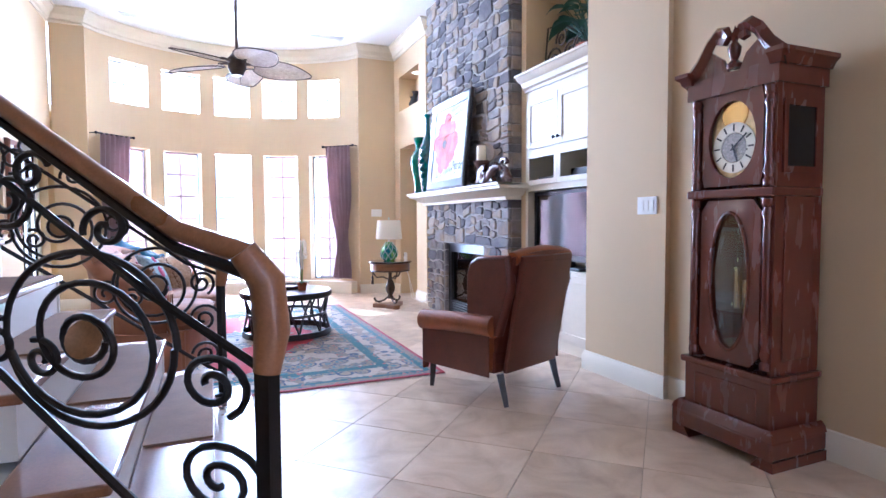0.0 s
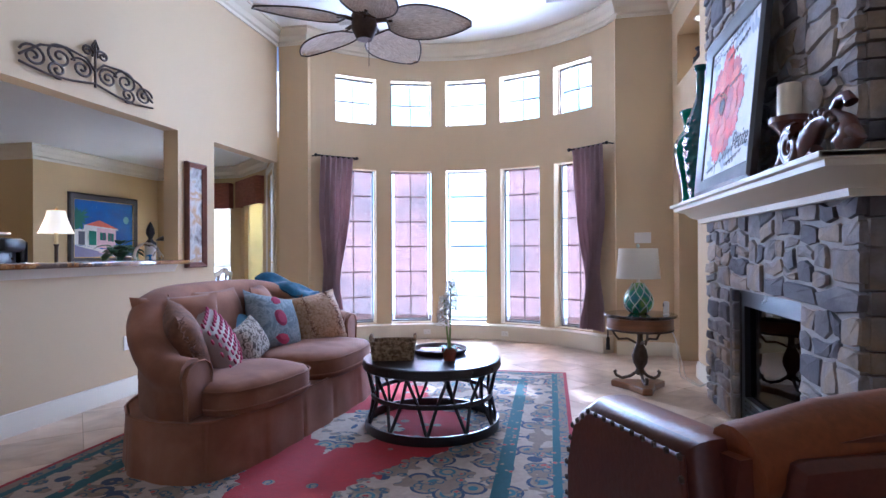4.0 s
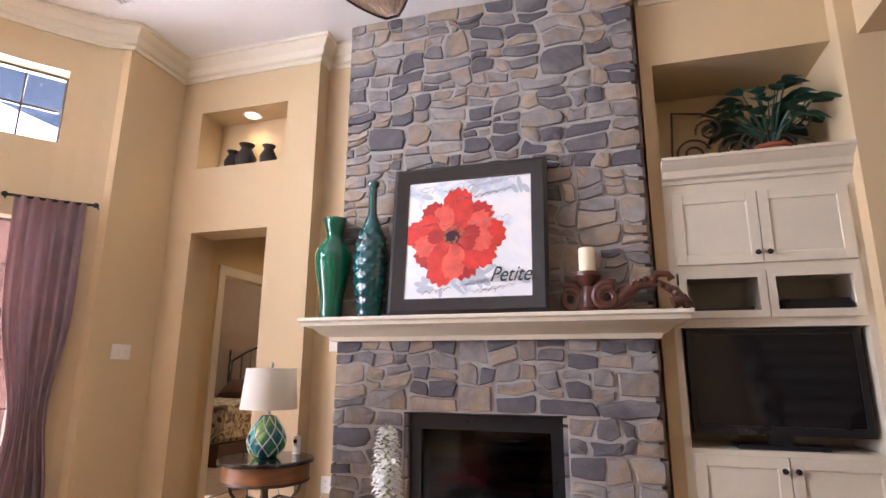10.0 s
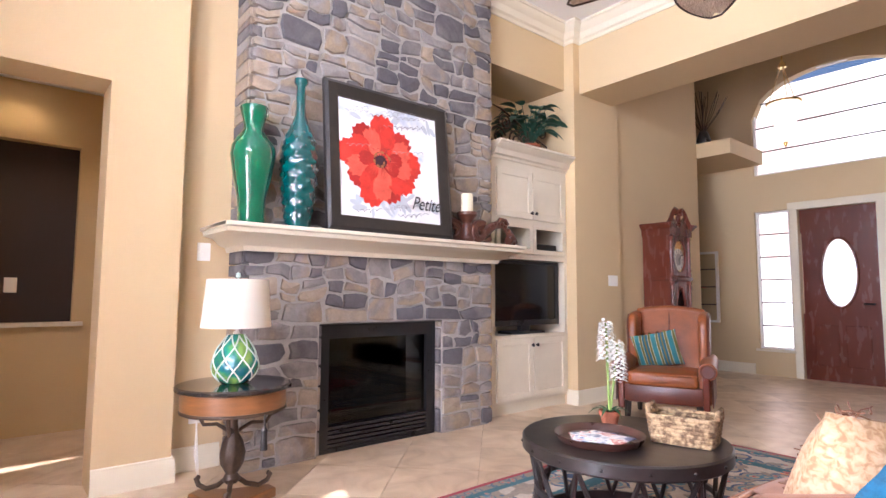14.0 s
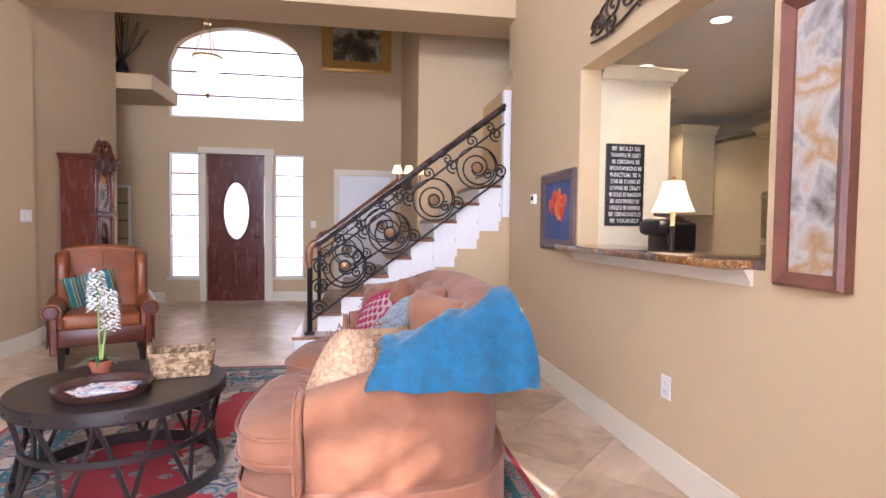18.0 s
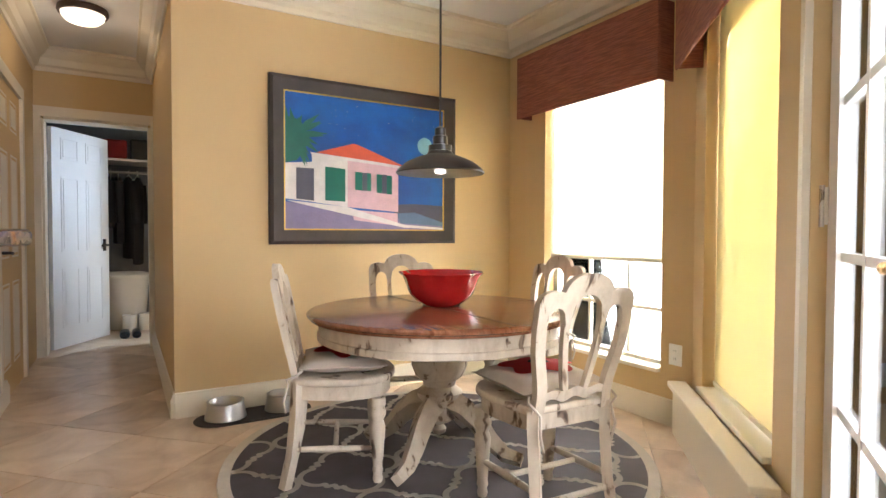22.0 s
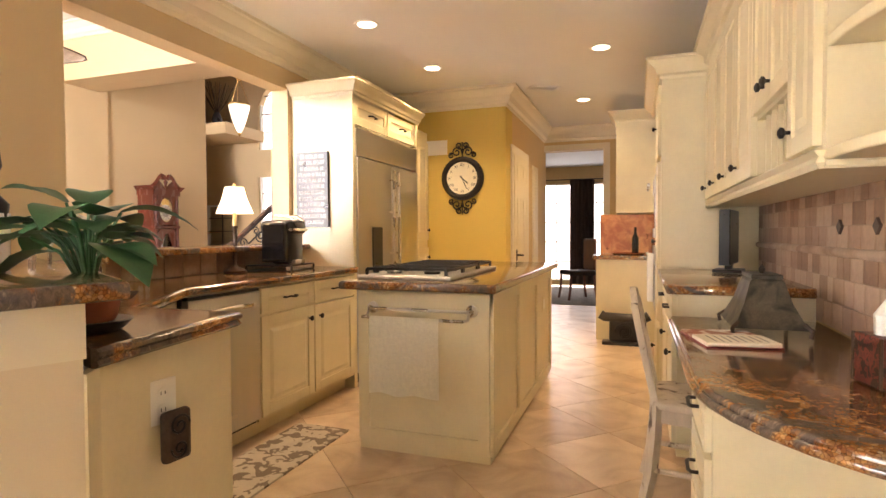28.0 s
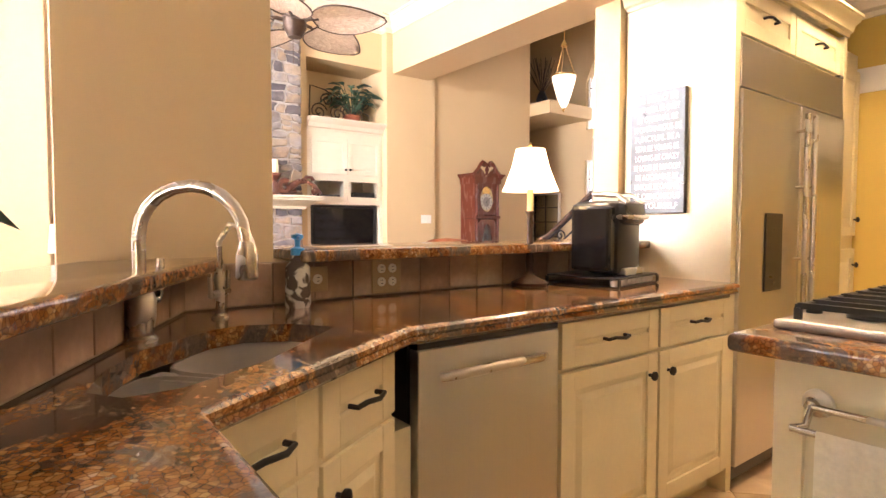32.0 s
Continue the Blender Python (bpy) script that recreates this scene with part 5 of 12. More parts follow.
def pillow(name, label, w, h, puff, mat, x, y, z, yaw, tilt, roll=0, seed=1, dots=None, fringe=None):
    x = -0.2 + (x + 0.2) * 0.83 if y > 4 else x
    m = pose(x, y, z, 0, 0, yaw) @ pose(0, 0, 0, 90, 0, 90) @ pose(0, 0, 0, -tilt) @ pose(0, 0, 0, 0, 0, roll)
    p = thing(name, label, "pillow", m, "pillows on the sofa")
    part("cover", pillow_mesh(w, h, puff, 10, seed), mat, p, smooth=70)
    if dots:
        for i in range(-4, 5):
            for j in range(-4, 5):
                u, v = (i + 0.5 * (j % 2)) / 4.6, j / 4.6
                if abs(u) > 0.9 or abs(v) > 0.9:
                    continue
                t = ((1 - abs(u) ** 2.6) * (1 - abs(v) ** 2.6)) ** 0.55
                part("dot", lathe(bmesh.new(), [(0.0, 0.0045), (0.015, 0.003), (0.0185, -0.004)], 10, pose(u * w / 2, v * h / 2, puff * t + 0.002)), dots, p)
    if fringe:
        f, r = bmesh.new(), random.Random(seed)
        for k in range(260):
            v = r.uniform(-0.95, 0.95)
            u = r.choice((-1, 1)) * 0.52 * (1 - 0.3 * v * v) if fringe == "band" else r.choice((-1, 1))
            t = max(0.0, (1 - abs(u) ** 2.6) * (1 - abs(v) ** 2.6)) ** 0.55
            s = Vector((u * w / 2, v * h / 2, puff * t * r.choice((1, 1, -1))))
            d = Vector((r.uniform(-1, 1), r.uniform(-1, 1), r.uniform(-0.3, 1))).normalized() * r.uniform(0.02, 0.05)
            tube(f, [s, s + d * 0.5 + Vector((0, 0, 0.006)), s + d], 0.0022, 3)
        part("fringe", f, FUR, p, "loopy brown fringe")
    return p


pillow("fur_pillow", "brown faux-fur pillow against the sofa arm", 0.46, 0.46, 0.10, FUR, -0.86, 4.86, 0.64, 40, 20, 12, 2, fringe="edge")
pillow("dotted_pillow", "taupe pillow with magenta dots on the sofa", 0.44, 0.44, 0.09, TAUPE, -0.78, 5.06, 0.60, 20, 28, 20, 3, dots=MAGENTA)
pillow("net_pillow", "small cream pillow with a dark net pattern", 0.34, 0.28, 0.08, CREAMCLOTH, -0.76, 5.40, 0.56, 0, 25, 15, 4)
blue = pillow("damask_pillow", "blue-grey pillow with a red flower band on the sofa", 0.50, 0.46, 0.10, BLUEGREY, -0.80, 5.78, 0.63, -12, 25, -14, 5)
for k in range(3):
    rr = 0.075 - 0.008 * k
    part("red_flower", lathe(bmesh.new(), [(0.0, 0.012), (rr * 0.6, 0.010), (rr, 0.0)], 14, pose(-0.02, -0.12 + 0.12 * k, 0.098 - 0.02 * abs(k - 1)), lambda a, z: 0.18 * math.sin(a * 7)), MAGENTA, blue)
pillow("fringed_pillow", "gold damask pillow with brown fringe at the sofa end", 0.48, 0.46, 0.13, DAMASK, -0.62, 6.20, 0.60, -38, 22, 8, 6, fringe="band")
LIGHTBLUE = material("pale_blue_cotton", (0.20, 0.42, 0.62), 0.85, grain=0.08, bump=0.2)
pillow("pale_blue_pillow", "small pale blue pillow on the sofa", 0.36, 0.30, 0.07, LIGHTBLUE, -0.92, 5.62, 0.58, -5, 32, -20, 8)

# throw blanket
CHENILLE = material("teal_chenille", (0.002, 0.082, 0.16), 0.85, grain=0.4, scale=26, bump=0.7, fine=180, sheen=0.25)
tb, grid, NU, NV = bmesh.new(), [], 30, 24
for i in range(NU + 1):
    row, u = [], i / NU
    for j in range(NV + 1):
        v = j / NV
        top, low = 0.80 + 0.19 * u, 0.67 - 0.02 * u
        x = -0.61 - 0.52 * u - 0.03 * math.sin(v * 5 + u * 3)
        if v < 0.3:
            w = v / 0.3
            y, z = 6.29 + 0.15 * w, top - 0.055 * (1 - w) ** 2
        else:
            w = (v - 0.3) / 0.7
            y, z = 6.44 + 0.17 * math.sin(w * math.pi / 2) + 0.016 * math.sin(u * 19 + 3 * w) * w, top - (top - low) * w ** 1.5
        z += 0.012 * math.sin(u * 15 + v * 6) * (1 - 0.5 * v) + 0.018 * noise.noise((u * 5, v * 5, 2.0)) + 0.008 * noise.noise((u * 16, v * 16, 5.0))
        row.append(tb.verts.new((x, y - 0.05 * max(0.0, u - 0.6), z)))
    grid.append(row)
for i in range(NU):
    for j in range(NV):
        tb.faces.new((grid[i][j], grid[i + 1][j], grid[i + 1][j + 1], grid[i][j + 1]))
bmesh.ops.recalc_face_normals(tb, faces=tb.faces[:])
bmesh.ops.solidify(tb, geom=tb.faces[:], thickness=0.022)
solid("throw_blanket", tb, CHENILLE, "teal blue chenille throw draped over the sofa back", "blanket", smooth=70)

# ---- leather wing chair ----
CHAIR = pose(1.615, 3.21, 0, 0, 0, 22) @ Matrix.Diagonal((0.95, 0.93, 0.945, 1))      # its front along +y
chair = thing("wing_chair", "cognac leather wing chair with nailheads and dark legs", "armchair", CHAIR)
W = 0.33
part("seat_frame", bx(-W, W, -0.32, 0.34, 0.20, 0.36, bevel=0.03), LEATHER_DARK, chair, smooth=40)
part("seat_cushion", soft_prism([(-0.27, -0.22), (0.27, -0.22), (0.29, 0.36), (-0.29, 0.36)], 0.35, 0.48, 0.04, 0.03), LEATHER, chair, smooth=50)
bk = bmesh.new()
NB = 10
fr_, bk_ = [], []
for i in range(NB + 1):
    v = i / NB
    f, b = [], []
    for j in range(NB + 1):
        u = -1 + 2 * j / NB
        z = 0.34 + v * 0.64 + 0.035 * (1 - u * u) * v
        y = -0.24 - 0.16 * v
        x = u * (0.30 + 0.02 * v)
        f.append(bk.verts.new((x, y + 0.05 * (1 - u * u) * (1 - (2 * v - 1) ** 2), z)))
        b.append(bk.verts.new((x * 1.02, y - 0.11 + 0.03 * abs(u) ** 3, z + 0.01)))
    fr_.append(f)
    bk_.append(b)
for i in range(NB):
    for j in range(NB):
        bk.faces.new((fr_[i][j], fr_[i][j + 1], fr_[i + 1][j + 1], fr_[i + 1][j]))
        bk.faces.new((bk_[i][j + 1], bk_[i][j], bk_[i + 1][j], bk_[i + 1][j + 1]))
    bk.faces.new((fr_[i][0], fr_[i + 1][0], bk_[i + 1][0], bk_[i][0]))
    bk.faces.new((fr_[i + 1][NB], fr_[i][NB], bk_[i][NB], bk_[i + 1][NB]))
for j in range(NB):
    bk.faces.new((fr_[NB][j], fr_[NB][j + 1], bk_[NB][j + 1], bk_[NB][j]))
    bk.faces.new((fr_[0][j + 1], fr_[0][j], bk_[0][j], bk_[0][j + 1]))
bko = part("backrest", bk, LEATHER, chair, smooth=50)
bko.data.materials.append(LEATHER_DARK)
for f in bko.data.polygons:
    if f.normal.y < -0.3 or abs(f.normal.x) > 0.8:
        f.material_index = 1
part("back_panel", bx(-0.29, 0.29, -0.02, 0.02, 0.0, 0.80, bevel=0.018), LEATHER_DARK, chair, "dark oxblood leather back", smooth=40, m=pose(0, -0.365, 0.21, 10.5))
for s in (-1, 1):
    wing = prism(bmesh.new(), [(-0.36, 0.46), (-0.12, 0.47), (-0.085, 0.56), (-0.085, 0.86), (-0.115, 0.945), (-0.18, 0.985), (-0.44, 1.0), (-0.47, 0.8)], -0.045, 0.045, bevel=0.03)
    wo = part("wing", wing, LEATHER, chair, smooth=50, m=Matrix.Translation((s * 0.315, 0, 0)) @ Matrix(((0, 0, 1, 0), (1, 0, 0, 0), (0, 1, 0, 0), (0, 0, 0, 1))))
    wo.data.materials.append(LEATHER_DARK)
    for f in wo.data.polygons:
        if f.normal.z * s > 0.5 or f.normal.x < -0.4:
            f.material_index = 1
    part("arm", bx(s * 0.34 - 0.055, s * 0.34 + 0.055, -0.30, 0.30, 0.21, 0.49, bevel=0.03), LEATHER, chair, smooth=40)
    part("arm_top", tube(bmesh.new(), [(s * 0.355, -0.34, 0.53), (s * 0.355, 0.0, 0.52), (s * 0.365, 0.33, 0.505)], 0.075, 16), LEATHER, chair, "rolled arm top", smooth=60)
    part("arm_facing", bx(s * 0.35 - 0.028, s * 0.35 + 0.028, 0.325, 0.342, 0.14, 0.48, bevel=0.012), MAHOGANY, chair, "dark wooden arm facing")
    part("arm_scroll", lathe(bmesh.new(), [(0.0, -0.012), (0.05, -0.012), (0.062, 0.0), (0.062, 0.012), (0.0, 0.014)], 18, pose(s * 0.365, 0.336, 0.505, 90)), LEATHER_DARK, chair, smooth=40)
    for y in (0.30, -0.34):
        leg = bmesh.new()
        tube(leg, [(s * 0.30, y, 0.21), (s * 0.30, y + 0.01 * (1 if y > 0 else -3), 0.1), (s * 0.305, y + 0.015 * (1 if y > 0 else -4), 0.0)], 0.034, 4, taper=lambda t: 1 - 0.4 * t, square=True)
        part("leg", leg, BLACKWOOD, chair, "dark tapered leg")
part("crest_roll", tube(bmesh.new(), [(-0.31, -0.455, 0.975), (-0.2, -0.458, 0.998), (0.0, -0.46, 1.012), (0.2, -0.458, 0.998), (0.31, -0.455, 0.975)], 0.046, 14), LEATHER, chair, "rolled cognac leather crest", smooth=60)
part("back_seam", tube(bmesh.new(), [(0.0, -0.235, 0.50), (0.0, -0.268, 0.72), (0.0, -0.352, 0.985)], 0.004, 6), LEATHER_DARK, chair, "stitched centre seam", smooth=60)


def nail_row(points):
    b = bmesh.new()
    for p, turn in points:
        lathe(b, [(0.0055, 0), (0.004, 0.003), (0, 0.004)], 6, pose(*p, *turn))
    part("nailhead_row", b, BRONZE, chair, "row of bronze nailheads")


nail_row([((-0.28 + 0.029 * k, -0.522, 0.955), (100, 0, 0)) for k in range(20)])
for s in (-1, 1):
    edge = [(-0.345, 0.475), (-0.125, 0.485), (-0.105, 0.56), (-0.105, 0.855), (-0.13, 0.925), (-0.19, 0.965), (-0.43, 0.98), (-0.455, 0.8), (-0.345, 0.475)]
    part("wing_outside", prism(bmesh.new(), edge[:-1], -0.004, 0.004, bevel=0.003), LEATHER_DARK, chair, "dark oxblood wing outside", m=Matrix.Translation((s * 0.362, 0, 0)) @ Matrix(((0, 0, 1, 0), (1, 0, 0, 0), (0, 1, 0, 0), (0, 0, 0, 1))))
    dots = []
    for (y0, z0), (y1, z1) in zip(edge, edge[1:]):
        k = max(1, round(math.hypot(y1 - y0, z1 - z0) / 0.026))
        dots += [((s * 0.366, y0 + (y1 - y0) * q / k, z0 + (z1 - z0) * q / k), (0, 90 * s, 0)) for q in range(k)]
    nail_row(dots)
    nail_row([((s * 0.275, -0.392 - 0.006 * k, 0.27 + 0.029 * k), (100, 0, 0)) for k in range(24)])
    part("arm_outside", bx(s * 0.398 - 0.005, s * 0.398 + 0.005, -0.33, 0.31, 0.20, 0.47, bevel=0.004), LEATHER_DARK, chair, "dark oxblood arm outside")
STRIPES = material("striped_teal_cotton", (0.03, 0.17, 0.20), 0.85, grain=0.15, bump=0.2)
_n, _l = STRIPES.node_tree.nodes, STRIPES.node_tree.links
_c, _s, _f, _r = _n.new("ShaderNodeTexCoord"), _n.new("ShaderNodeSeparateXYZ"), _n.new("ShaderNodeMath"), _n.new("ShaderNodeValToRGB")
_f.operation = "PINGPONG"
_f.inputs[1].default_value = 0.075
_m = _n.new("ShaderNodeMath")
_m.operation = "DIVIDE"
_m.inputs[1].default_value = 0.075
_l.new(_c.outputs["Object"], _s.inputs[0])
_l.new(_s.outputs[0], _f.inputs[0])
_l.new(_f.outputs[0], _m.inputs[0])
_l.new(_m.outputs[0], _r.inputs[0])
_r.color_ramp.interpolation = "CONSTANT"
for _p, _k in ((0.28, (0.42, 0.40, 0.28, 1)), (0.34, (0.12, 0.10, 0.018, 1)), (0.60, (0.42, 0.40, 0.28, 1)), (0.65, (0.012, 0.09, 0.12, 1)), (0.92, (0.13, 0.11, 0.02, 1))):
    _e = _r.color_ramp.elements.new(_p)
    _e.color = _k
_r.color_ramp.elements[0].color, _r.color_ramp.elements[-1].color = (0.02, 0.16, 0.18, 1), (0.02, 0.16, 0.18, 1)
_l.new(_r.outputs[0], _n["Principled BSDF"].inputs["Base Color"].links[0].from_node.inputs[0])
sp = pillow("striped_pillow", "teal pillow with gold and brown stripes on the leather chair", 0.42, 0.36, 0.075, STRIPES, 0, 0, 0, 0, 0, 0, 9)
del sp["group"]
sp.matrix_basis = CHAIR @ pose(0.09, -0.10, 0.635, 72, 12, 0)
OLIVE = material("olive_stripe", (0.22, 0.20, 0.04), 0.85, grain=0.15)
RUST = material("brown_stripe", (0.10, 0.04, 0.02), 0.85, grain=0.15)
for k, x in enumerate((-0.15, -0.10, -0.04, 0.03, 0.09, 0.15)):
    b = bmesh.new()
    prev = None
    for j in range(13):
        v = -0.96 + 1.92 * j / 12
        row = []
        for dx in (-0.011, 0.011):
            u = (x + dx) / 0.21
            t = max(0, (1 - abs(u) ** 2.6) * (1 - abs(v) ** 2.6)) ** 0.55
            row.append(b.verts.new((x + dx, v * 0.18, 0.075 * t + 0.007)))
        if prev:
            b.faces.new((prev[0], prev[1], row[1], row[0]))
        prev = row
    part("stripe", b, OLIVE if k % 2 else RUST, sp)

# ---- coffee table ----
CT = pose(0.53, 5.61, 0.012) @ Matrix.Diagonal((1, 1, 0.90, 1))
table = thing("coffee_table", "round black wood drum coffee table with crossed struts", "coffee table", CT)
part("tabletop", lathe(bmesh.new(), [(0.0, 0.425), (0.44, 0.425), (0.452, 0.435), (0.452, 0.487), (0.445, 0.495), (0.0, 0.495)], 64), BLACKWOOD, table, smooth=30)


def hoop(r, z0, z1, t=0.014):
    return lathe(bmesh.new(), [(r - t, z0), (r, z0), (r, z1), (r - t, z1), (r - t, z0)], 56)


part("lower_hoop", hoop(0.44, 0.0, 0.065), BLACKWOOD, table, smooth=30)
part("middle_hoop", hoop(0.40, 0.225, 0.255, 0.016), BLACKWOOD, table, smooth=30)
for k in range(22):
    a0 = 2 * math.pi * k / 22
    for sgn in (1, -1):
        a1 = a0 + sgn * 2 * math.pi / 22
        r = [(0.425, 0.43), (0.385, 0.24), (0.425, 0.05)]
        pts = [(q * math.cos(a0 + (a1 - a0) * t), q * math.sin(a0 + (a1 - a0) * t), z) for (q, z), t in zip(r, (0, 0.5, 1))]
        if k % 2 == 0:
            part("strut", tube(bmesh.new(), pts, 0.011, 6), BLACKWOOD, table, smooth=50)
for k in range(16):
    a = 2 * math.pi * k / 16
    part("rivet", lathe(bmesh.new(), [(0.008, 0), (0.006, 0.004), (0, 0.006)], 8, pose(0.452 * math.cos(a), 0.452 * math.sin(a), 0.46) @ pose(0, 0, 0, 0, 90, math.degrees(a))), IRON, table)
TT = 0.012 + 0.446
WICKER = rich(material("seagrass", (0.3, 0.2, 0.11), 0.85, grain=0.35, scale=40, bump=0.6), [(0.38, (0.13, 0.075, 0.035)), (0.62, (0.38, 0.26, 0.14))], 45, 2, 0)
basket = thing("seagrass_basket", "woven seagrass basket with two handles on the coffee table", "basket", pose(0.30, 5.49, TT, 0, 0, 14))
part("floor_panel", bx(-0.12, 0.12, -0.08, 0.08, 0.0, 0.012), WICKER, basket)
for k in range(7):
    z, s = 0.012 + 0.017 * k, 1 + 0.02 * k
    pts = []
    for i in range(48):
        a = 2 * math.pi * i / 48
        c_, s_ = math.cos(a), math.sin(a)
        q = 1 / (abs(c_) ** 6 + abs(s_) ** 6) ** (1 / 6)
        pts.append((0.125 * s * c_ * q * (1 + 0.012 * math.sin(i * math.pi + k * math.pi)), 0.085 * s * s_ * q * (1 + 0.02 * math.sin(i * math.pi + k * math.pi)), z))
    part("weave_row", tube(bmesh.new(), pts, 0.0105, 6, closed=True), WICKER, basket, smooth=60)
for s in (-1, 1):
    part("handle", tube(bmesh.new(), [(s * 0.14, 0.05, 0.11), (s * 0.142, 0.04, 0.15), (s * 0.142, -0.04, 0.15), (s * 0.14, -0.05, 0.11)], 0.011, 7), WICKER, basket, smooth=60)
TRAY = (0.55, 5.76)
solid("wooden_tray", lathe(bmesh.new(), [(0.0, 0.006), (0.17, 0.006), (0.185, 0.028), (0.195, 0.034), (0.192, 0.022), (0.175, 0.0), (0.0, 0.0)], 48, pose(*TRAY, TT)), material("dark_red_wood", (0.05, 0.02, 0.014), 0.3, grain=0.3, coat=0.4), "round dark wooden tray on the coffee table", "tray", smooth=40)
MAG = rich(material("magazine_cover", (0.6, 0.6, 0.62), 0.3, grain=0.1, bump=0.0), [(0.36, (0.06, 0.09, 0.2)), (0.44, (0.55, 0.58, 0.62)), (0.52, (0.8, 0.78, 0.74)), (0.6, (0.5, 0.12, 0.1)), (0.7, (0.7, 0.66, 0.55))], 14, 2, 0.5)
for k, (dx, dy, a) in enumerate(((0, 0, 20), (0.01, 0.015, 48), (-0.03, 0.0, 5))):
    solid("magazine", bx(-0.105, 0.105, -0.075, 0.075, 0, 0.004), MAG, "glossy magazine in the wooden tray", "magazine", pose(TRAY[0] + dx, TRAY[1] + dy, TT + 0.0075 + 0.0045 * k, 0, 0, a), group="magazines in the tray")
# artificial hyacinth
hy = thing("potted_hyacinth", "white artificial hyacinth in a small clay pot on the coffee table", "plant", pose(0.67, 5.50, TT))
part("pot", lathe(bmesh.new(), [(0.035, 0), (0.045, 0.055), (0.052, 0.056), (0.052, 0.078), (0.043, 0.078), (0.04, 0.06), (0.0, 0.06)], 20), TERRACOTTA, hy, smooth=40)
hr = random.Random(4)
PETAL = material("white_petals", (0.78, 0.76, 0.70), 0.7, grain=0.1, bump=0.2)
STEM = material("stem_green", (0.22, 0.30, 0.07), 0.6, grain=0.2)
for dx, dy, h in ((0.012, 0.0, 0.50), (-0.03, -0.03, 0.40)):
    part("stem", tube(bmesh.new(), [(0, 0, 0.05), (dx * 0.5, dy * 0.5, h * 0.5), (dx, dy, h)], 0.006, 7), STEM, hy, smooth=60)
    b = bmesh.new()
    for k in range(120):
        z, a = h - 0.18 + 0.19 * k / 120, k * 2.4
        r = 0.033 * (1.05 - 0.45 * (k / 120) ** 3)
        c = Vector((dx + r * math.cos(a), dy + r * math.sin(a), z))
        o = Vector((math.cos(a), math.sin(a), hr.uniform(-0.2, 0.5)))
        leaf(b, c - o * 0.008, o, 0.027, 0.021, 0.4, 2)
        leaf(b, c - o * 0.008, o + Vector((hr.uniform(-1, 1), hr.uniform(-1, 1), 0.4)), 0.026, 0.020, 0.3, 2)
    part("blossom", b, PETAL, hy, "cluster of small white petals")
for k in range(7):
    b, a = bmesh.new(), 0.9 * k
    leaf(b, (0, 0, 0.06), (math.cos(a), math.sin(a), 1.1), 0.16, 0.022, 0.75, 8)
    part("leaf", b, LEAF, hy, smooth=60)

# ---- side table, lamp ----
ST = pose(2.03, 6.85, 0, 0, 0, 35)
MARBLE = material("dark_marble", (0.02, 0.018, 0.016), 0.08, grain=0.5, scale=14, bump=0.0, coat=0.5)
HONEY = material("honey_wood", (0.22, 0.09, 0.028), 0.35, grain=0.3, scale=8, coat=0.3, stretch=(1, 1, 5))
stable = thing("side_table", "round side table with dark stone top and iron pedestal", "side table", ST)
part("top", lathe(bmesh.new(), [(0.0, 0.60), (0.275, 0.60), (0.29, 0.607), (0.29, 0.622), (0.28, 0.628), (0.0, 0.628)], 48), MARBLE, stable, "dark marble top", smooth=30)
part("apron", lathe(bmesh.new(), [(0.245, 0.505), (0.262, 0.51), (0.262, 0.595), (0.245, 0.60)], 48), HONEY, stable, smooth=30)
part("rope_band", lathe(bmesh.new(), [(0.235, 0.492), (0.262, 0.492), (0.266, 0.50), (0.262, 0.509), (0.235, 0.509)], 72, None, lambda a, z: 0.006 * math.sin(a * 60)), BRONZE, stable, smooth=30)
part("pineapple_stem", lathe(bmesh.new(), [(0.03, 0.12), (0.045, 0.14), (0.03, 0.17), (0.055, 0.22), (0.062, 0.27), (0.05, 0.33), (0.03, 0.37), (0.022, 0.42), (0.028, 0.50), (0.0, 0.505)], 30, None, lambda a, z: 0.06 * math.sin(a * 9 + z * 90) * (1 if 0.2 < z < 0.36 else 0)), BRONZE, stable, smooth=50)
for k in range(3):
    a = 2 * math.pi * k / 3
    c_, s_ = math.cos(a), math.sin(a)
    part("foot", tube(bmesh.new(), [(0.02 * c_, 0.02 * s_, 0.15), (0.08 * c_, 0.08 * s_, 0.10), (0.15 * c_, 0.15 * s_, 0.075), (0.20 * c_, 0.20 * s_, 0.09), (0.215 * c_, 0.215 * s_, 0.12), (0.20 * c_, 0.20 * s_, 0.13)], 0.013, 8), BRONZE, stable, "curled iron foot", smooth=60)
    part("scroll_bracket", tube(bmesh.new(), [(0.03 * c_, 0.03 * s_, 0.38), (0.10 * c_, 0.10 * s_, 0.41), (0.18 * c_, 0.18 * s_, 0.40), (0.22 * c_, 0.22 * s_, 0.45), (0.235 * c_, 0.235 * s_, 0.50)], 0.010, 8), BRONZE, stable, smooth=60)
tri = []
for k in range(3):
    a = 2 * math.pi * k / 3
    for d, r in ((-0.16, 0.235), (0.16, 0.235), (math.pi / 3, 0.12)):
        tri.append((r * math.cos(a + d), r * math.sin(a + d)))
part("base", prism(bmesh.new(), tri, 0.0, 0.055, bevel=0.012), HONEY, stable, "three-cornered wooden base")
part("tassel", lathe(bmesh.new(), [(0.004, 0.50), (0.006, 0.44), (0.016, 0.425), (0.014, 0.40), (0.018, 0.33), (0.0, 0.33)], 12, pose(-0.25, 0.10, 0)), IRON, stable, "dark tassel")
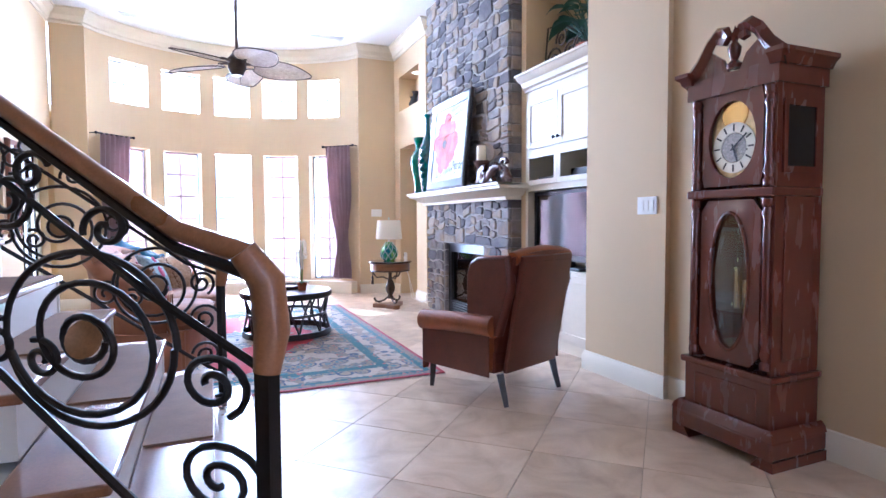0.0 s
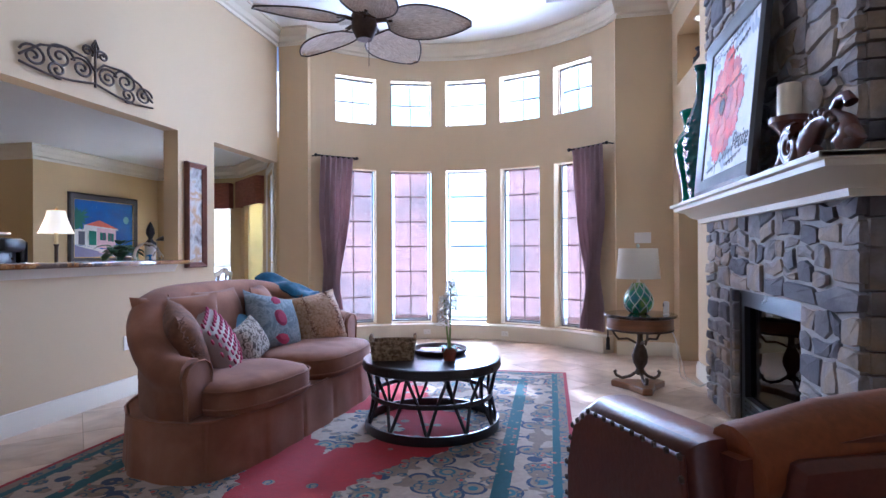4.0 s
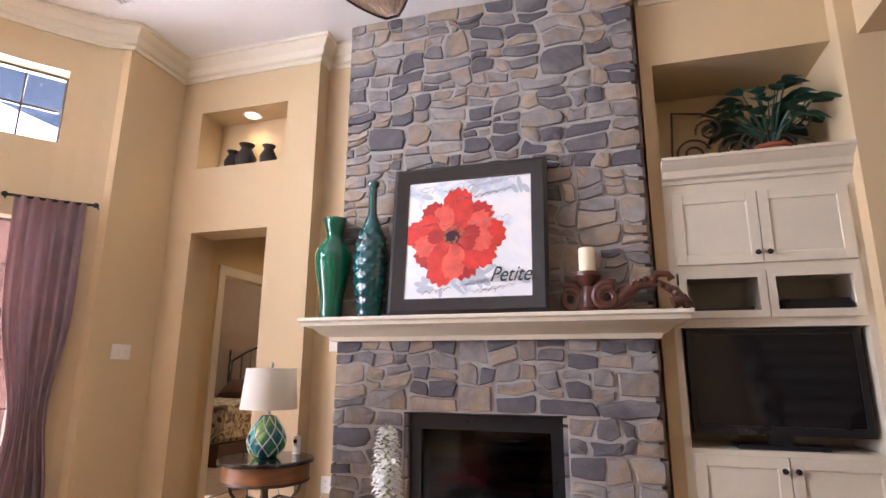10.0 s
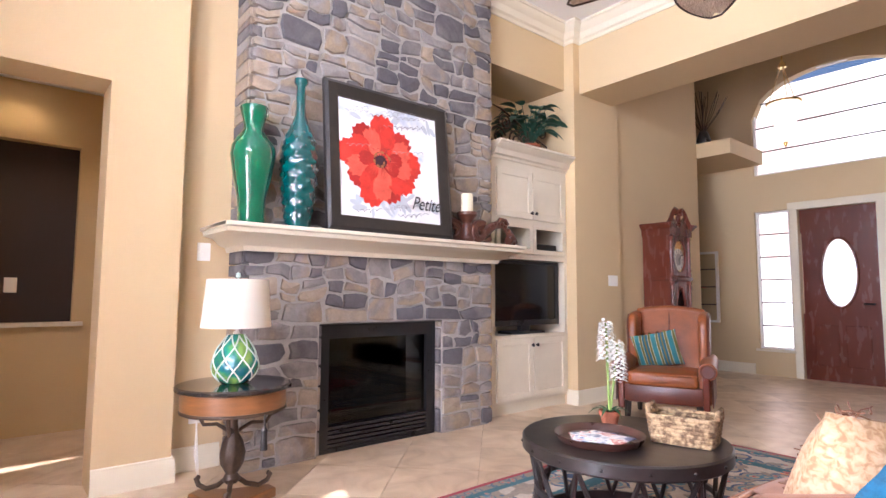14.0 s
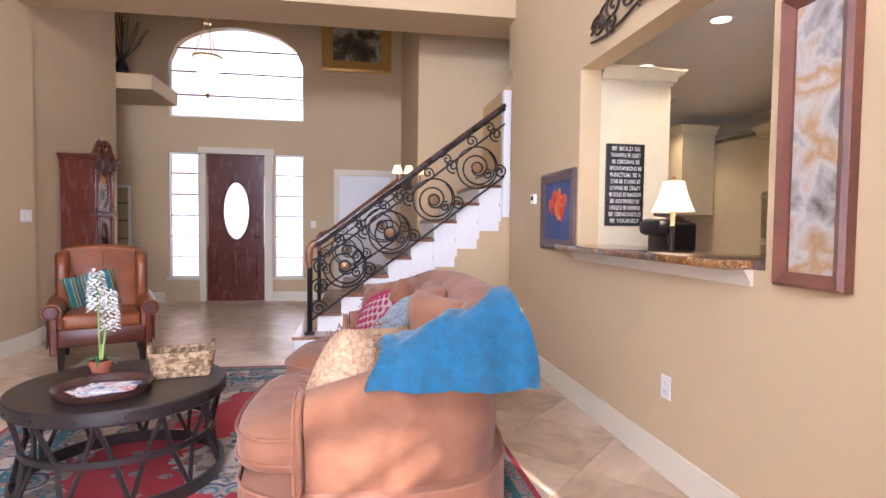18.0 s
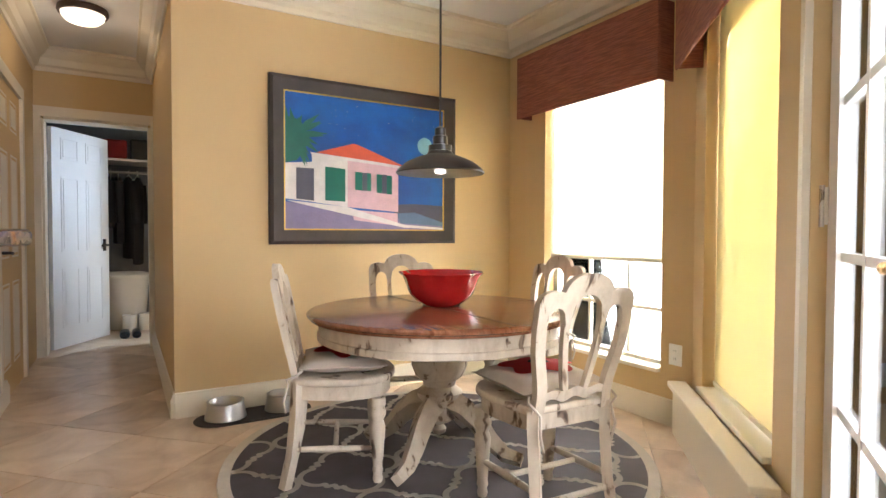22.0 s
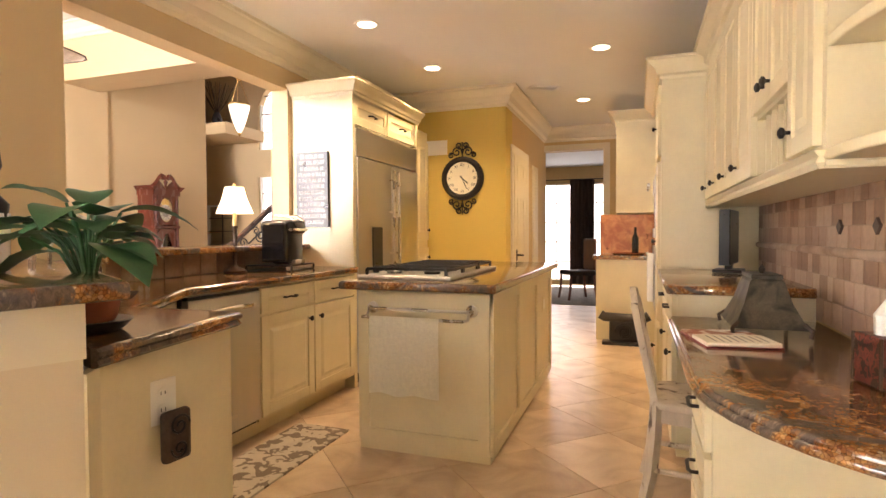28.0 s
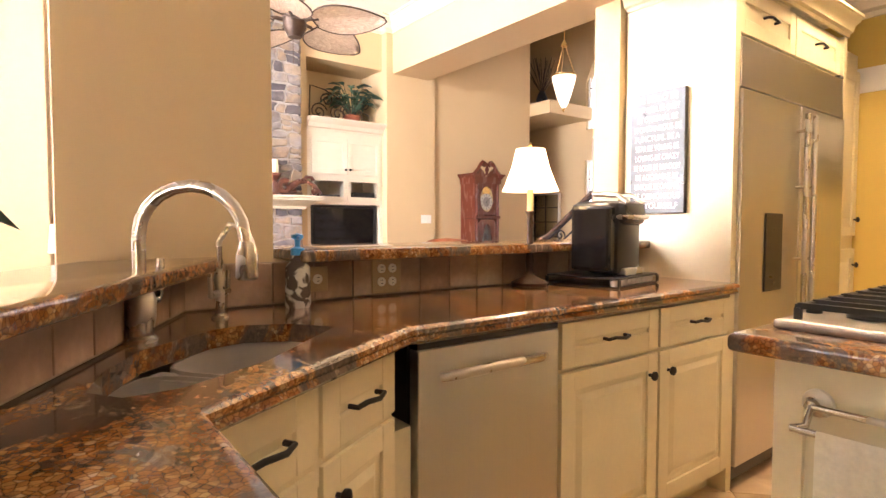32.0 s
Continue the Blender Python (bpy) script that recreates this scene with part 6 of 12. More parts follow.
LAMPSHADE = bpy.data.materials.new("linen_shade")
LAMPSHADE.use_nodes = True
_n, _l = LAMPSHADE.node_tree.nodes, LAMPSHADE.node_tree.links
_n.remove(_n["Principled BSDF"])
_a, _b, _m = _n.new("ShaderNodeBsdfDiffuse"), _n.new("ShaderNodeBsdfTranslucent"), _n.new("ShaderNodeMixShader")
_a.inputs[0].default_value, _b.inputs[0].default_value, _m.inputs[0].default_value = (0.80, 0.77, 0.69, 1), (0.85, 0.78, 0.64, 1), 0.45
_l.new(_a.outputs[0], _m.inputs[1])
_l.new(_b.outputs[0], _m.inputs[2])
_l.new(_m.outputs[0], _n["Material Output"].inputs[0])
lamp = thing("table_lamp", "green glazed leaf-pattern table lamp with a white drum shade", "lamp", pose(2.02, 6.855, 0.6285))
LAMPGREEN = rich(material("lamp_glaze", (0.1, 0.3, 0.15), 0.12, grain=0.1, bump=0.0, coat=0.7), [(0.38, (0.01, 0.14, 0.17)), (0.5, (0.03, 0.24, 0.12)), (0.62, (0.20, 0.38, 0.08))], 9, 2, 0.3)


def net(a, z):
    q = z / 0.25
    return 0.05 * (abs(math.sin(a * 5 + q * 7)) + abs(math.sin(a * 5 - q * 7))) - 0.06


part("body", lathe(bmesh.new(), [(0.06, 0.0), (0.075, 0.012)] + [(0.075 + 0.052 * math.sin(math.pi * min(1, (k / 16) ** 0.8)) - 0.035 * (k / 16), 0.012 + 0.24 * k / 16) for k in range(1, 17)] + [(0.0, 0.256)], 80, None, net), LAMPGREEN, lamp, smooth=60)
RIDGE = material("lamp_ridge", (0.55, 0.66, 0.58), 0.2, grain=0.1, bump=0.0)
for k in range(8):
    for sg in (1, -1):
        pts = []
        for i in range(15):
            q = i / 14
            z = 0.015 + 0.235 * q
            r = 0.077 + 0.052 * math.sin(math.pi * q ** 0.8) - 0.035 * q
            a = 2 * math.pi * k / 8 + sg * q * 1.57
            pts.append((r * 1.02 * math.cos(a), r * 1.02 * math.sin(a), z))
        part("leaf_ridge", tube(bmesh.new(), pts, 0.004, 5), RIDGE, lamp, smooth=60)
part("neck", lathe(bmesh.new(), [(0.02, 0.25), (0.012, 0.27), (0.012, 0.36), (0.0, 0.36)], 14), NICKEL, lamp)
part("shade", lathe(bmesh.new(), [(0.175, 0.29), (0.155, 0.54), (0.151, 0.54), (0.171, 0.29), (0.175, 0.29)], 48), LAMPSHADE, lamp, "white linen drum shade", smooth=40)
part("finial", lathe(bmesh.new(), [(0.004, 0.53), (0.004, 0.545), (0.014, 0.555), (0.010, 0.575), (0.0, 0.58)], 12), RIDGE, lamp, smooth=40)
part("shade_ring", tube(bmesh.new(), [(-0.15, 0, 0.532), (0.15, 0, 0.532)], 0.003, 5), NICKEL, lamp)
cam_box = thing("security_camera", "small white smart camera beside the lamp", "camera", pose(2.22, 6.76, 0.6285))
part("body", bx(-0.02, 0.02, -0.02, 0.02, 0.012, 0.11, bevel=0.008), PLASTIC, cam_box)
part("base", lathe(bmesh.new(), [(0.025, 0), (0.025, 0.008), (0.008, 0.012), (0.0, 0.012)], 14), PLASTIC, cam_box)
part("lens", lathe(bmesh.new(), [(0.014, 0), (0.014, 0.004), (0, 0.005)], 12, pose(-0.02, 0, 0.08, 0, -90)), BLACK, cam_box)
for k in range(2):
    solid("power_cable", tube(bmesh.new(), [(2.25, 6.92 + 0.03 * k, 0.60), (2.33, 6.95, 0.4), (2.36 + 0.04 * k, 6.92, 0.1), (2.5, 6.88, 0.03 + 0.01 * k), (2.66, 6.86, 0.12), (2.735, 6.83, 0.30)], 0.004, 6), PLASTIC, "white power cord from the lamp to the outlet", "cable", smooth=60)

# ---- curtains ----
CURTAIN = material("plum_satin", (0.40, 0.28, 0.29), 0.42, grain=0.14, scale=5, bump=0.1, sheen=0.3)


def curtain(sign, label):
    a_mid = 43.5 * sign
    c = thing("curtain", label, "curtain")
    b, rows, n, zs = bmesh.new(), [], 44, 16
    for i in range(zs + 1):
        v = i / zs
        z = 2.36 - v * 2.12
        pinch = 1 - 0.42 * math.exp(-((v - 0.72) / 0.22) ** 2) - 0.12 * v
        shift = -3.0 * math.exp(-((v - 0.8) / 0.3) ** 2) * sign
        row = []
        for j in range(n + 1):
            u = -1 + 2 * j / n
            a = radians(a_mid - shift * 0.2 + u * 5.6 * pinch + 1.6 * sign * v)
            r = BR - 0.12 + 0.032 * math.sin(u * 19 + 0.6 * math.sin(v * 5)) * (0.7 + 0.5 * v) + 0.02 * math.sin(v * 14 + u * 3) * v
            row.append(b.verts.new((BX + r * math.sin(a), BY + r * math.cos(a), z)))
        rows.append(row)
    for p, q in zip(rows, rows[1:]):
        for j in range(n):
            b.faces.new((p[j], p[j + 1], q[j + 1], q[j]))
    bmesh.ops.solidify(b, geom=b.faces[:], thickness=0.004)
    part("panel", b, CURTAIN, c, smooth=70)
    pts = [(BX + (BR - 0.11) * math.sin(radians(a_mid + d)), BY + (BR - 0.11) * math.cos(radians(a_mid + d)), 2.36) for d in (-7, -3.5, 0, 3.5, 7)]
    part("rod", tube(bmesh.new(), pts, 0.011, 8), IRON, c, "dark iron rod", smooth=50)
    for p in (pts[0], pts[-1]):
        part("finial", lathe(bmesh.new(), [(0.0, -0.022), (0.016, -0.014), (0.022, 0), (0.016, 0.014), (0.0, 0.022)], 12, pose(*p)), IRON, c, smooth=60)
        d = Vector((p[0] - BX, p[1] - BY, 0)).normalized()
        part("bracket", tube(bmesh.new(), [Vector(p), Vector(p) + d * 0.115], 0.007, 6), IRON, c)
    return c


curtain(-1, "plum satin curtain gathered to the floor ledge")
curtain(1, "plum satin curtain gathered and swept aside at the window")

# ---- ceiling fan ----
PALM = rich(material("palm_blade", (0.5, 0.4, 0.3), 0.7, grain=0.1, bump=0.3), [(0.4, (0.50, 0.39, 0.28)), (0.6, (0.76, 0.66, 0.54))], 30, 2, 0, (1, 12, 1))
fan = thing("ceiling_fan", "palm-leaf ceiling fan with five wide woven blades", "fan", pose(0.10, 5.53, 0, 0, 0, 5))
part("downrod", tube(bmesh.new(), [(0, 0, 2.75), (0, 0, HI - 0.06)], 0.014, 10), BRONZE, fan)
part("canopy", lathe(bmesh.new(), [(0.07, HI), (0.07, HI - 0.02), (0.03, HI - 0.08), (0.0, HI - 0.08)], 24), BRONZE, fan, smooth=40)
part("motor", lathe(bmesh.new(), [(0.0, 2.56), (0.05, 2.56), (0.07, 2.60), (0.085, 2.63), (0.085, 2.72), (0.05, 2.76), (0.015, 2.78), (0.0, 2.78)], 28), BRONZE, fan, smooth=40)
part("pull_chain", tube(bmesh.new(), [(0.03, 0, 2.56), (0.03, 0, 2.38)], 0.0025, 5), BRONZE, fan)
for k in range(5):
    a = 2 * math.pi * k / 5
    m = Matrix.Rotation(a, 4, "Z") @ Matrix.Translation((0.07, 0, 2.68)) @ Matrix.Rotation(radians(-13), 4, "X")
    part("blade_iron", tube(bmesh.new(), [(0, 0, 0), (0.06, 0, 0.005), (0.12, 0, 0.0)], 0.014, 6), BRONZE, fan, m=m)
    b, left, right, N = bmesh.new(), [], [], 18
    rows = []
    for i in range(N + 1):
        t = i / N
        w = 0.185 * math.sin(math.pi * (0.04 + 0.93 * t) ** 0.75) ** 0.72
        rows.append([b.verts.new((0.09 + 0.55 * t, w * s, -0.012 * abs(s) * 2 + 0.004 * math.sin(s * 34) - 0.03 * t * t)) for s in [q / 10 for q in range(-10, 11)]])
    for p, q in zip(rows, rows[1:]):
        for j in range(20):
            b.faces.new((p[j], p[j + 1], q[j + 1], q[j]))
    rim = [v.co.copy() for v in [r[0] for r in rows]] + [v.co.copy() for v in [r[-1] for r in rows[::-1]]]
    bmesh.ops.solidify(b, geom=b.faces[:], thickness=0.006)
    bl = part("blade", b, PALM, fan, "woven tan palm-leaf blade", smooth=70, m=m)
    part("rim", tube(bmesh.new(), rim, 0.006, 6, closed=True), BRONZE, bl, "dark stitched rim", smooth=60)

# ---- rug ----
def persian():
    m = material("persian_wool", (0.3, 0.1, 0.1), 0.95, grain=0.16, scale=30, bump=0.6, fine=320, sheen=0.05)
    n, l = m.node_tree.nodes, m.node_tree.links
    tex, sep = n.new("ShaderNodeTexCoord"), n.new("ShaderNodeSeparateXYZ")
    l.new(tex.outputs["Object"], sep.inputs[0])

    def op(kind, a, b=None, c=None):
        q = n.new("ShaderNodeMath")
        q.operation = kind
        for i, v in enumerate((a, b, c)):
            if v is None:
                continue
            if hasattr(v, "links"):
                l.new(v, q.inputs[i])
            else:
                q.inputs[i].default_value = v
        return q.outputs[0]
    ax, ay = op("ABSOLUTE", sep.outputs[0]), op("ABSOLUTE", sep.outputs[1])
    edge = op("MINIMUM", op("SUBTRACT", 1.40, ax), op("SUBTRACT", 1.86, ay))      # distance from the rug's edge
    noi = n.new("ShaderNodeTexNoise")
    noi.inputs["Scale"].default_value, noi.inputs["Detail"].default_value = 7.0, 2.0
    comb = n.new("ShaderNodeCombineXYZ")
    l.new(ax, comb.inputs[0])
    l.new(ay, comb.inputs[1])
    l.new(comb.outputs[0], noi.inputs["Vector"])
    vor = n.new("ShaderNodeTexVoronoi")
    vor.inputs["Scale"].default_value = 6.5
    l.new(comb.outputs[0], vor.inputs["Vector"])
    vor2 = n.new("ShaderNodeTexVoronoi")
    vor2.inputs["Scale"].default_value = 17.0
    l.new(comb.outputs[0], vor2.inputs["Vector"])

    def mixc(fac, a, b):
        q = n.new("ShaderNodeMix")
        q.data_type = "RGBA"
        l.new(fac, q.inputs[0])
        for i, v in ((6, a), (7, b)):
            if hasattr(v, "links"):
                l.new(v, q.inputs[i])
            else:
                q.inputs[i].default_value = (*v, 1)
        return q.outputs[2]
    flower = n.new("ShaderNodeValToRGB")
    flower.color_ramp.interpolation = "CONSTANT"
    els = flower.color_ramp.elements
    while len(els) < 6:
        els.new(0.5)
    for i, (p, c) in enumerate(((0.0, (0.30, 0.02, 0.03)), (0.10, (0.310, 0.244, 0.174)), (0.20, (0.05, 0.16, 0.20)), (0.30, (0.279, 0.220, 0.162)), (0.42, (0.03, 0.06, 0.12)), (0.52, (0.42, 0.34, 0.26)))):
        els[i].position, els[i].color = p, (*c, 1)
    l.new(vor.outputs["Distance"], flower.inputs[0])
    bits = n.new("ShaderNodeValToRGB")
    bits.color_ramp.interpolation = "CONSTANT"
    els = bits.color_ramp.elements
    while len(els) < 4:
        els.new(0.5)
    for i, (p, c) in enumerate(((0.0, (0.40, 0.05, 0.05)), (0.18, (0.260, 0.209, 0.157)), (0.34, (0.04, 0.10, 0.15)), (0.46, (0.223, 0.174, 0.128)))):
        els[i].position, els[i].color = p, (*c, 1)
    l.new(vor2.outputs["Distance"], bits.inputs[0])
    field = mixc(op("GREATER_THAN", noi.outputs[0], 0.53), flower.outputs[0], bits.outputs[0])
    # red medallion ground, ivory spandrels with flowers
    d = op("ADD", op("DIVIDE", ax, 0.85), op("DIVIDE", ay, 1.35))
    wav = op("MULTIPLY_ADD", noi.outputs[0], 0.5, op("SUBTRACT", d, 0.25))
    red = mixc(op("GREATER_THAN", vor.outputs["Distance"], 0.20), bits.outputs[0], (0.33, 0.012, 0.02))
    centre = mixc(op("LESS_THAN", wav, 1.0), field, red)
    centre = mixc(op("LESS_THAN", wav, 0.36), centre, field)
    teal = mixc(op("GREATER_THAN", vor2.outputs["Distance"], 0.26), bits.outputs[0], (0.02, 0.10, 0.12))
    out = mixc(op("LESS_THAN", edge, 0.42), centre, teal)
    out = mixc(op("LESS_THAN", edge, 0.335), out, field)
    out = mixc(op("LESS_THAN", edge, 0.13), out, teal)
    out = mixc(op("LESS_THAN", edge, 0.085), out, bits.outputs[0])
    out = mixc(op("LESS_THAN", edge, 0.028), out, (0.30, 0.015, 0.03))
    sc = m.node_tree.nodes["Principled BSDF"].inputs["Base Color"].links[0].from_node
    l.new(out, sc.inputs[0])
    return m


rb = bmesh.new()
nx, ny = 30, 40
vs = [[rb.verts.new((-1.40 + 2.8 * i / nx, -1.86 + 3.72 * j / ny, 0.010 + 0.0012 * math.sin(i * 0.9) * math.sin(j * 0.7))) for j in range(ny + 1)] for i in range(nx + 1)]
for i in range(nx):
    for j in range(ny):
        rb.faces.new((vs[i][j], vs[i + 1][j], vs[i + 1][j + 1], vs[i][j + 1]))
geo = bmesh.ops.extrude_face_region(rb, geom=rb.faces[:])
for v in geo["geom"]:
    if isinstance(v, bmesh.types.BMVert):
        v.co.z = 0.001
rug = thing("persian_rug", "red, teal and ivory Persian medallion rug", "rug", pose(0.04, 5.47, 0.0))
part("rug_field", rb, persian(), rug)
fb = bmesh.new()
for k in range(180):
    x = -1.39 + 2.78 * k / 179
    for sg in (-1, 1):
        tube(fb, [(x, sg * 1.858, 0.006), (x + rnd.uniform(-0.008, 0.008), sg * 1.90, 0.003)], 0.003, 3)
part("fringe", fb, material("rug_fringe", (0.5, 0.44, 0.36), 0.9), rug, "ivory fringe")


# ---- foyer: clock, stairs, front door ----
clock = thing("grandfather_clock", "tall mahogany grandfather clock with scrolled pediment and brass dial", "clock", Matrix.Translation((2.515, 2.07, 0)) @ EAST @ Matrix.Diagonal((0.94, 0.88, 0.985, 1)))
# own x: width 0..0.60, own -y: depth to the front, z up
part("plinth", bx(0.0, 0.62, -0.44, 0, 0.05, 0.14, bevel=0.012), MAHOGANY, clock)
for x0, x1 in ((0.0, 0.12), (0.50, 0.62)):
    part("foot", prism(bmesh.new(), [(x0, 0), (x1, 0), (x1 - (0.0 if x1 > 0.6 else 0.04), 0.05), (x0 + (0.04 if x1 > 0.6 else 0.0), 0.05)], 0, 0.43, Matrix.Rotation(radians(90), 4, "X")), MAHOGANY, clock)
part("plinth_moulding", sweep_profile(bmesh.new(), [(0.03, 0, 0.14), (0.03, -0.41, 0.14), (0.59, -0.41, 0.14), (0.59, 0, 0.14)], [(0.0, 0), (-0.03, 0), (-0.02, 0.03), (0.0, 0.05)]), MAHOGANY, clock, smooth=40)
part("lower_box", bx(0.05, 0.57, -0.39, 0, 0.14, 0.40, bevel=0.006), MAHOGANY, clock)
part("lower_panel", bx(0.12, 0.50, -0.396, -0.38, 0.19, 0.36, bevel=0.006), MAHOGANY, clock, "flame-grain panel")
part("waist_moulding", bx(0.03, 0.59, -0.41, 0, 0.40, 0.435, bevel=0.01), MAHOGANY, clock)
for nm, q in (("side_board", (0.06, 0.08, -0.37, 0, 0.435, 1.80)), ("side_board", (0.54, 0.56, -0.37, 0, 0.435, 1.80)), ("back_board", (0.08, 0.54, -0.02, 0, 0.435, 1.80)), ("top_board", (0.08, 0.54, -0.36, -0.02, 1.775, 1.80))):
    part(nm, bx(*q), MAHOGANY, clock)
for s, q in (("side_glass", (0.562, 0.566, -0.30, -0.08, 1.42, 1.70)),):
    part(s, bx(*q), GLASS_DARK, clock, "dark side window")
for q in ((0.558, 0.572, -0.33, -0.30, 1.39, 1.73), (0.558, 0.572, -0.08, -0.05, 1.39, 1.73), (0.558, 0.572, -0.30, -0.08, 1.39, 1.42), (0.558, 0.572, -0.30, -0.08, 1.70, 1.73)):
    part("side_frame", bx(*q), MAHOGANY, clock)
part("side_panel", bx(0.558, 0.568, -0.30, -0.07, 0.5, 1.28, bevel=0.004), MAHOGANY, clock)


def oval_board(x0, x1, z0, z1, cx, cz, rx, rz, y, t, n=40):
    """A board with an oval opening, its face along -y."""
    bm, out, inn = bmesh.new(), [], []
    for i in range(n):
        a = 2 * math.pi * i / n
        c_, s_ = math.cos(a), math.sin(a)
        k = min((x1 - cx) / max(1e-6, abs(c_)), (z1 - cz) / max(1e-6, abs(s_)))
        out.append((cx + c_ * k, cz + s_ * k))
        inn.append((cx + rx * c_, cz + rz * s_))
    f = [[bm.verts.new((p[0], yy, p[1])) for p in ring] for ring in (out, inn) for yy in (y, y + t)]
    for i in range(n):
        j = (i + 1) % n
        bm.faces.new((f[0][i], f[0][j], f[2][j], f[2][i]))
        bm.faces.new((f[1][j], f[1][i], f[3][i], f[3][j]))
        bm.faces.new((f[2][i], f[2][j], f[3][j], f[3][i]))
        bm.faces.new((f[0][j], f[0][i], f[1][i], f[1][j]))
    return bm


part("waist_door", oval_board(0.13, 0.49, 0.455, 1.27, 0.31, 0.86, 0.115, 0.345, -0.372, 0.022), MAHOGANY, clock, "door with an oval glass")
part("oval_rim", tube(bmesh.new(), [(0.31 + 0.117 * math.cos(a), -0.372, 0.86 + 0.347 * math.sin(a)) for a in [2 * math.pi * i / 40 for i in range(40)]], 0.009, 8, closed=True), MAHOGANY, clock, smooth=60)
cg = part("oval_glass", bx(0.19, 0.43, -0.36, -0.357, 0.5, 1.22), clear_glass("clock_glass", (0.92, 0.94, 0.95)), clock)
cg.visible_shadow = False
part("hood_frame", oval_board(0.13, 0.49, 1.34, 1.80, 0.31, 1.57, 0.14, 0.19, -0.372, 0.022), MAHOGANY, clock, "hood door round the dial")
part("hood_moulding", bx(0.05, 0.57, -0.40, 0, 1.28, 1.325, bevel=0.01), MAHOGANY, clock)
part("dial_plate", bx(0.17, 0.45, -0.345, -0.335, 1.38, 1.76), material("dial_gold", (0.55, 0.42, 0.22), 0.35, 0.6, grain=0.3, scale=30), clock, "engraved gold dial plate")
part("dial_face", lathe(bmesh.new(), [(0.0, 0.006), (0.072, 0.006), (0.074, 0.0)], 40, pose(0.31, -0.345, 1.53, 90)), material("dial_engraved", (0.30, 0.28, 0.26), 0.4, 0.4, grain=0.5, scale=60), clock)
part("chapter_ring", lathe(bmesh.new(), [(0.075, 0.0), (0.075, 0.008), (0.125, 0.008), (0.125, 0.0), (0.075, 0.0)], 48, pose(0.31, -0.345, 1.53, 90)), material("silvered_ring", (0.62, 0.60, 0.54), 0.3, 0.7), clock, "silvered chapter ring")
for k in range(12):
    a = 2 * math.pi * k / 12
    part("hour_mark", bx(-0.004, 0.004, -0.001, 0.001, 0.084, 0.118), INK, clock, m=pose(0.31, -0.3545, 1.53, 0, math.degrees(a), 0))
part("moon_arch", lathe(bmesh.new(), [(0.0, 0.004), (0.075, 0.004), (0.08, 0.0)], 30, pose(0.31, -0.345, 1.70, 90)), BRASS, clock)
for a, l in ((50, 0.10), (160, 0.075)):
    part("hand", bx(-0.004, 0.004, -0.001, 0.001, -0.02, l), INK, clock, m=pose(0.31, -0.357, 1.53, 0, a, 0))
for k, x in enumerate((0.25, 0.31, 0.37)):
    part("chain", tube(bmesh.new(), [(x, -0.22, 1.35), (x, -0.22, 0.95 - 0.06 * k)], 0.003, 6), BRASS, clock)
    part("weight", lathe(bmesh.new(), [(0.0, 0.93 - 0.06 * k), (0.026, 0.92 - 0.06 * k), (0.026, 0.71 - 0.06 * k), (0.0, 0.70 - 0.06 * k)], 18, pose(x, -0.22, 0)), BRASS, clock, "brass weight", smooth=40)
part("pendulum_rod", tube(bmesh.new(), [(0.31, -0.15, 1.3), (0.31, -0.15, 0.66)], 0.006, 6), BRASS, clock)
part("pendulum_bob", lathe(bmesh.new(), [(0.0, -0.01), (0.07, -0.006), (0.075, 0), (0.07, 0.006), (0.0, 0.012)], 28, pose(0.31, -0.15, 0.64, 90)), BRASS, clock, "brass lyre pendulum", smooth=40)
for x in (0.095, 0.525):
    for z0, z1 in ((0.46, 1.27), (1.33, 1.79)):
        prof = [(0.026, z0), (0.026, z0 + 0.03), (0.016, z0 + 0.04), (0.027, z0 + 0.07), (0.017, z0 + 0.11), (0.021, z0 + 0.14), (0.019, z1 - 0.14), (0.016, z1 - 0.11), (0.027, z1 - 0.07), (0.016, z1 - 0.04), (0.026, z1 - 0.03), (0.026, z1)]
        part("column", lathe(bmesh.new(), prof, 20, pose(x, -0.375, 0), lambda a, z: 0.03 * math.sin(a * 10)), MAHOGANY, clock, "turned corner column", smooth=50)
part("frieze", bx(0.04, 0.58, -0.395, 0, 1.80, 1.90), MAHOGANY, clock)
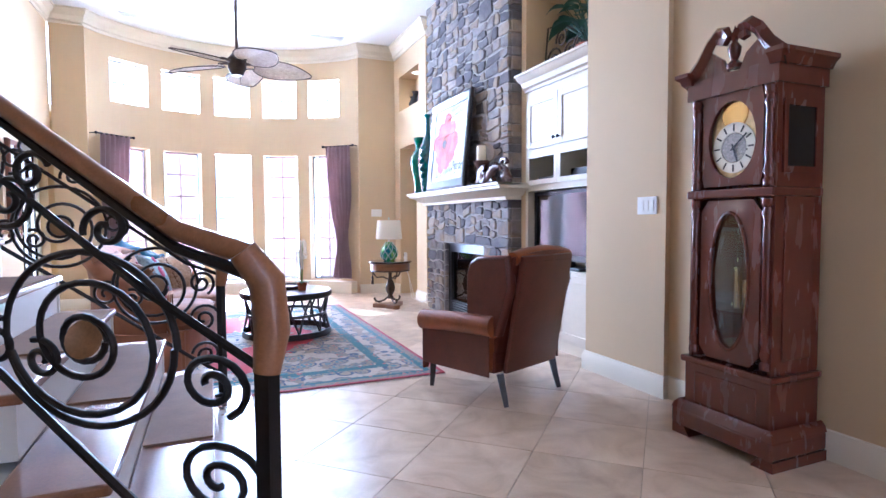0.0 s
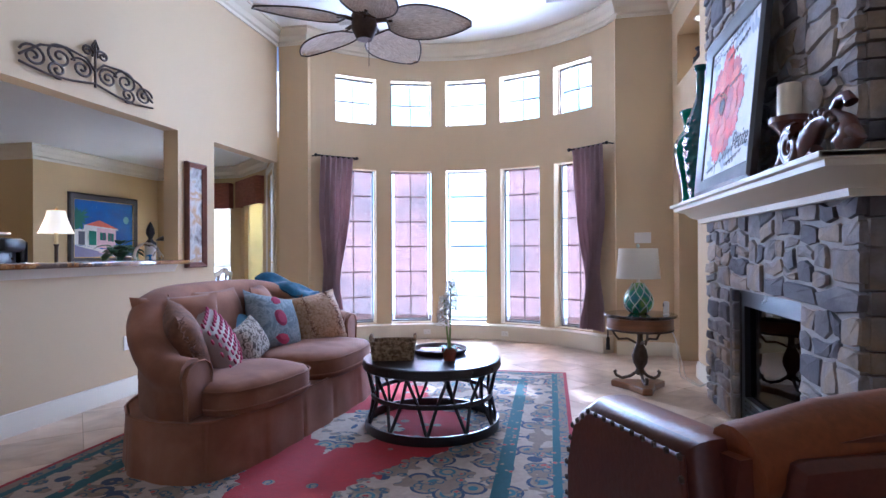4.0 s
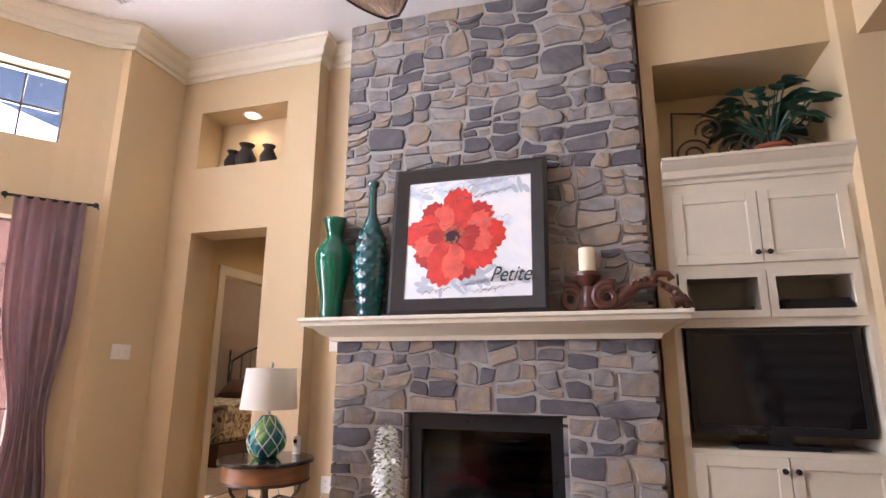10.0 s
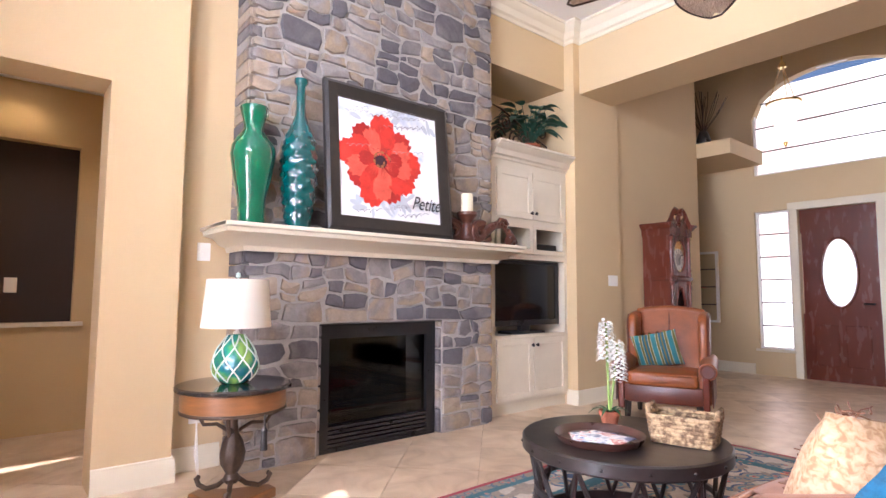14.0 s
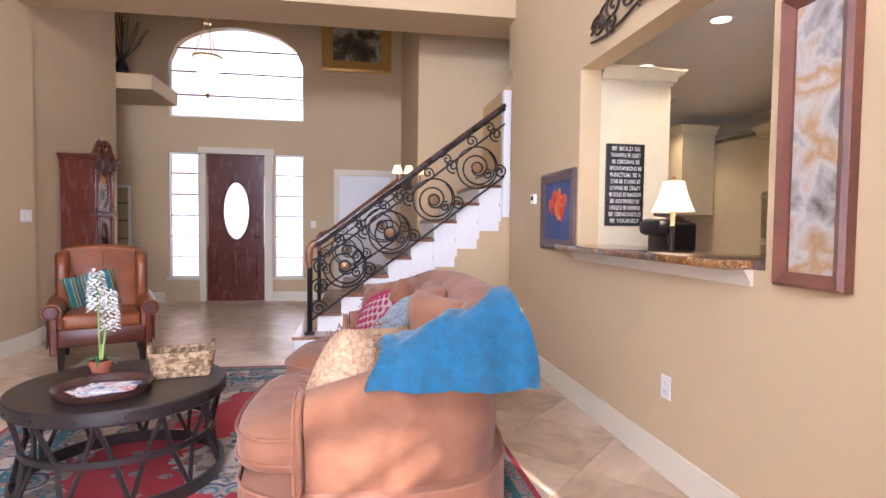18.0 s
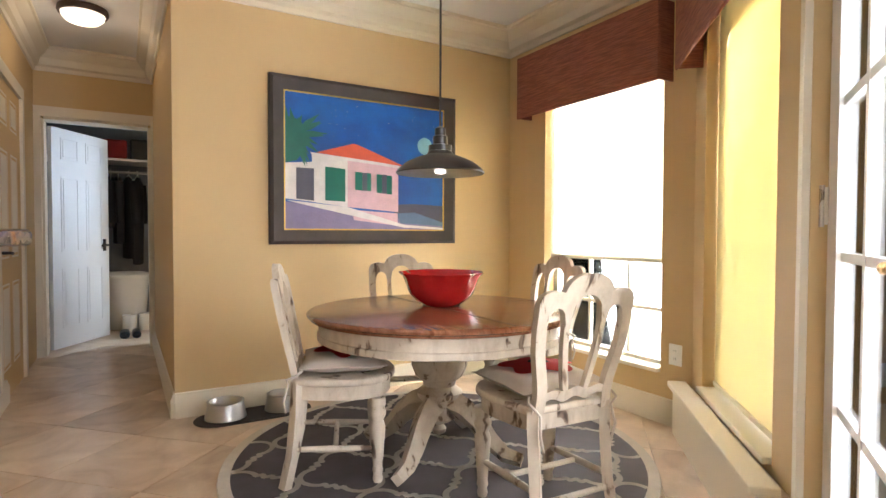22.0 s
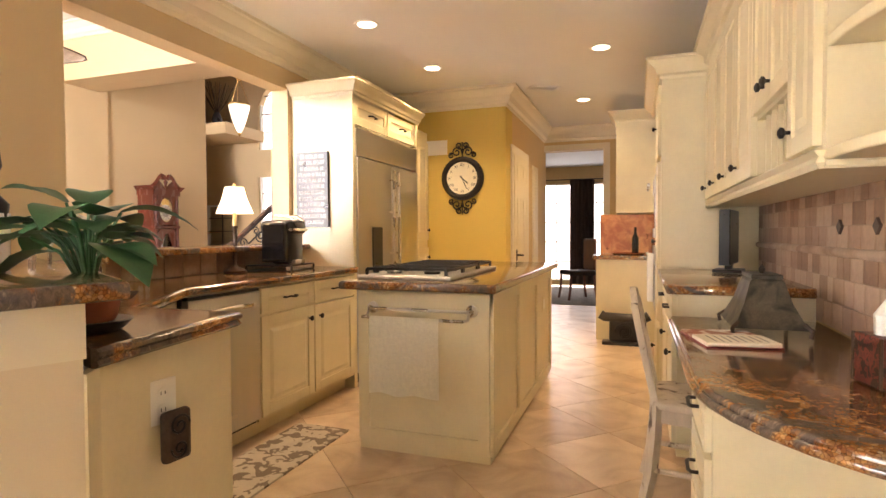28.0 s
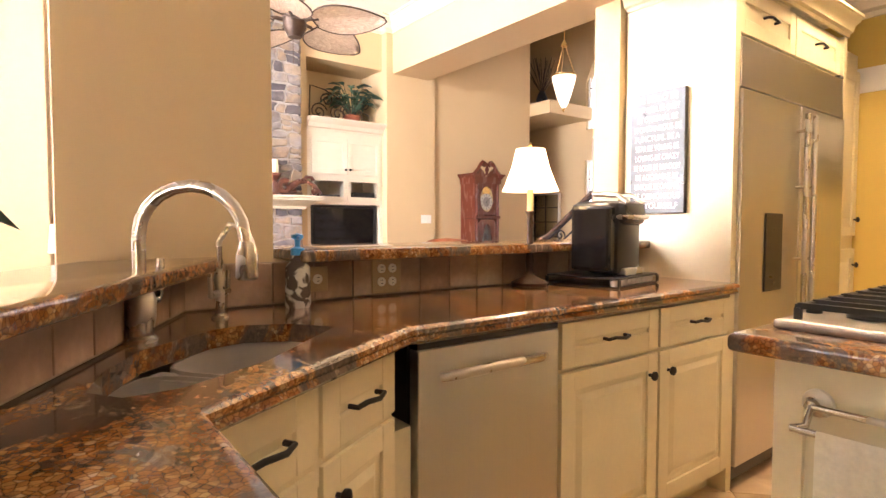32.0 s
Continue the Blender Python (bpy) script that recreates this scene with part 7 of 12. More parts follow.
for s in (-1, 1):
    b = bmesh.new()
    pts = [(0.31 + s * 0.31, 1.90), (0.31 + s * 0.27, 1.925), (0.31 + s * 0.20, 1.99), (0.31 + s * 0.14, 2.075), (0.31 + s * 0.09, 2.115), (0.31 + s * 0.05, 2.11), (0.31 + s * 0.035, 2.08), (0.31 + s * 0.055, 2.06), (0.31 + s * 0.085, 2.07)]
    for yy in (-0.40,):
        tube(b, [(x, -0.37, z) for x, z in pts], 0.036, 4, square=True, taper=lambda t: 1.1 - 0.45 * t)
    part("scroll_pediment", b, MAHOGANY, clock, smooth=50)
    tri_ = [(0.31 + s * 0.29, 1.90), (0.31 + s * 0.20, 1.97), (0.31 + s * 0.14, 2.03), (0.31 + s * 0.07, 1.98), (0.31 + s * 0.03, 1.90)]
    part("pediment_board", prism(bmesh.new(), tri_, 0.34, 0.365, Matrix.Rotation(radians(90), 4, "X")), MAHOGANY, clock)
    part("cornice", sweep_profile(bmesh.new(), ([(0.04, 0, 1.88), (0.04, -0.395, 1.88), (0.08, -0.395, 1.88)] if s < 0 else [(0.54, -0.395, 1.88), (0.58, -0.395, 1.88), (0.58, 0, 1.88)]), [(0.0, 0), (-0.015, 0), (-0.03, 0.03), (-0.05, 0.045), (-0.05, 0.065), (0.0, 0.065)]), MAHOGANY, clock, smooth=40)
part("finial", lathe(bmesh.new(), [(0.035, 1.92), (0.04, 1.94), (0.018, 1.96), (0.03, 1.99), (0.035, 2.02), (0.014, 2.05), (0.022, 2.075), (0.012, 2.10), (0.0, 2.13)], 18, pose(0.31, -0.36, 0)), MAHOGANY, clock, "turned urn finial", smooth=50)

# ---- stairs ----
RISE, RUN = 0.18, 0.223
TREAD = material("stair_runner", (0.28, 0.17, 0.10), 0.8, grain=0.15, bump=0.2)
stairs = thing("staircase", "white staircase with oak treads and iron railing", "staircase")


def step_x(k):
    return -0.18 - RUN * (k - 2)


for k in range(1, 13):
    x = step_x(k) if k > 1 else 0.02
    x2 = step_x(k + 1)
    y0, y1 = (0.78, 3.26) if k == 1 else (min(1.9, 1.12 - 0.22 - x), 3.03)
    part("riser", bx(x2 - 0.25 if k > 1 else -0.45, x - 0.02, y0 + 0.02, y1 - 0.02, RISE * (k - 1) if k > 1 else 0, RISE * k - 0.03), WHITE, stairs, "white riser")
    part("tread", bx(x2 - 0.02 if k > 1 else -0.45, x, y0, y1 + 0.012, RISE * k - 0.03, RISE * k, bevel=0.008), OAK, stairs, "oak tread")
    if k > 1:
        part("runner", bx(x2 - 0.01, x - 0.004, 2.0, 2.93, RISE * k + 0.001, RISE * k + 0.008), TREAD, stairs, "taupe carpet runner")
for k in range(2, 11):
    part("string_board", bx(step_x(k + 1), step_x(k) - 0.012, 3.005, 3.022, max(0, RISE * (k - 2) - 0.1), RISE * k - 0.032), WHITE, stairs, "white stepped string board")
wall_y("wall_under_stair", 2.96, 3.004, -2.05, -0.30, 0, 0.3, [], PAINT)
tri_w = prism(bmesh.new(), [(-0.30, 0.05), (-2.05, 1.45), (-2.05, 0.0), (-0.30, 0.0)], -3.004, -2.96, Matrix.Rotation(radians(90), 4, "X"))
structure("wall_understair_slope", tri_w, PAINT, "painted wall under the stair")


def railing(y, x0, z0, flip, label, xe=-1.98, skew=0.0, n=4, lift=0.0, wood=None):
    """A forged railing up the slope in the plane y: oak handrail, bars, circles with gilt rosettes and scrolls."""
    yf = lambda x: y + skew * (x0 - x)
    rl = thing("stair_railing", label, "railing")
    top = lambda x: 1.04 + lift + 0.76 * (-0.22 - x)
    low = lambda x: 0.36 + lift + 0.76 * (-0.22 - x)
    pts = [(x0, y, z0 + 0.02), (x0 - 0.03, y, z0 + 0.06), (-0.24, yf(-0.24), top(-0.24)), (-1.0, yf(-1.0), top(-1.0)), (xe, yf(xe), top(xe))]
    part("handrail", tube(bmesh.new(), [Vector(p) + Vector((0, 0, 0.012)) for p in pts], 0.022, 10), wood or OAK, rl, "wooden handrail", smooth=60)
    part("rail_bar", tube(bmesh.new(), [Vector(p) - Vector((0, 0, 0.026)) for p in pts], 0.013, 6), IRON, rl)
    part("second_bar", tube(bmesh.new(), [(x0, y, 0.86), (-0.3, yf(-0.3), top(-0.3) - 0.17), (xe, yf(xe), top(xe) - 0.17)], 0.010, 6), IRON, rl)
    part("bottom_bar", tube(bmesh.new(), [(x0, y, 0.30), (-0.28, yf(-0.28), low(-0.28)), (xe, yf(xe), low(xe))], 0.011, 6), IRON, rl)
    part("newel_post", tube(bmesh.new(), [(x0, y, 0.182), (x0, y, z0 + 0.02)], 0.024, 4, square=True), IRON, rl, "square black newel post")
    part("newel_base", bx(x0 - 0.045, x0 + 0.045, y - 0.045, y + 0.045, 0.181, 0.20, bevel=0.004), IRON, rl)
    part("volute", tube(bmesh.new(), [(x0, y, z0 - 0.16), (x0 + 0.012, y, z0 - 0.08), (x0 + 0.004, y, z0 + 0.02), (x0 - 0.04, y, z0 + 0.08)], 0.034, 10, taper=lambda t: 0.8 + 0.3 * math.sin(t * 3)), OAK, rl, "carved oak rail end", smooth=60)
    put = lambda u, v: (u, yf(u) + 0.001, v)
    for k in range(n):
        cx = -0.45 - 0.42 * k
        cz = (top(cx) + low(cx)) / 2 - 0.06
        r = 0.205
        curves = [spiral(cx, cz, r, r * 0.97, 0, 1.0, 36), spiral(cx, cz, r * 0.95, 0.055, 2.2 + flip, 1.6, 40), spiral(cx, cz, 0.055, 0.05, 0, 1.0, 16)]
        dx = 0.21
        mx, mz = cx - dx, (top(cx - dx) + low(cx - dx)) / 2 - 0.06
        curves += [spiral(mx + 0.03, mz + 0.17, 0.07, 0.012, 4.4, 1.5), spiral(mx - 0.02, mz - 0.19, 0.065, 0.012, 1.2, 1.5), spiral(mx + 0.10, mz - 0.22, 0.05, 0.010, 2.0, -1.4),
                   spiral(cx + 0.06, top(cx + 0.06) - 0.10, 0.055, 0.01, 3.4, -1.3), spiral(cx - 0.12, top(cx - 0.12) - 0.10, 0.05, 0.01, 0.3, 1.3)]
        scroll_work("scroll", rl, curves, 0.0085, IRON, put)
        part("rosette", lathe(bmesh.new(), [(0.0, -0.012), (0.03, -0.008), (0.046, 0.0), (0.03, 0.008), (0.0, 0.012)], 16, pose(cx, yf(cx), cz, 90, 0, 0) @ Matrix.Rotation(math.atan(skew), 4, "Y"), lambda a, z: 0.14 * math.sin(a * 8)), material("gilt_rosette", (0.30, 0.16, 0.07), 0.4, 0.3, grain=0.3), rl, "gilt bronze rosette", smooth=60)
    curves = [spiral(x0 - 0.09, 0.62, 0.085, 0.012, 0.0, 1.8), spiral(x0 - 0.08, 0.42, 0.075, 0.012, 3.0, -1.8), spiral(x0 - 0.10, 0.82, 0.07, 0.012, 5.2, 1.7)]
    scroll_work("scroll", rl, curves, 0.0085, IRON, put)
    return rl


railing(3.13, -0.13, 0.96, 0.0, "wrought-iron stair railing with scrolls, gilt rosettes and dark handrail", wood=material("walnut_rail", (0.055, 0.028, 0.018), 0.28, grain=0.3, bump=0.05, coat=0.4))
railing(0.95, -0.08, 1.02, 1.2, "wrought-iron stair railing flaring out on the front side of the steps", -1.04, 1.0, 2, 0.07)
part("end_post", bx(-2.06, -1.985, 2.99, 3.07, 1.3, 2.55, bevel=0.005), WHITE, stairs, "white end post")

# ---- front door and windows ----
door = tagged(new("door_front"), "mahogany front door with an oval glass", kind="structure")
part("leaf", oval_board(0.86, 1.68, 0.81, 1.99, 1.27, 1.40, 0.19, 0.44, -0.60, 0.045), MAHOGANY, door)
part("bottom_rail", bx(0.845, 1.695, -0.598, -0.559, 0.0, 0.86), MAHOGANY, door)
part("top_rail", bx(0.845, 1.695, -0.598, -0.559, 1.94, 2.258), MAHOGANY, door)
part("oval_trim", tube(bmesh.new(), [(1.27 + 0.20 * math.cos(a), -0.55, 1.40 + 0.45 * math.sin(a)) for a in [2 * math.pi * i / 44 for i in range(44)]], 0.016, 8, closed=True), MAHOGANY, door, smooth=60)
FROST = bpy.data.materials.new("frosted_glass")
FROST.use_nodes = True
_n, _l = FROST.node_tree.nodes, FROST.node_tree.links
_n.remove(_n["Principled BSDF"])
_tr, _g, _m = _n.new("ShaderNodeBsdfTranslucent"), _n.new("ShaderNodeBsdfTransparent"), _n.new("ShaderNodeMixShader")
_tr.inputs[0].default_value, _g.inputs[0].default_value, _m.inputs[0].default_value = (0.9, 0.92, 0.92, 1), (0.9, 0.92, 0.92, 1), 0.6
_l.new(_tr.outputs[0], _m.inputs[1])
_l.new(_g.outputs[0], _m.inputs[2])
_l.new(_m.outputs[0], _n["Material Output"].inputs[0])
part("oval_glass", bx(1.06, 1.48, -0.585, -0.58, 0.94, 1.86), FROST, door, "frosted oval glass")
for x0, x1 in ((0.97, 1.23), (1.31, 1.57)):
    part("panel", bx(x0, x1, -0.556, -0.545, 0.2, 0.72, bevel=0.01), MAHOGANY, door)
part("handle", tube(bmesh.new(), [(0.92, -0.545, 1.0), (0.92, -0.50, 1.0), (1.02, -0.50, 1.0)], 0.011, 8), IRON, door, "dark lever handle", smooth=60)
for q in ((0.72, 0.84, 0, 2.35), (1.70, 1.79, 0, 2.35)):
    structure("door_casing", bx(q[0], q[1], -0.5, -0.475, q[2], q[3], bevel=0.004), TRIM)
structure("door_casing", bx(0.70, 1.81, -0.5, -0.472, 2.26, 2.36, bevel=0.004), TRIM)


def grid_window(name, label, x0, x1, z0, z1, cols, rows, y=-0.6, mat=None, arch=0.0, fmat=None):
    w = tagged(new(name), label, kind="structure")
    fmat = fmat or WHITE
    for q in ((x0, x0 + 0.03, z0, z1), (x1 - 0.03, x1, z0, z1), (x0 + 0.03, x1 - 0.03, z0, z0 + 0.03), (x0 + 0.03, x1 - 0.03, z1 - 0.03, z1)):
        part("window_frame", bx(q[0], q[1], y, y + 0.05, q[2], q[3]), fmat, w)
    for k in range(1, rows):
        z = z0 + (z1 - z0) * k / rows
        part("muntin", bx(x0 + 0.03, x1 - 0.03, y + 0.01, y + 0.03, z - 0.010, z + 0.010), FRAME_BROWN, w)
    for k in range(1, cols):
        x = x0 + (x1 - x0) * k / cols
        part("muntin", bx(x - 0.010, x + 0.010, y + 0.012, y + 0.028, z0 + 0.03, z1 - 0.03), FRAME_BROWN, w)
    g = part("pane", bx(x0 + 0.02, x1 - 0.02, y + 0.002, y + 0.006, z0 + 0.01, z1 - 0.01), mat or PANE, w)
    g.visible_shadow = False
    return w


grid_window("window_sidelight", "tall sidelight window beside the front door", 0.25, 0.70, 0.36, 2.28, 1, 6)
grid_window("window_sidelight", "tall sidelight window beside the front door", 1.80, 2.24, 0.36, 2.28, 1, 6)
grid_window("window_transom", "wide arched window over the front door", 0.25, 2.23, 2.8, 4.2, 1, 4)
arch = bmesh.new()
for i in range(16):   # spandrels that round the head of the window
    xa, xb = 0.25 + 1.98 * i / 16, 0.25 + 1.98 * (i + 1) / 16
    za, zb = (3.62 + 0.56 * math.sqrt(max(0, 1 - ((x - 1.24) / 0.99) ** 2)) for x in (xa, xb))
    v = [arch.verts.new((x, yy, z)) for yy in (-0.648, -0.502) for x, z in ((xa, za), (xb, zb), (xb, 4.2), (xa, 4.2))]
    for f in ((0, 1, 2, 3), (7, 6, 5, 4), (0, 4, 5, 1)):
        arch.faces.new([v[q] for q in f])
structure("window_arch_head", arch, PAINT, "painted arch head")
for x0, x1 in ((0.22, 0.72), (1.78, 2.27)):
    structure("window_sill", bx(x0, x1, -0.5, -0.46, 0.33, 0.36, bevel=0.004), TRIM)


def six_panel_door(name, label, w, h, m, mat, handle_x=None):
    d = tagged(new(name), label, kind="structure")
    d.matrix_basis = m
    bm = bx(0, w, 0, 0.035, 0, h)
    part("leaf", bm, mat, d)
    s = w * 0.14
    pw = (w - 3 * s) / 2
    for z0, z1 in ((0.09, 0.36), (0.44, 0.78), (0.86, 0.96)):
        for k in range(2):
            x0 = s + k * (pw + s)
            for face in (-0.004, 0.031):
                rim = bmesh.new()
                for q in ((x0, x0 + pw, z0 * h, z0 * h + 0.012), (x0, x0 + pw, z1 * h - 0.012, z1 * h), (x0, x0 + 0.012, z0 * h + 0.012, z1 * h - 0.012), (x0 + pw - 0.012, x0 + pw, z0 * h + 0.012, z1 * h - 0.012)):
                    box(rim, q[0], q[1], face, face + 0.008, q[2], q[3])
                box(rim, x0 + 0.03, x0 + pw - 0.03, face, face + 0.008, z0 * h + 0.03, z1 * h - 0.03)
                part("panel", rim, mat, d)
    if handle_x is not None:
        for sgn in (1, -1):
            yy = -0.0 if sgn > 0 else 0.035
            k = handle_x
            dx = 0.10 if k < w / 2 else -0.10
            part("handle", tube(bmesh.new(), [(k, yy, 0.93), (k, yy - sgn * 0.05, 0.93), (k + dx, yy - sgn * 0.05, 0.925)], 0.010, 8), IRON, d, "dark lever handle", smooth=60)
            part("rosette", bx(k - 0.022, k + 0.022, yy - 0.006, yy + 0.006, 0.87, 0.99, bevel=0.004), IRON, d)
    return d


def casing(x0, x1, h, m, mat=None, t=0.02, w=0.085):
    c = bmesh.new()
    for q in ((x0 - w, x0, 0, h + w), (x1, x1 + w, 0, h + w), (x0, x1, h, h + w)):
        box(c, q[0], q[1], -t, 0, q[2], q[3])
    ob = structure("door_casing", c, mat or TRIM)
    ob.matrix_basis = m
    return ob


FLIP = pose(0, 0, 0, 0, 0, 180)
six_panel_door("door_closet", "white six-panel closet door", 0.80, 1.98, Matrix.Translation((-0.30, -0.47, 0)) @ FLIP, WHITE, 0.08)
casing(0, 0.80, 1.99, Matrix.Translation((-0.30, -0.50, 0)) @ FLIP)
# framed landscape on the front wall, lamps
GILT = material("gilt_frame", (0.50, 0.30, 0.08), 0.35, 0.5, grain=0.25, scale=25, bump=0.3)
LAND = rich(material("landscape_oil", (0.1, 0.1, 0.06), 0.4, grain=0.1), [(0.35, (0.02, 0.018, 0.012)), (0.5, (0.09, 0.075, 0.035)), (0.62, (0.40, 0.38, 0.28))], 4, 6, 0.5)
framed("gilt_painting", "dark landscape oil painting in a wide gilt frame", 1.08, 0.95, 0.17, 0.05, GILT, LAND, Matrix.Translation((-0.02, -0.498, 3.6)) @ FLIP)
sconce = thing("wall_sconce", "bronze wall sconce with three small lit shades", "wall lamp", pose(-1.15, 1.93, 1.80))
SHADE_LIT = material("lit_shade", (1.0, 0.72, 0.36), 0.8, emit=1.1, bump=0.0)
part("plate", bx(-0.05, 0.05, -0.028, -0.01, -0.18, 0.06, bevel=0.008), BRONZE, sconce)
for dx in (-0.13, 0.0, 0.13):
    part("arm", tube(bmesh.new(), [(0, -0.02, -0.1), (dx * 0.5, 0.08, -0.16), (dx, 0.12, -0.08), (dx, 0.12, -0.02)], 0.008, 6), BRONZE, sconce, smooth=60)
    part("shade", lathe(bmesh.new(), [(0.06, 0.0), (0.035, 0.09), (0.033, 0.09), (0.058, 0.0), (0.06, 0.0)], 20, pose(dx, 0.12, 0.0)), SHADE_LIT, sconce, "small lit parchment shade", smooth=40)
pend = thing("foyer_pendant", "glass bell jar pendant lamp with brass canopy", "pendant lamp", pose(1.24, 1.22, 0))
part("bell", lathe(bmesh.new(), [(0.02, 2.78), (0.06, 2.84), (0.10, 2.95), (0.155, 3.15), (0.165, 3.22), (0.16, 3.22), (0.15, 3.15), (0.095, 2.95), (0.055, 2.845), (0.0, 2.80)], 32), material("bell_glass", (0.9, 0.85, 0.7), 0.1, transmission=0.6, bump=0.0, emit=0.22), pend, "pale bell jar glass", smooth=60)
part("rim", tube(bmesh.new(), [(0.165 * math.cos(a), 0.165 * math.sin(a), 3.22) for a in [2 * math.pi * i / 32 for i in range(32)]], 0.012, 8, closed=True), BRASS, pend, smooth=60)
part("finial", lathe(bmesh.new(), [(0.0, 2.72), (0.018, 2.745), (0.026, 2.77), (0.012, 2.79), (0.0, 2.79)], 14), BRASS, pend, smooth=60)
for k in range(3):
    a = 2 * math.pi * k / 3
    part("chain", tube(bmesh.new(), [(0.16 * math.cos(a), 0.16 * math.sin(a), 3.23), (0.02 * math.cos(a), 0.02 * math.sin(a), 3.62)], 0.005, 6), BRASS, pend)
part("cap", lathe(bmesh.new(), [(0.05, 3.62), (0.035, 3.66), (0.012, 3.70), (0.0, 3.70)], 16), BRASS, pend, smooth=50)
part("stem", tube(bmesh.new(), [(0, 0, 3.68), (0, 0, FOY)], 0.007, 6), BRASS, pend)
# office beyond the side opening
ART = rich(material("dark_seascape", (0.05, 0.07, 0.09), 0.15, grain=0.1), [(0.4, (0.02, 0.035, 0.05)), (0.6, (0.08, 0.10, 0.12))], 2, 4, 0.3)
framed("dark_painting", "dark seascape with a thin gilt frame on the side wall", 0.8, 0.72, 0.03, 0.03, GILT, ART, Matrix.Translation((4.598, 0.75, 2.05)) @ EAST)
fw = grid_window("window_side", "bright side window with sheer curtain", 2.75, 3.45, 0.7, 1.75, 2, 4, y=-0.48)
ORCH = thing("red_orchid", "red orchid sprays in a dark vase near the clock", "plant", pose(2.85, 0.35, 0))
part("stand", bx(-0.15, 0.15, -0.15, 0.15, 0, 0.78, bevel=0.01), BLACKWOOD, ORCH, "dark wooden stand")
part("vase", lathe(bmesh.new(), [(0.04, 0.781), (0.07, 0.86), (0.05, 0.96), (0.06, 0.98), (0.0, 0.95)], 20), BLACK, ORCH, smooth=60)
for k in range(4):
    a = 1.3 * k + 0.3
    pts = [(0, 0, 0.95), (0.08 * math.cos(a), 0.08 * math.sin(a), 1.15), (0.20 * math.cos(a), 0.2 * math.sin(a), 1.22), (0.30 * math.cos(a), 0.30 * math.sin(a), 1.17)]
    part("stem", tube(bmesh.new(), pts, 0.004, 5), STEM, ORCH)
    for i in range(6):
        p = Vector(pts[1]).lerp(Vector(pts[3]), i / 5) + Vector((0, 0, 0.03))
        b = bmesh.new()
        for q in range(5):
            leaf(b, p, (math.cos(q * 1.26), math.sin(q * 1.26), 0.3), 0.035, 0.03, 0.2, 2)
        part("flower", b, POPPY, ORCH)
for x, y in ((3.2, 0.1), (3.7, -0.1)):
    v = solid("ledge_pot", lathe(bmesh.new(), [(0.06, 0), (0.11, 0.1), (0.13, 0.2), (0.09, 0.3), (0.06, 0.34), (0.08, 0.37), (0.0, 0.35)], 24, pose(x, y, 3.151)), BLACK, "dark ceramic pot on the plant ledge", "pot", smooth=50)
tw = thing("dried_branches", "dried dark branches in a jar on the plant ledge", "plant", pose(2.6, 0.2, 3.151))
part("jar", lathe(bmesh.new(), [(0.07, 0), (0.10, 0.12), (0.06, 0.24), (0.05, 0.26), (0.0, 0.25)], 20), BLACK, tw, smooth=50)
for k in range(22):
    a, e = rnd.uniform(0, 6.28), rnd.uniform(0.9, 1.5)
    d = Vector((math.cos(a) * math.cos(e), math.sin(a) * math.cos(e), math.sin(e)))
    part("twig", tube(bmesh.new(), [Vector((0, 0, 0.22)), d * 0.35 + Vector((0, 0, 0.2)), d * 0.62 + Vector((rnd.uniform(-.05, .05), 0, 0.2))], 0.005, 4), BRONZE, tw)


# ---- wall decoration, switches, vents ----
WEST = Matrix.Rotation(radians(90), 4, "Z")      # a face that looks along +x


def plate(name, label, m, gangs=1, kind="switch", mat=None):
    p = thing(name, label, "outlet" if kind == "outlet" else "switch", m)
    w = 0.035 + 0.046 * gangs
    part("cover", bx(-w / 2, w / 2, -0.006, 0, -0.058, 0.058, bevel=0.002), mat or PLASTIC, p)
    for k in range(gangs):
        x = (k - (gangs - 1) / 2) * 0.046
        if kind == "switch":
            part("rocker", bx(x - 0.016, x + 0.016, -0.010, -0.006, -0.034, 0.034), PLASTIC, p)
        else:
            for z in (-0.022, 0.022):
                part("socket", lathe(bmesh.new(), [(0.016, 0), (0.016, 0.003), (0.0, 0.003)], 16, pose(x, -0.006, z, 90)), PLASTIC, p)
                for dx in (-0.006, 0.006):
                    part("slot", bx(x + dx - 0.001, x + dx + 0.001, -0.0098, -0.009, z - 0.003, z + 0.006), BLACK, p)
    return p


def at(x, y, z, turn):
    return Matrix.Translation((x, y, z)) @ turn


plate("light_switch", "white triple light switch on the tan pier", at(2.498, 2.66, 1.25, EAST), 3)
plate("light_switch", "white triple light switch beside the curtain", at(2.30, 8.398, 1.29, Matrix()), 3)
plate("light_switch", "white switch beside the mantel", at(2.778, 6.82, 1.36, EAST), 1)
plate("power_outlet", "white outlet near the fireplace", at(2.778, 6.83, 0.34, EAST), 1, "outlet")
plate("power_outlet", "white outlet low on the tan wall", at(-2.048, 5.91, 0.43, WEST), 1, "outlet")
plate("power_outlet", "white outlet at the wall end", at(-2.048, 3.55, 0.40, WEST), 1, "outlet")
plate("light_switch", "white switch by the front door", at(0.1, -0.498, 1.2, FLIP), 1)
plate("power_outlet", "white outlet under the nook window", at(-4.0, 10.598, 0.40, Matrix()), 1, "outlet")
for a in (-13, 14):
    plate("power_outlet", "white outlet in the window ledge", Matrix.Translation((BX + (BR - 0.162) * math.sin(radians(a)), BY + (BR - 0.162) * math.cos(radians(a)), 0.09)) @ Matrix.Rotation(-radians(a), 4, "Z") @ Matrix.Rotation(radians(90), 4, "Y") @ Matrix.Scale(0.8, 4), 1, "outlet")
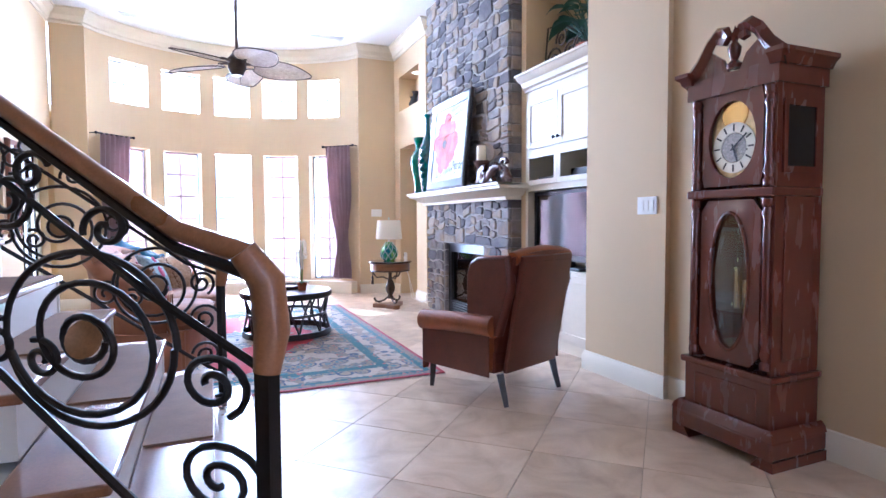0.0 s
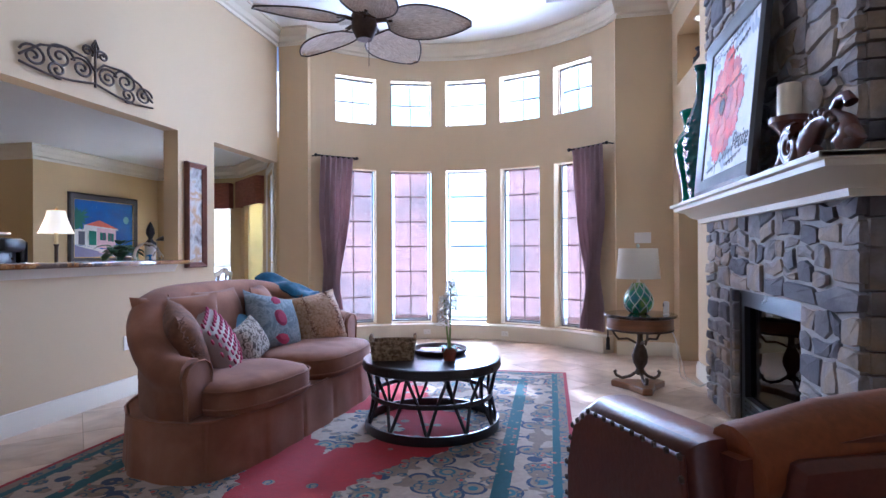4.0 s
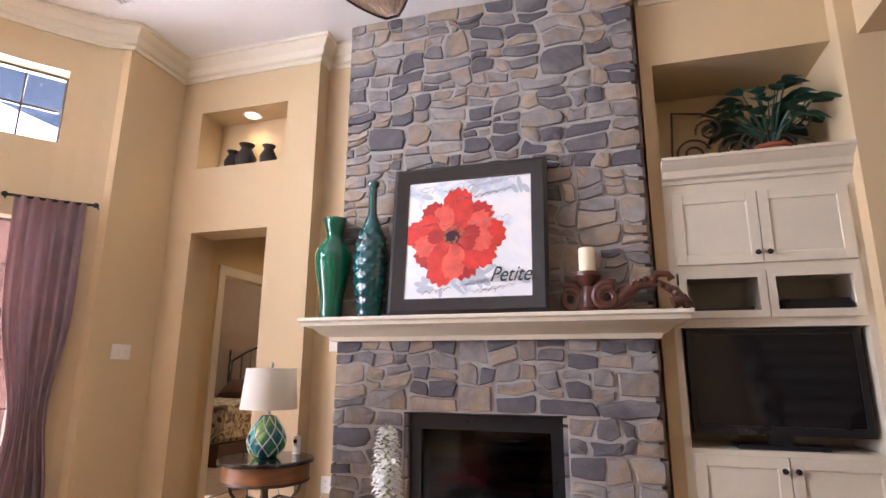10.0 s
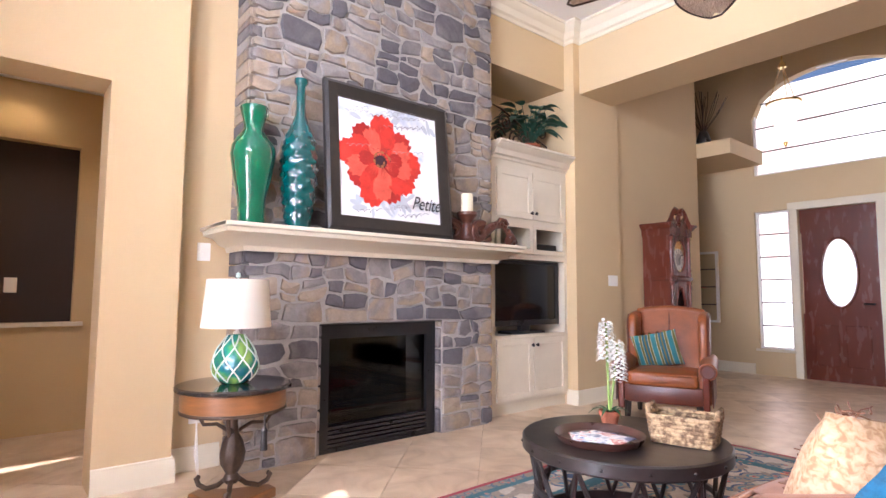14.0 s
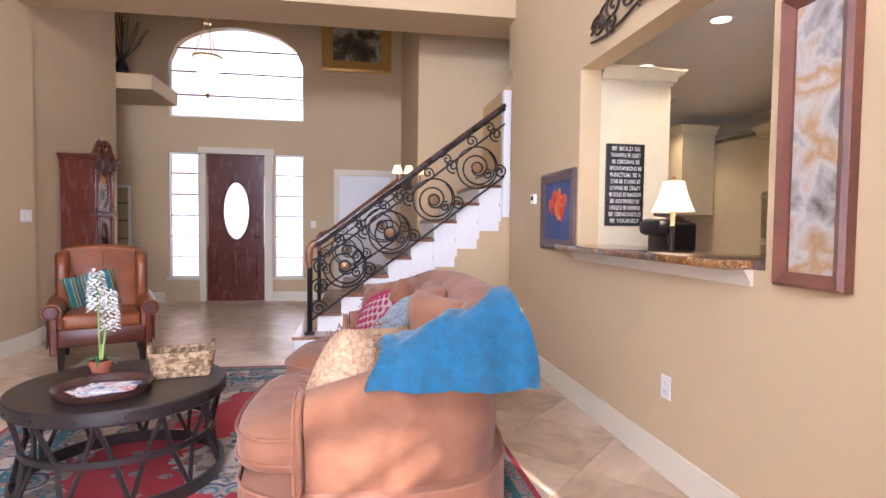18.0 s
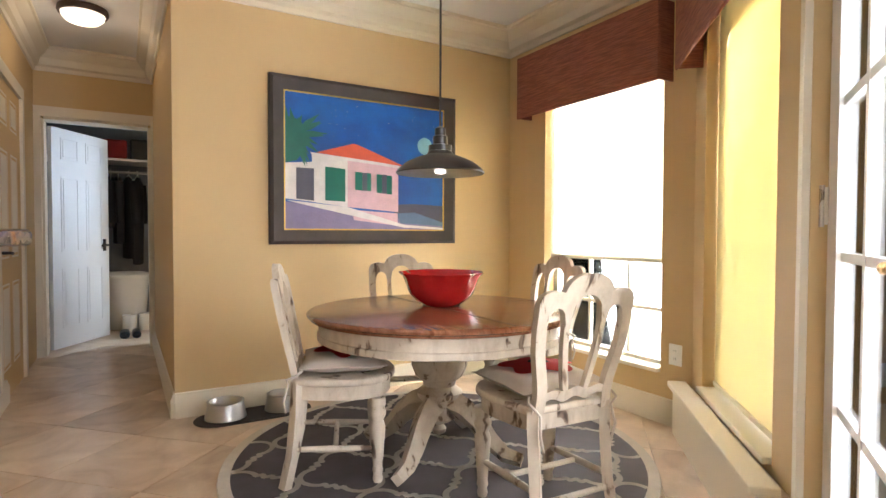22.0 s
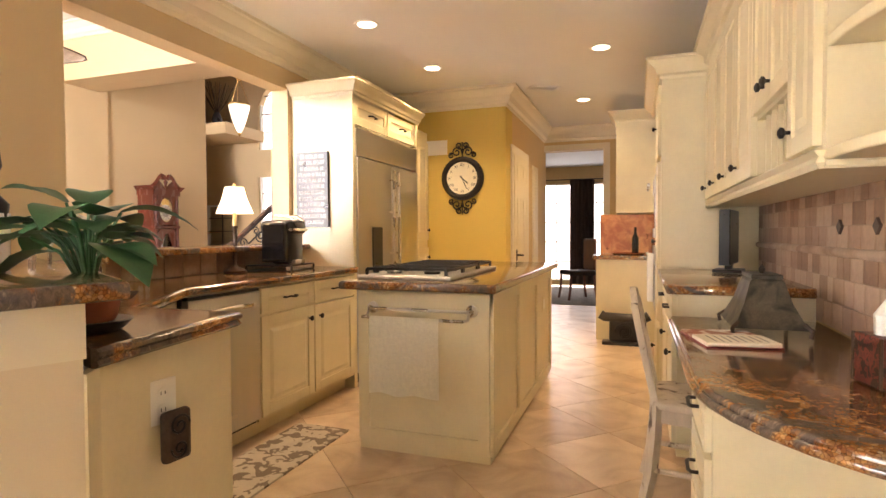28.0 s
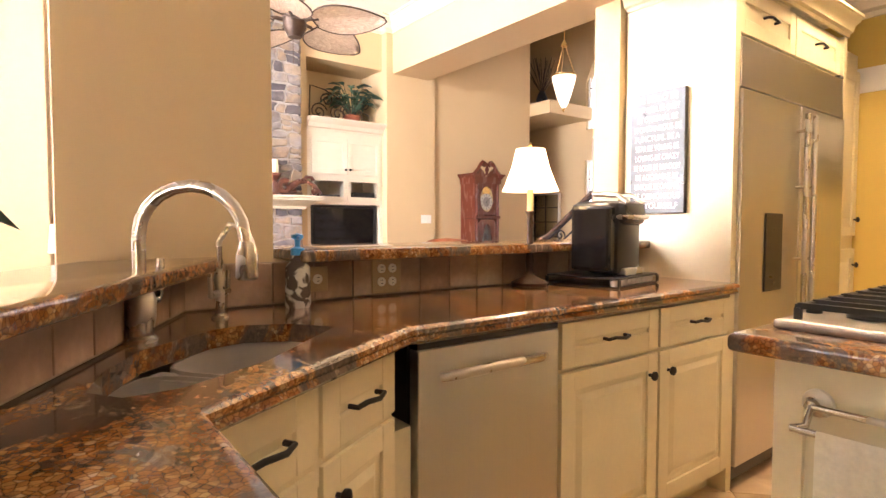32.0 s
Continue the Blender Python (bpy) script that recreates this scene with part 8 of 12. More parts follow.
th = thing("thermostat", "small white thermostat on the tan wall", "thermostat", at(-2.048, 3.87, 1.44, WEST))
part("body", bx(-0.05, 0.05, -0.025, 0, -0.04, 0.04, bevel=0.006), PLASTIC, th)
part("display", bx(-0.03, 0.03, -0.027, -0.025, -0.01, 0.025), GLASS_DARK, th)

# iron scroll over the pass-through
sc = thing("iron_scroll_art", "bronze wrought-iron scroll wall ornament over the pass-through", "wall decor")
cur = []
for s in (-1, 1):
    f = lambda c: [(u * s, v) for u, v in c]
    cur += [f(spiral(0.50, 0.05, 0.10, 0.015, 0.2, 1.7)), f(spiral(0.30, 0.13, 0.12, 0.015, 3.0, -1.8)), f(spiral(0.12, 0.10, 0.10, 0.012, 0.5, 1.8)), f(spiral(0.32, 0.0, 0.08, 0.012, 4.4, 1.5)),
            f([(0.6, 0.02), (0.45, 0.17), (0.25, 0.24), (0.08, 0.22), (0.0, 0.12)]), f(spiral(0.07, 0.30, 0.055, 0.01, 3.8, -1.6)), f([(0.0, 0.0), (0.2, -0.05), (0.4, -0.07), (0.6, -0.04)])]
cur += [[(0, -0.04), (0, 0.40)], [(-0.03, 0.36), (0, 0.43), (0.03, 0.36), (0, 0.31), (-0.03, 0.36)]]
scroll_work("scroll", sc, cur, 0.009, BRONZE, lambda u, v: (-2.03, 5.58 + u, 2.42 + v * 0.75))
# tall narrow panel picture and painting
GROVE = rich(material("birch_painting", (0.4, 0.3, 0.2), 0.6, grain=0.15), [(0.36, (0.12, 0.09, 0.07)), (0.48, (0.50, 0.47, 0.42)), (0.58, (0.42, 0.25, 0.10)), (0.7, (0.55, 0.53, 0.5))], 5, 5, 0.5, (1, 9, 1))
REDWOOD = material("red_brown_frame", (0.16, 0.055, 0.03), 0.4, grain=0.3, coat=0.2)
framed("birch_panel", "tall narrow birch grove picture in a red-brown frame", 0.29, 1.0, 0.05, 0.05, REDWOOD, GROVE, at(-2.048, 6.61, 1.01, WEST))
BOUQ = rich(material("flower_oil", (0.4, 0.1, 0.1), 0.5, grain=0.2), [(0.36, (0.03, 0.05, 0.16)), (0.46, (0.50, 0.05, 0.06)), (0.54, (0.62, 0.20, 0.03)), (0.64, (0.10, 0.13, 0.25))], 4.5, 4, 0.8)
bq = framed("flower_painting", "red and orange flower painting in a grey-brown frame", 0.66, 0.58, 0.075, 0.035, material("grey_brown_frame", (0.13, 0.09, 0.08), 0.5, grain=0.2), material("blue_canvas", (0.06, 0.09, 0.22), 0.6, grain=0.3), at(-2.048, 4.10, 1.04, WEST))
for k in range(26):
    a, r = rnd.uniform(0, 6.28), rnd.uniform(0, 0.15)
    c = (0.33 + r * math.cos(a), 0.34 + r * math.sin(a) * 0.8)
    q = rnd.uniform(0.025, 0.055)
    flat(bq, "bloom", [(c[0] + q * math.cos(i * 0.9), c[1] + q * math.sin(i * 0.9)) for i in range(7)], -0.0128 - 0.0001 * k, rnd.choice((POPPY, POPPY_LT, material("orange_paint", (0.7, 0.2, 0.02), 0.6))))
flat(bq, "painted_vase", [(0.27, 0.10), (0.39, 0.10), (0.41, 0.22), (0.25, 0.22)], -0.0162, material("blue_paint", (0.05, 0.08, 0.2), 0.6))
# lit niche with pots
structure("niche_back", bx(2.9, 2.96, 6.5, 8.5, 2.75, HI), PAINT)
for y, s in ((7.55, 0.85), (7.78, 1.0), (7.92, 0.8)):
    solid("niche_pot", lathe(bmesh.new(), [(0.05 * s, 0), (0.085 * s, 0.06 * s), (0.09 * s, 0.12 * s), (0.055 * s, 0.19 * s), (0.045 * s, 0.21 * s), (0.07 * s, 0.245 * s), (0.0, 0.22 * s)], 24, pose(2.77, y, 2.881)), material("black_clay", (0.02, 0.014, 0.012), 0.4, grain=0.3), "small black clay pot in the lit niche", "pot", smooth=50)


def downlight(x, y, z, watts, on=True, color=(1.0, 0.74, 0.42), degrees=120):
    d = thing("recessed_light", "round recessed ceiling light with a white trim", "ceiling light", pose(x, y, z))
    part("trim", lathe(bmesh.new(), [(0.065, -0.004), (0.085, -0.006), (0.088, 0.0), (0.065, 0.0), (0.065, -0.004)], 28), WHITE, d, smooth=40)
    part("lens", lathe(bmesh.new(), [(0.0, -0.002), (0.064, -0.002), (0.064, -0.001), (0.0, -0.001)], 24), LENS if on else WHITE, d)
    if watts:
        spot("downlight", x, y, z - 0.02, watts, color, degrees)
    return d


LENS = material("lit_lens", (1.0, 0.80, 0.52), 0.5, emit=3.0, bump=0.0)
downlight(2.77, 7.75, 3.409, 5.5, True, degrees=130)
downlight(3.6, 7.7, 2.748, 10)
downlight(4.2, 7.75, 2.748, 4)
for x, y in ((-1.19, 7.65), (1.38, 7.55), (-1.2, 4.6), (1.4, 4.4)):
    downlight(x, y, HI - 0.001, 0, False)


def vent(x, y, z, w, l, rz=0):
    v = thing("ceiling_vent", "white slotted ceiling air vent", "vent", pose(x, y, z, 0, 0, rz))
    for q in ((-w / 2, w / 2, -l / 2, -l / 2 + 0.02), (-w / 2, w / 2, l / 2 - 0.02, l / 2), (-w / 2, -w / 2 + 0.02, -l / 2 + 0.02, l / 2 - 0.02), (w / 2 - 0.02, w / 2, -l / 2 + 0.02, l / 2 - 0.02)):
        part("frame", bx(q[0], q[1], q[2], q[3], -0.012, -0.001), WHITE, v)
    # grey sheet behind the slats: shade of the slots put into its colour
    part("backing", bx(-w / 2 + 0.02, w / 2 - 0.02, -l / 2 + 0.02, l / 2 - 0.02, -0.003, -0.001), material("vent_shadow", (0.25, 0.24, 0.23), 0.8), v)
    n = max(2, int((l - 0.04) / 0.03))
    for k in range(n):
        y0 = -l / 2 + 0.02 + (l - 0.04) * (k + 0.5) / n
        part("slat", bx(-w / 2 + 0.02, w / 2 - 0.02, -0.001, 0.001, -0.012, 0.008), WHITE, v, m=pose(0, y0, -0.004, 45))


vent(-0.97, 8.3, HI, 0.5, 0.14)
vent(1.5, 8.2, HI, 0.5, 0.14)
vent(0.07, 7.58, HI, 0.35, 0.18)
vent(-3.85, 2.85, LO, 0.3, 0.16, 30)
vent(-4.09, 6.24, LO, 0.3, 0.16, 0)
# hall beyond the doorway: door leaf, bed, picture writing
six_panel_door("door_bedroom", "tan painted bedroom door standing open", 0.88, 2.03, Matrix.Translation((4.24, 8.44, 0)) @ pose(0, 0, 0, 0, 0, 3), CREAM, 0.8)
casing(3.25, 4.2, 2.05, Matrix.Translation((0, 8.28, 0)), TRIM)
structure("niche_sill", bx(4.34, 4.42, 7.28, 8.16, 0.83, 0.86), TRIM)
plate("light_switch", "white switch in the dark niche", at(4.498, 7.75, 1.15, EAST), 1)
bed = thing("bed", "dark iron bed with a floral quilt in the bedroom", "bed", pose(5.80, 10.12, 0, 0, 0, -90))
part("mattress", bx(-0.75, 0.75, -1.0, 1.0, 0.28, 0.74, bevel=0.06), rich(material("floral_quilt", (0.3, 0.25, 0.2), 0.9), [(0.4, (0.10, 0.07, 0.05)), (0.52, (0.50, 0.45, 0.34)), (0.6, (0.20, 0.16, 0.09))], 6, 3, 1.5), bed, "floral quilt")
part("bed_skirt", bx(-0.73, 0.73, -0.98, 0.98, 0.0, 0.28), material("brown_bed_skirt", (0.06, 0.03, 0.02), 0.9), bed)
for k in range(9):
    x = -0.72 + 0.18 * k
    part("rail_bar", tube(bmesh.new(), [(x, 1.04, 0.3), (x, 1.04, 1.3 + 0.25 * math.sin(math.pi * k / 8))], 0.011, 6), IRON, bed)
part("headboard_arch", tube(bmesh.new(), [(-0.76 + 0.152 * k, 1.04, 1.3 + 0.27 * math.sin(math.pi * k / 10)) for k in range(11)], 0.018, 8), IRON, bed, smooth=60)
for x in (-0.76, 0.76):
    part("post", tube(bmesh.new(), [(x, 1.04, 0), (x, 1.04, 1.5)], 0.03, 8), IRON, bed)
for x in (-0.35, 0.35):
    part("pillow", pillow_mesh(0.6, 0.4, 0.10, 8, 3), material("brown_pillow", (0.09, 0.05, 0.035), 0.9), bed, m=pose(x, 0.76, 0.88, 40))
bl = thing("bedroom_lamp", "lit bedroom lamp with a yellow shade", "lamp", pose(6.62, 9.08, 0))
part("stand", bx(-0.2, 0.2, -0.2, 0.2, 0, 0.65, bevel=0.01), BLACKWOOD, bl, "dark nightstand")
part("body", lathe(bmesh.new(), [(0.06, 0.651), (0.08, 0.75), (0.02, 0.95), (0.0, 0.96)], 20), BRONZE, bl, smooth=50)
part("shade", lathe(bmesh.new(), [(0.20, 0.93), (0.12, 1.18), (0.117, 1.18), (0.197, 0.93), (0.20, 0.93)], 28), material("yellow_lit_shade", (1.0, 0.62, 0.15), 0.8, emit=0.75, bump=0.0), bl, "lit yellow shade", smooth=40)
# strong bulb above the lamp, also standing in for unseen window daylight
bulb("bedroom_fill_bulb", 6.62, 9.08, 1.30, 50)


# ---- kitchen ----
D2, N2 = Vector((-0.508, 0.861)), Vector((0.861, 0.508))       # along the sink counter, and towards the half wall


def diag(u, v, o=(-2.77, 6.41)):
    return (o[0] + D2.x * u + N2.x * v, o[1] + D2.y * u + N2.y * v)


NOSE = [(0, 0), (0.012, 0.0), (0.02, 0.008), (0.014, 0.018), (0.022, 0.026), (0.022, 0.036), (0.012, 0.044), (0, 0.044)]
counter = thing("granite_counter", "brown and gold granite counter with a corner sink cut-out", "counter")
hole = [(-2.67, 6.55), (-2.90, 6.79), (-2.99, 6.95), (-2.99, 7.03), (-2.93, 7.07), (-2.82, 7.04), (-2.68, 6.965), (-2.54, 6.80), (-2.52, 6.72), (-2.57, 6.62)]
outline = [(-2.21, 4.745), (-2.21, 6.79), (-3.55, 7.49), (-3.63, 7.52), (-3.54, 6.97), (-3.10, 6.97), diag(0, 0), (-2.76, 4.745)]
slab_bm = prism(bmesh.new(), outline[1:7] + hole[:8], 0.875, 0.919)
prism(slab_bm, [outline[6], outline[7], outline[0], outline[1]] + hole[7:] + hole[:1], 0.875, 0.919)
part("slab", slab_bm, GRANITE, counter)
part("edge", sweep_profile(bmesh.new(), [(x, y, 0.875) for x, y in outline[3:]], [(-o, u) for o, u in NOSE]), GRANITE, counter, "moulded granite edge", smooth=40)
# sink bowls
SINKSTEEL = material("satin_steel", (0.52, 0.49, 0.46), 0.42, 0.55, grain=0.05, bump=0.02)
sink = thing("kitchen_sink", "stainless steel double-bowl undermount sink", "sink")


def bowl(loop, z0, z1):
    """A pressed steel bowl: flat bottom, sloping sides, rounded by its loop."""
    bm = bmesh.new()
    cx, cy = sum(p[0] for p in loop) / len(loop), sum(p[1] for p in loop) / len(loop)
    ring = lambda k, z: [bm.verts.new((cx + (x - cx) * k, cy + (y - cy) * k, z)) for x, y in loop]
    rings = [ring(0.86, z0), ring(0.94, z0 + 0.015), ring(1.0, z1), ring(1.03, z1), ring(0.98, z0 - 0.004), ring(0.86, z0 - 0.006)]
    n = len(loop)
    for lo, up in zip(rings, rings[1:]):
        for i in range(n):
            bm.faces.new((lo[i], lo[(i + 1) % n], up[(i + 1) % n], up[i]))
    bm.faces.new(rings[0][::-1])
    bm.faces.new(rings[-1])
    bmesh.ops.recalc_face_normals(bm, faces=bm.faces[:])
    return bm


def rounded(loop, k=0.18):
    """Cuts the corners of a loop twice."""
    for _ in range(2):
        out = []
        for (x0, y0), (x1, y1) in zip(loop, loop[1:] + loop[:1]):
            out += [(x0 + (x1 - x0) * k, y0 + (y1 - y0) * k), (x1 + (x0 - x1) * k, y1 + (y0 - y1) * k)]
        loop = out
    return loop


for loop, dep in (([(-2.665, 6.54), (-2.87, 6.755), (-2.67, 6.925), (-2.54, 6.815), (-2.505, 6.72), (-2.56, 6.60)], 0.17), ([(-2.895, 6.775), (-2.995, 6.95), (-3.0, 7.04), (-2.93, 7.08), (-2.80, 7.045), (-2.69, 6.95)], 0.20)):
    part("bowl", bowl(rounded(loop), 0.885 - dep, 0.8735), SINKSTEEL, sink, smooth=60)
    cx, cy = sum(p[0] for p in loop) / 6, sum(p[1] for p in loop) / 6
    part("drain", lathe(bmesh.new(), [(0.0, 0.003), (0.035, 0.003), (0.04, 0.0)], 20, pose(cx, cy, 0.8855 - dep)), NICKEL, sink)
part("divider", prism(bmesh.new(), [(-2.865, 6.74), (-2.905, 6.785), (-2.69, 6.965), (-2.655, 6.925)], 0.80, 0.866), SINKSTEEL, sink)
fx, fy = -2.585, 6.95
faucet = thing("kitchen_faucet", "brushed nickel gooseneck faucet", "faucet", pose(fx, fy, 0.9195, 0, 0, 53))
part("body", lathe(bmesh.new(), [(0.032, 0), (0.032, 0.008), (0.024, 0.014), (0.03, 0.05), (0.031, 0.09), (0.022, 0.11), (0.024, 0.12), (0.017, 0.13), (0.0, 0.13)], 24), NICKEL, faucet, smooth=50)
goose = [(0, 0, 0.12), (0, 0, 0.205)] + [(0.11 - 0.11 * math.cos(a), 0, 0.22 + 0.105 * math.sin(a)) for a in [math.pi * i / 10 for i in range(11)]] + [(0.225, 0, 0.19)]
part("spout", tube(bmesh.new(), [(-x, y, z) for x, y, z in goose], 0.0135, 12), NICKEL, faucet, smooth=60)
part("spray_head", lathe(bmesh.new(), [(0.015, 0.21), (0.022, 0.18), (0.023, 0.135), (0.018, 0.13), (0.0, 0.13)], 18, pose(-0.225, 0, 0)), NICKEL, faucet, smooth=50)
part("lever", tube(bmesh.new(), [(0, -0.02, 0.08), (0, -0.07, 0.08), (0, -0.08, 0.10), (0, -0.085, 0.17)], 0.009, 8), NICKEL, faucet, smooth=60)
gx, gy = -2.37, 6.735
filt = thing("filter_tap", "small nickel filtered-water tap with two levers", "faucet", pose(gx, gy, 0.9195, 0, 0, 53))
part("body", lathe(bmesh.new(), [(0.022, 0), (0.022, 0.006), (0.012, 0.012), (0.012, 0.08), (0.016, 0.10), (0.012, 0.12), (0.0, 0.12)], 18), NICKEL, filt, smooth=50)
part("cross_bar", tube(bmesh.new(), [(0, -0.055, 0.065), (0, 0.055, 0.065)], 0.010, 8), NICKEL, filt, smooth=60)
for s in (-1, 1):
    part("lever", tube(bmesh.new(), [(0, s * 0.055, 0.06), (0, s * 0.06, 0.12)], 0.006, 8), NICKEL, filt, smooth=60)
part("spout", tube(bmesh.new(), [(0, 0, 0.11), (0, 0, 0.2), (-0.03, 0, 0.245), (-0.07, 0, 0.24), (-0.085, 0, 0.20)], 0.008, 8), NICKEL, filt, smooth=60)
sx, sy = -2.32, 6.50
soap = thing("soap_dispenser", "clear soap bottle with a blue pump", "soap bottle", pose(sx, sy, 0.9195))
part("bottle", lathe(bmesh.new(), [(0.035, 0), (0.038, 0.01), (0.036, 0.12), (0.018, 0.145), (0.016, 0.16), (0.0, 0.16)], 18), rich(material("patterned_bottle", (0.4, 0.38, 0.34), 0.15), [(0.45, (0.08, 0.06, 0.05)), (0.52, (0.55, 0.52, 0.46))], 18, 2, 1), soap, smooth=50)
BLUEPUMP = material("blue_plastic", (0.0, 0.22, 0.60), 0.35)
part("pump", lathe(bmesh.new(), [(0.02, 0.155), (0.02, 0.175), (0.008, 0.18), (0.008, 0.20), (0.018, 0.205), (0.018, 0.215), (0.0, 0.22)], 16), BLUEPUMP, soap, "bright blue pump", smooth=50)
part("nozzle", tube(bmesh.new(), [(0, 0, 0.208), (-0.045, 0.01, 0.205)], 0.006, 6), BLUEPUMP, soap)

# cabinets along the pass-through
CAB = thing("base_cabinet", "cream raised-panel base cabinet with bronze pulls", "cabinet", group="base cabinets")
part("body", bx(-2.735, -2.21, 4.745, 5.84, 0.10, 0.874), CREAM, CAB)
part("toe_kick", bx(-2.66, -2.21, 4.745, 6.38, 0, 0.10), CREAM, CAB)
for y in (5.83, 5.29):
    panel_door("drawer", 0.525, 0.145, CREAM, CAB, Matrix.Translation((-2.757, y, 0.715)) @ EAST, handle=(0.26, 0.075, 0.11), raised=False)
    panel_door("door", 0.525, 0.575, CREAM, CAB, Matrix.Translation((-2.757, y, 0.125)) @ EAST, (0.47 if y > 5.5 else 0.05, 0.50))
dw = thing("dishwasher", "stainless steel dishwasher under the granite counter", "dishwasher")
part("body", bx(-2.72, -2.21, 5.845, 6.375, 0.10, 0.87), BLACK, dw)
part("door", bx(-2.765, -2.722, 5.855, 6.37, 0.13, 0.85, bevel=0.004), STEEL, dw, "brushed steel door")
part("control_strip", bx(-2.76, -2.722, 5.855, 6.37, 0.852, 0.868), BLACK, dw)
part("handle", tube(bmesh.new(), [(-2.765, 5.92, 0.775), (-2.80, 5.95, 0.785), (-2.81, 6.11, 0.79), (-2.80, 6.27, 0.785), (-2.765, 6.30, 0.775)], 0.013, 10), NICKEL, dw, "curved steel handle", smooth=60)
part("badge", bx(-2.767, -2.7655, 6.05, 6.13, 0.20, 0.215), NICKEL, dw)
sinkcab = thing("sink_cabinet", "cream angled sink base cabinet with drawer fronts", "cabinet", group="base cabinets")
ang = math.degrees(math.atan2(D2.y, D2.x)) + 180
MD = lambda u, z: Matrix(((-D2.x, -N2.x * -1, 0, diag(u, 0.02)[0]), (-D2.y, -N2.y * -1, 0, diag(u, 0.02)[1]), (0, 0, 1, z), (0, 0, 0, 1)))
part("body", prism(bmesh.new(), [diag(0.02, 0.03), (-2.74, 6.378), (-2.215, 6.378), (-2.215, 6.80), (-3.55, 7.46), (-3.60, 7.50), (-3.50, 6.995), (-3.07, 6.995)], 0.10, 0.66), CREAM, sinkcab)
part("apron", prism(bmesh.new(), [diag(0.02, 0.03), diag(0.02, 0.055), diag(0.63, 0.055), diag(0.63, 0.03)], 0.661, 0.8735), CREAM, sinkcab)
part("apron", bx(-3.50, -3.09, 6.995, 7.015, 0.661, 0.8735), CREAM, sinkcab)
part("toe_kick", prism(bmesh.new(), [diag(0.02, 0.10), (-2.6, 6.5), (-2.3, 6.8), (-3.5, 7.42), (-3.45, 7.08), (-3.0, 7.08)], 0, 0.099), CREAM, sinkcab)
for u in (0.315, 0.63):
    panel_door("drawer", 0.295, 0.145, CREAM, sinkcab, MD(u, 0.715), handle=(0.147, 0.075, 0.11), raised=False)
    panel_door("door", 0.295, 0.575, CREAM, sinkcab, MD(u, 0.125), (0.045 if u < 0.5 else 0.25, 0.50))
endp = thing("peninsula_end", "cream panelled end of the sink counter with an outlet", "cabinet end")
part("panel", prism(bmesh.new(), [(-3.502, 6.97), (-3.602, 7.50), (-3.622, 7.497), (-3.522, 6.962)], 0, 0.874), CREAM, endp)
part("corner_panel", prism(bmesh.new(), [(-3.604, 7.497), (-3.622, 7.493), (-3.664, 7.556), (-3.645, 7.565)], 0, 0.874), CREAM, endp)
me_ = math.degrees(math.atan2(0.6, -0.08))
plate("power_outlet", "white outlet with a bronze night light on the peninsula end", Matrix.Translation((-3.590, 7.30, 0.735)) @ pose(0, 0, 0, 0, 0, -97.6), 1, "outlet")
nl = thing("night_light", "bronze filigree night light plugged into the outlet", "night light", Matrix.Translation((-3.600, 7.285, 0.655)) @ pose(0, 0, 0, 0, 0, -97.6))
part("shade", bx(-0.04, 0.04, -0.04, -0.012, -0.075, 0.06, bevel=0.012), BRONZE, nl)
scroll_work("filigree", nl, [spiral(0, 0.02, 0.03, 0.006, 0, 1.5), spiral(0, -0.04, 0.025, 0.005, 3, 1.5)], 0.003, IRON, lambda u, v: (u, -0.043, v))
part("plug", bx(-0.015, 0.015, -0.014, -0.004, -0.02, 0.05), BLACK, nl)

# half wall with its granite ledge, tiled towards the sink
hw = thing("half_wall", "tan half wall with cream cap moulding behind the sink", "half wall")
HWP = [(-2.205, 6.93), (-3.50, 7.655), (-3.60, 7.70), (-3.66, 7.56), (-3.56, 7.50), (-2.205, 6.80)]
# lighter than the tan wall paint: strong window light put into the colour
part("wall", prism(bmesh.new(), HWP, 0, 1.029), material("wall_paint_tan_lit", (0.68, 0.58, 0.42), 0.75, grain=0.03, scale=2.0, bump=0.12, fine=220), hw)
part("cap_moulding", sweep_profile(bmesh.new(), [(-2.205, 6.935, 0.909), (-3.50, 7.66, 0.909), (-3.605, 7.71, 0.909), (-3.67, 7.56, 0.909)], [(0, 0), (0.012, 0), (0.014, 0.03), (0.022, 0.05), (0.03, 0.10), (0.03, 0.12), (0, 0.12)]), TRIM, hw, smooth=40)
part("baseboard", sweep_profile(bmesh.new(), [(-2.205, 6.935, 0), (-3.50, 7.66, 0), (-3.605, 7.71, 0), (-3.67, 7.56, 0)], BASE), TRIM, hw, smooth=40)
ledge2 = thing("bar_ledge", "granite bar ledge on the half wall", "counter")
part("slab", prism(bmesh.new(), [(-2.203, 7.03), (-3.47, 7.74), (-3.68, 7.79), (-3.75, 7.52), (-3.56, 7.40), (-2.203, 6.68)], 1.031, 1.071, bevel=0.012), GRANITE, ledge2, smooth=40)
sill = thing("pass_through_ledge", "granite ledge on the pass-through sill", "counter")
part("slab", bx(-2.36, -1.90, 4.73, 6.50, 1.052, 1.090, bevel=0.012), GRANITE, sill, smooth=40)
part("apron_moulding", sweep_profile(bmesh.new(), [(-2.05, 6.47, 0.985), (-2.05, 4.76, 0.985)], [(0, 0), (0.01, 0), (0.02, 0.03), (0.035, 0.05), (0.045, 0.066), (0, 0.066)]), TRIM, sill, smooth=40)
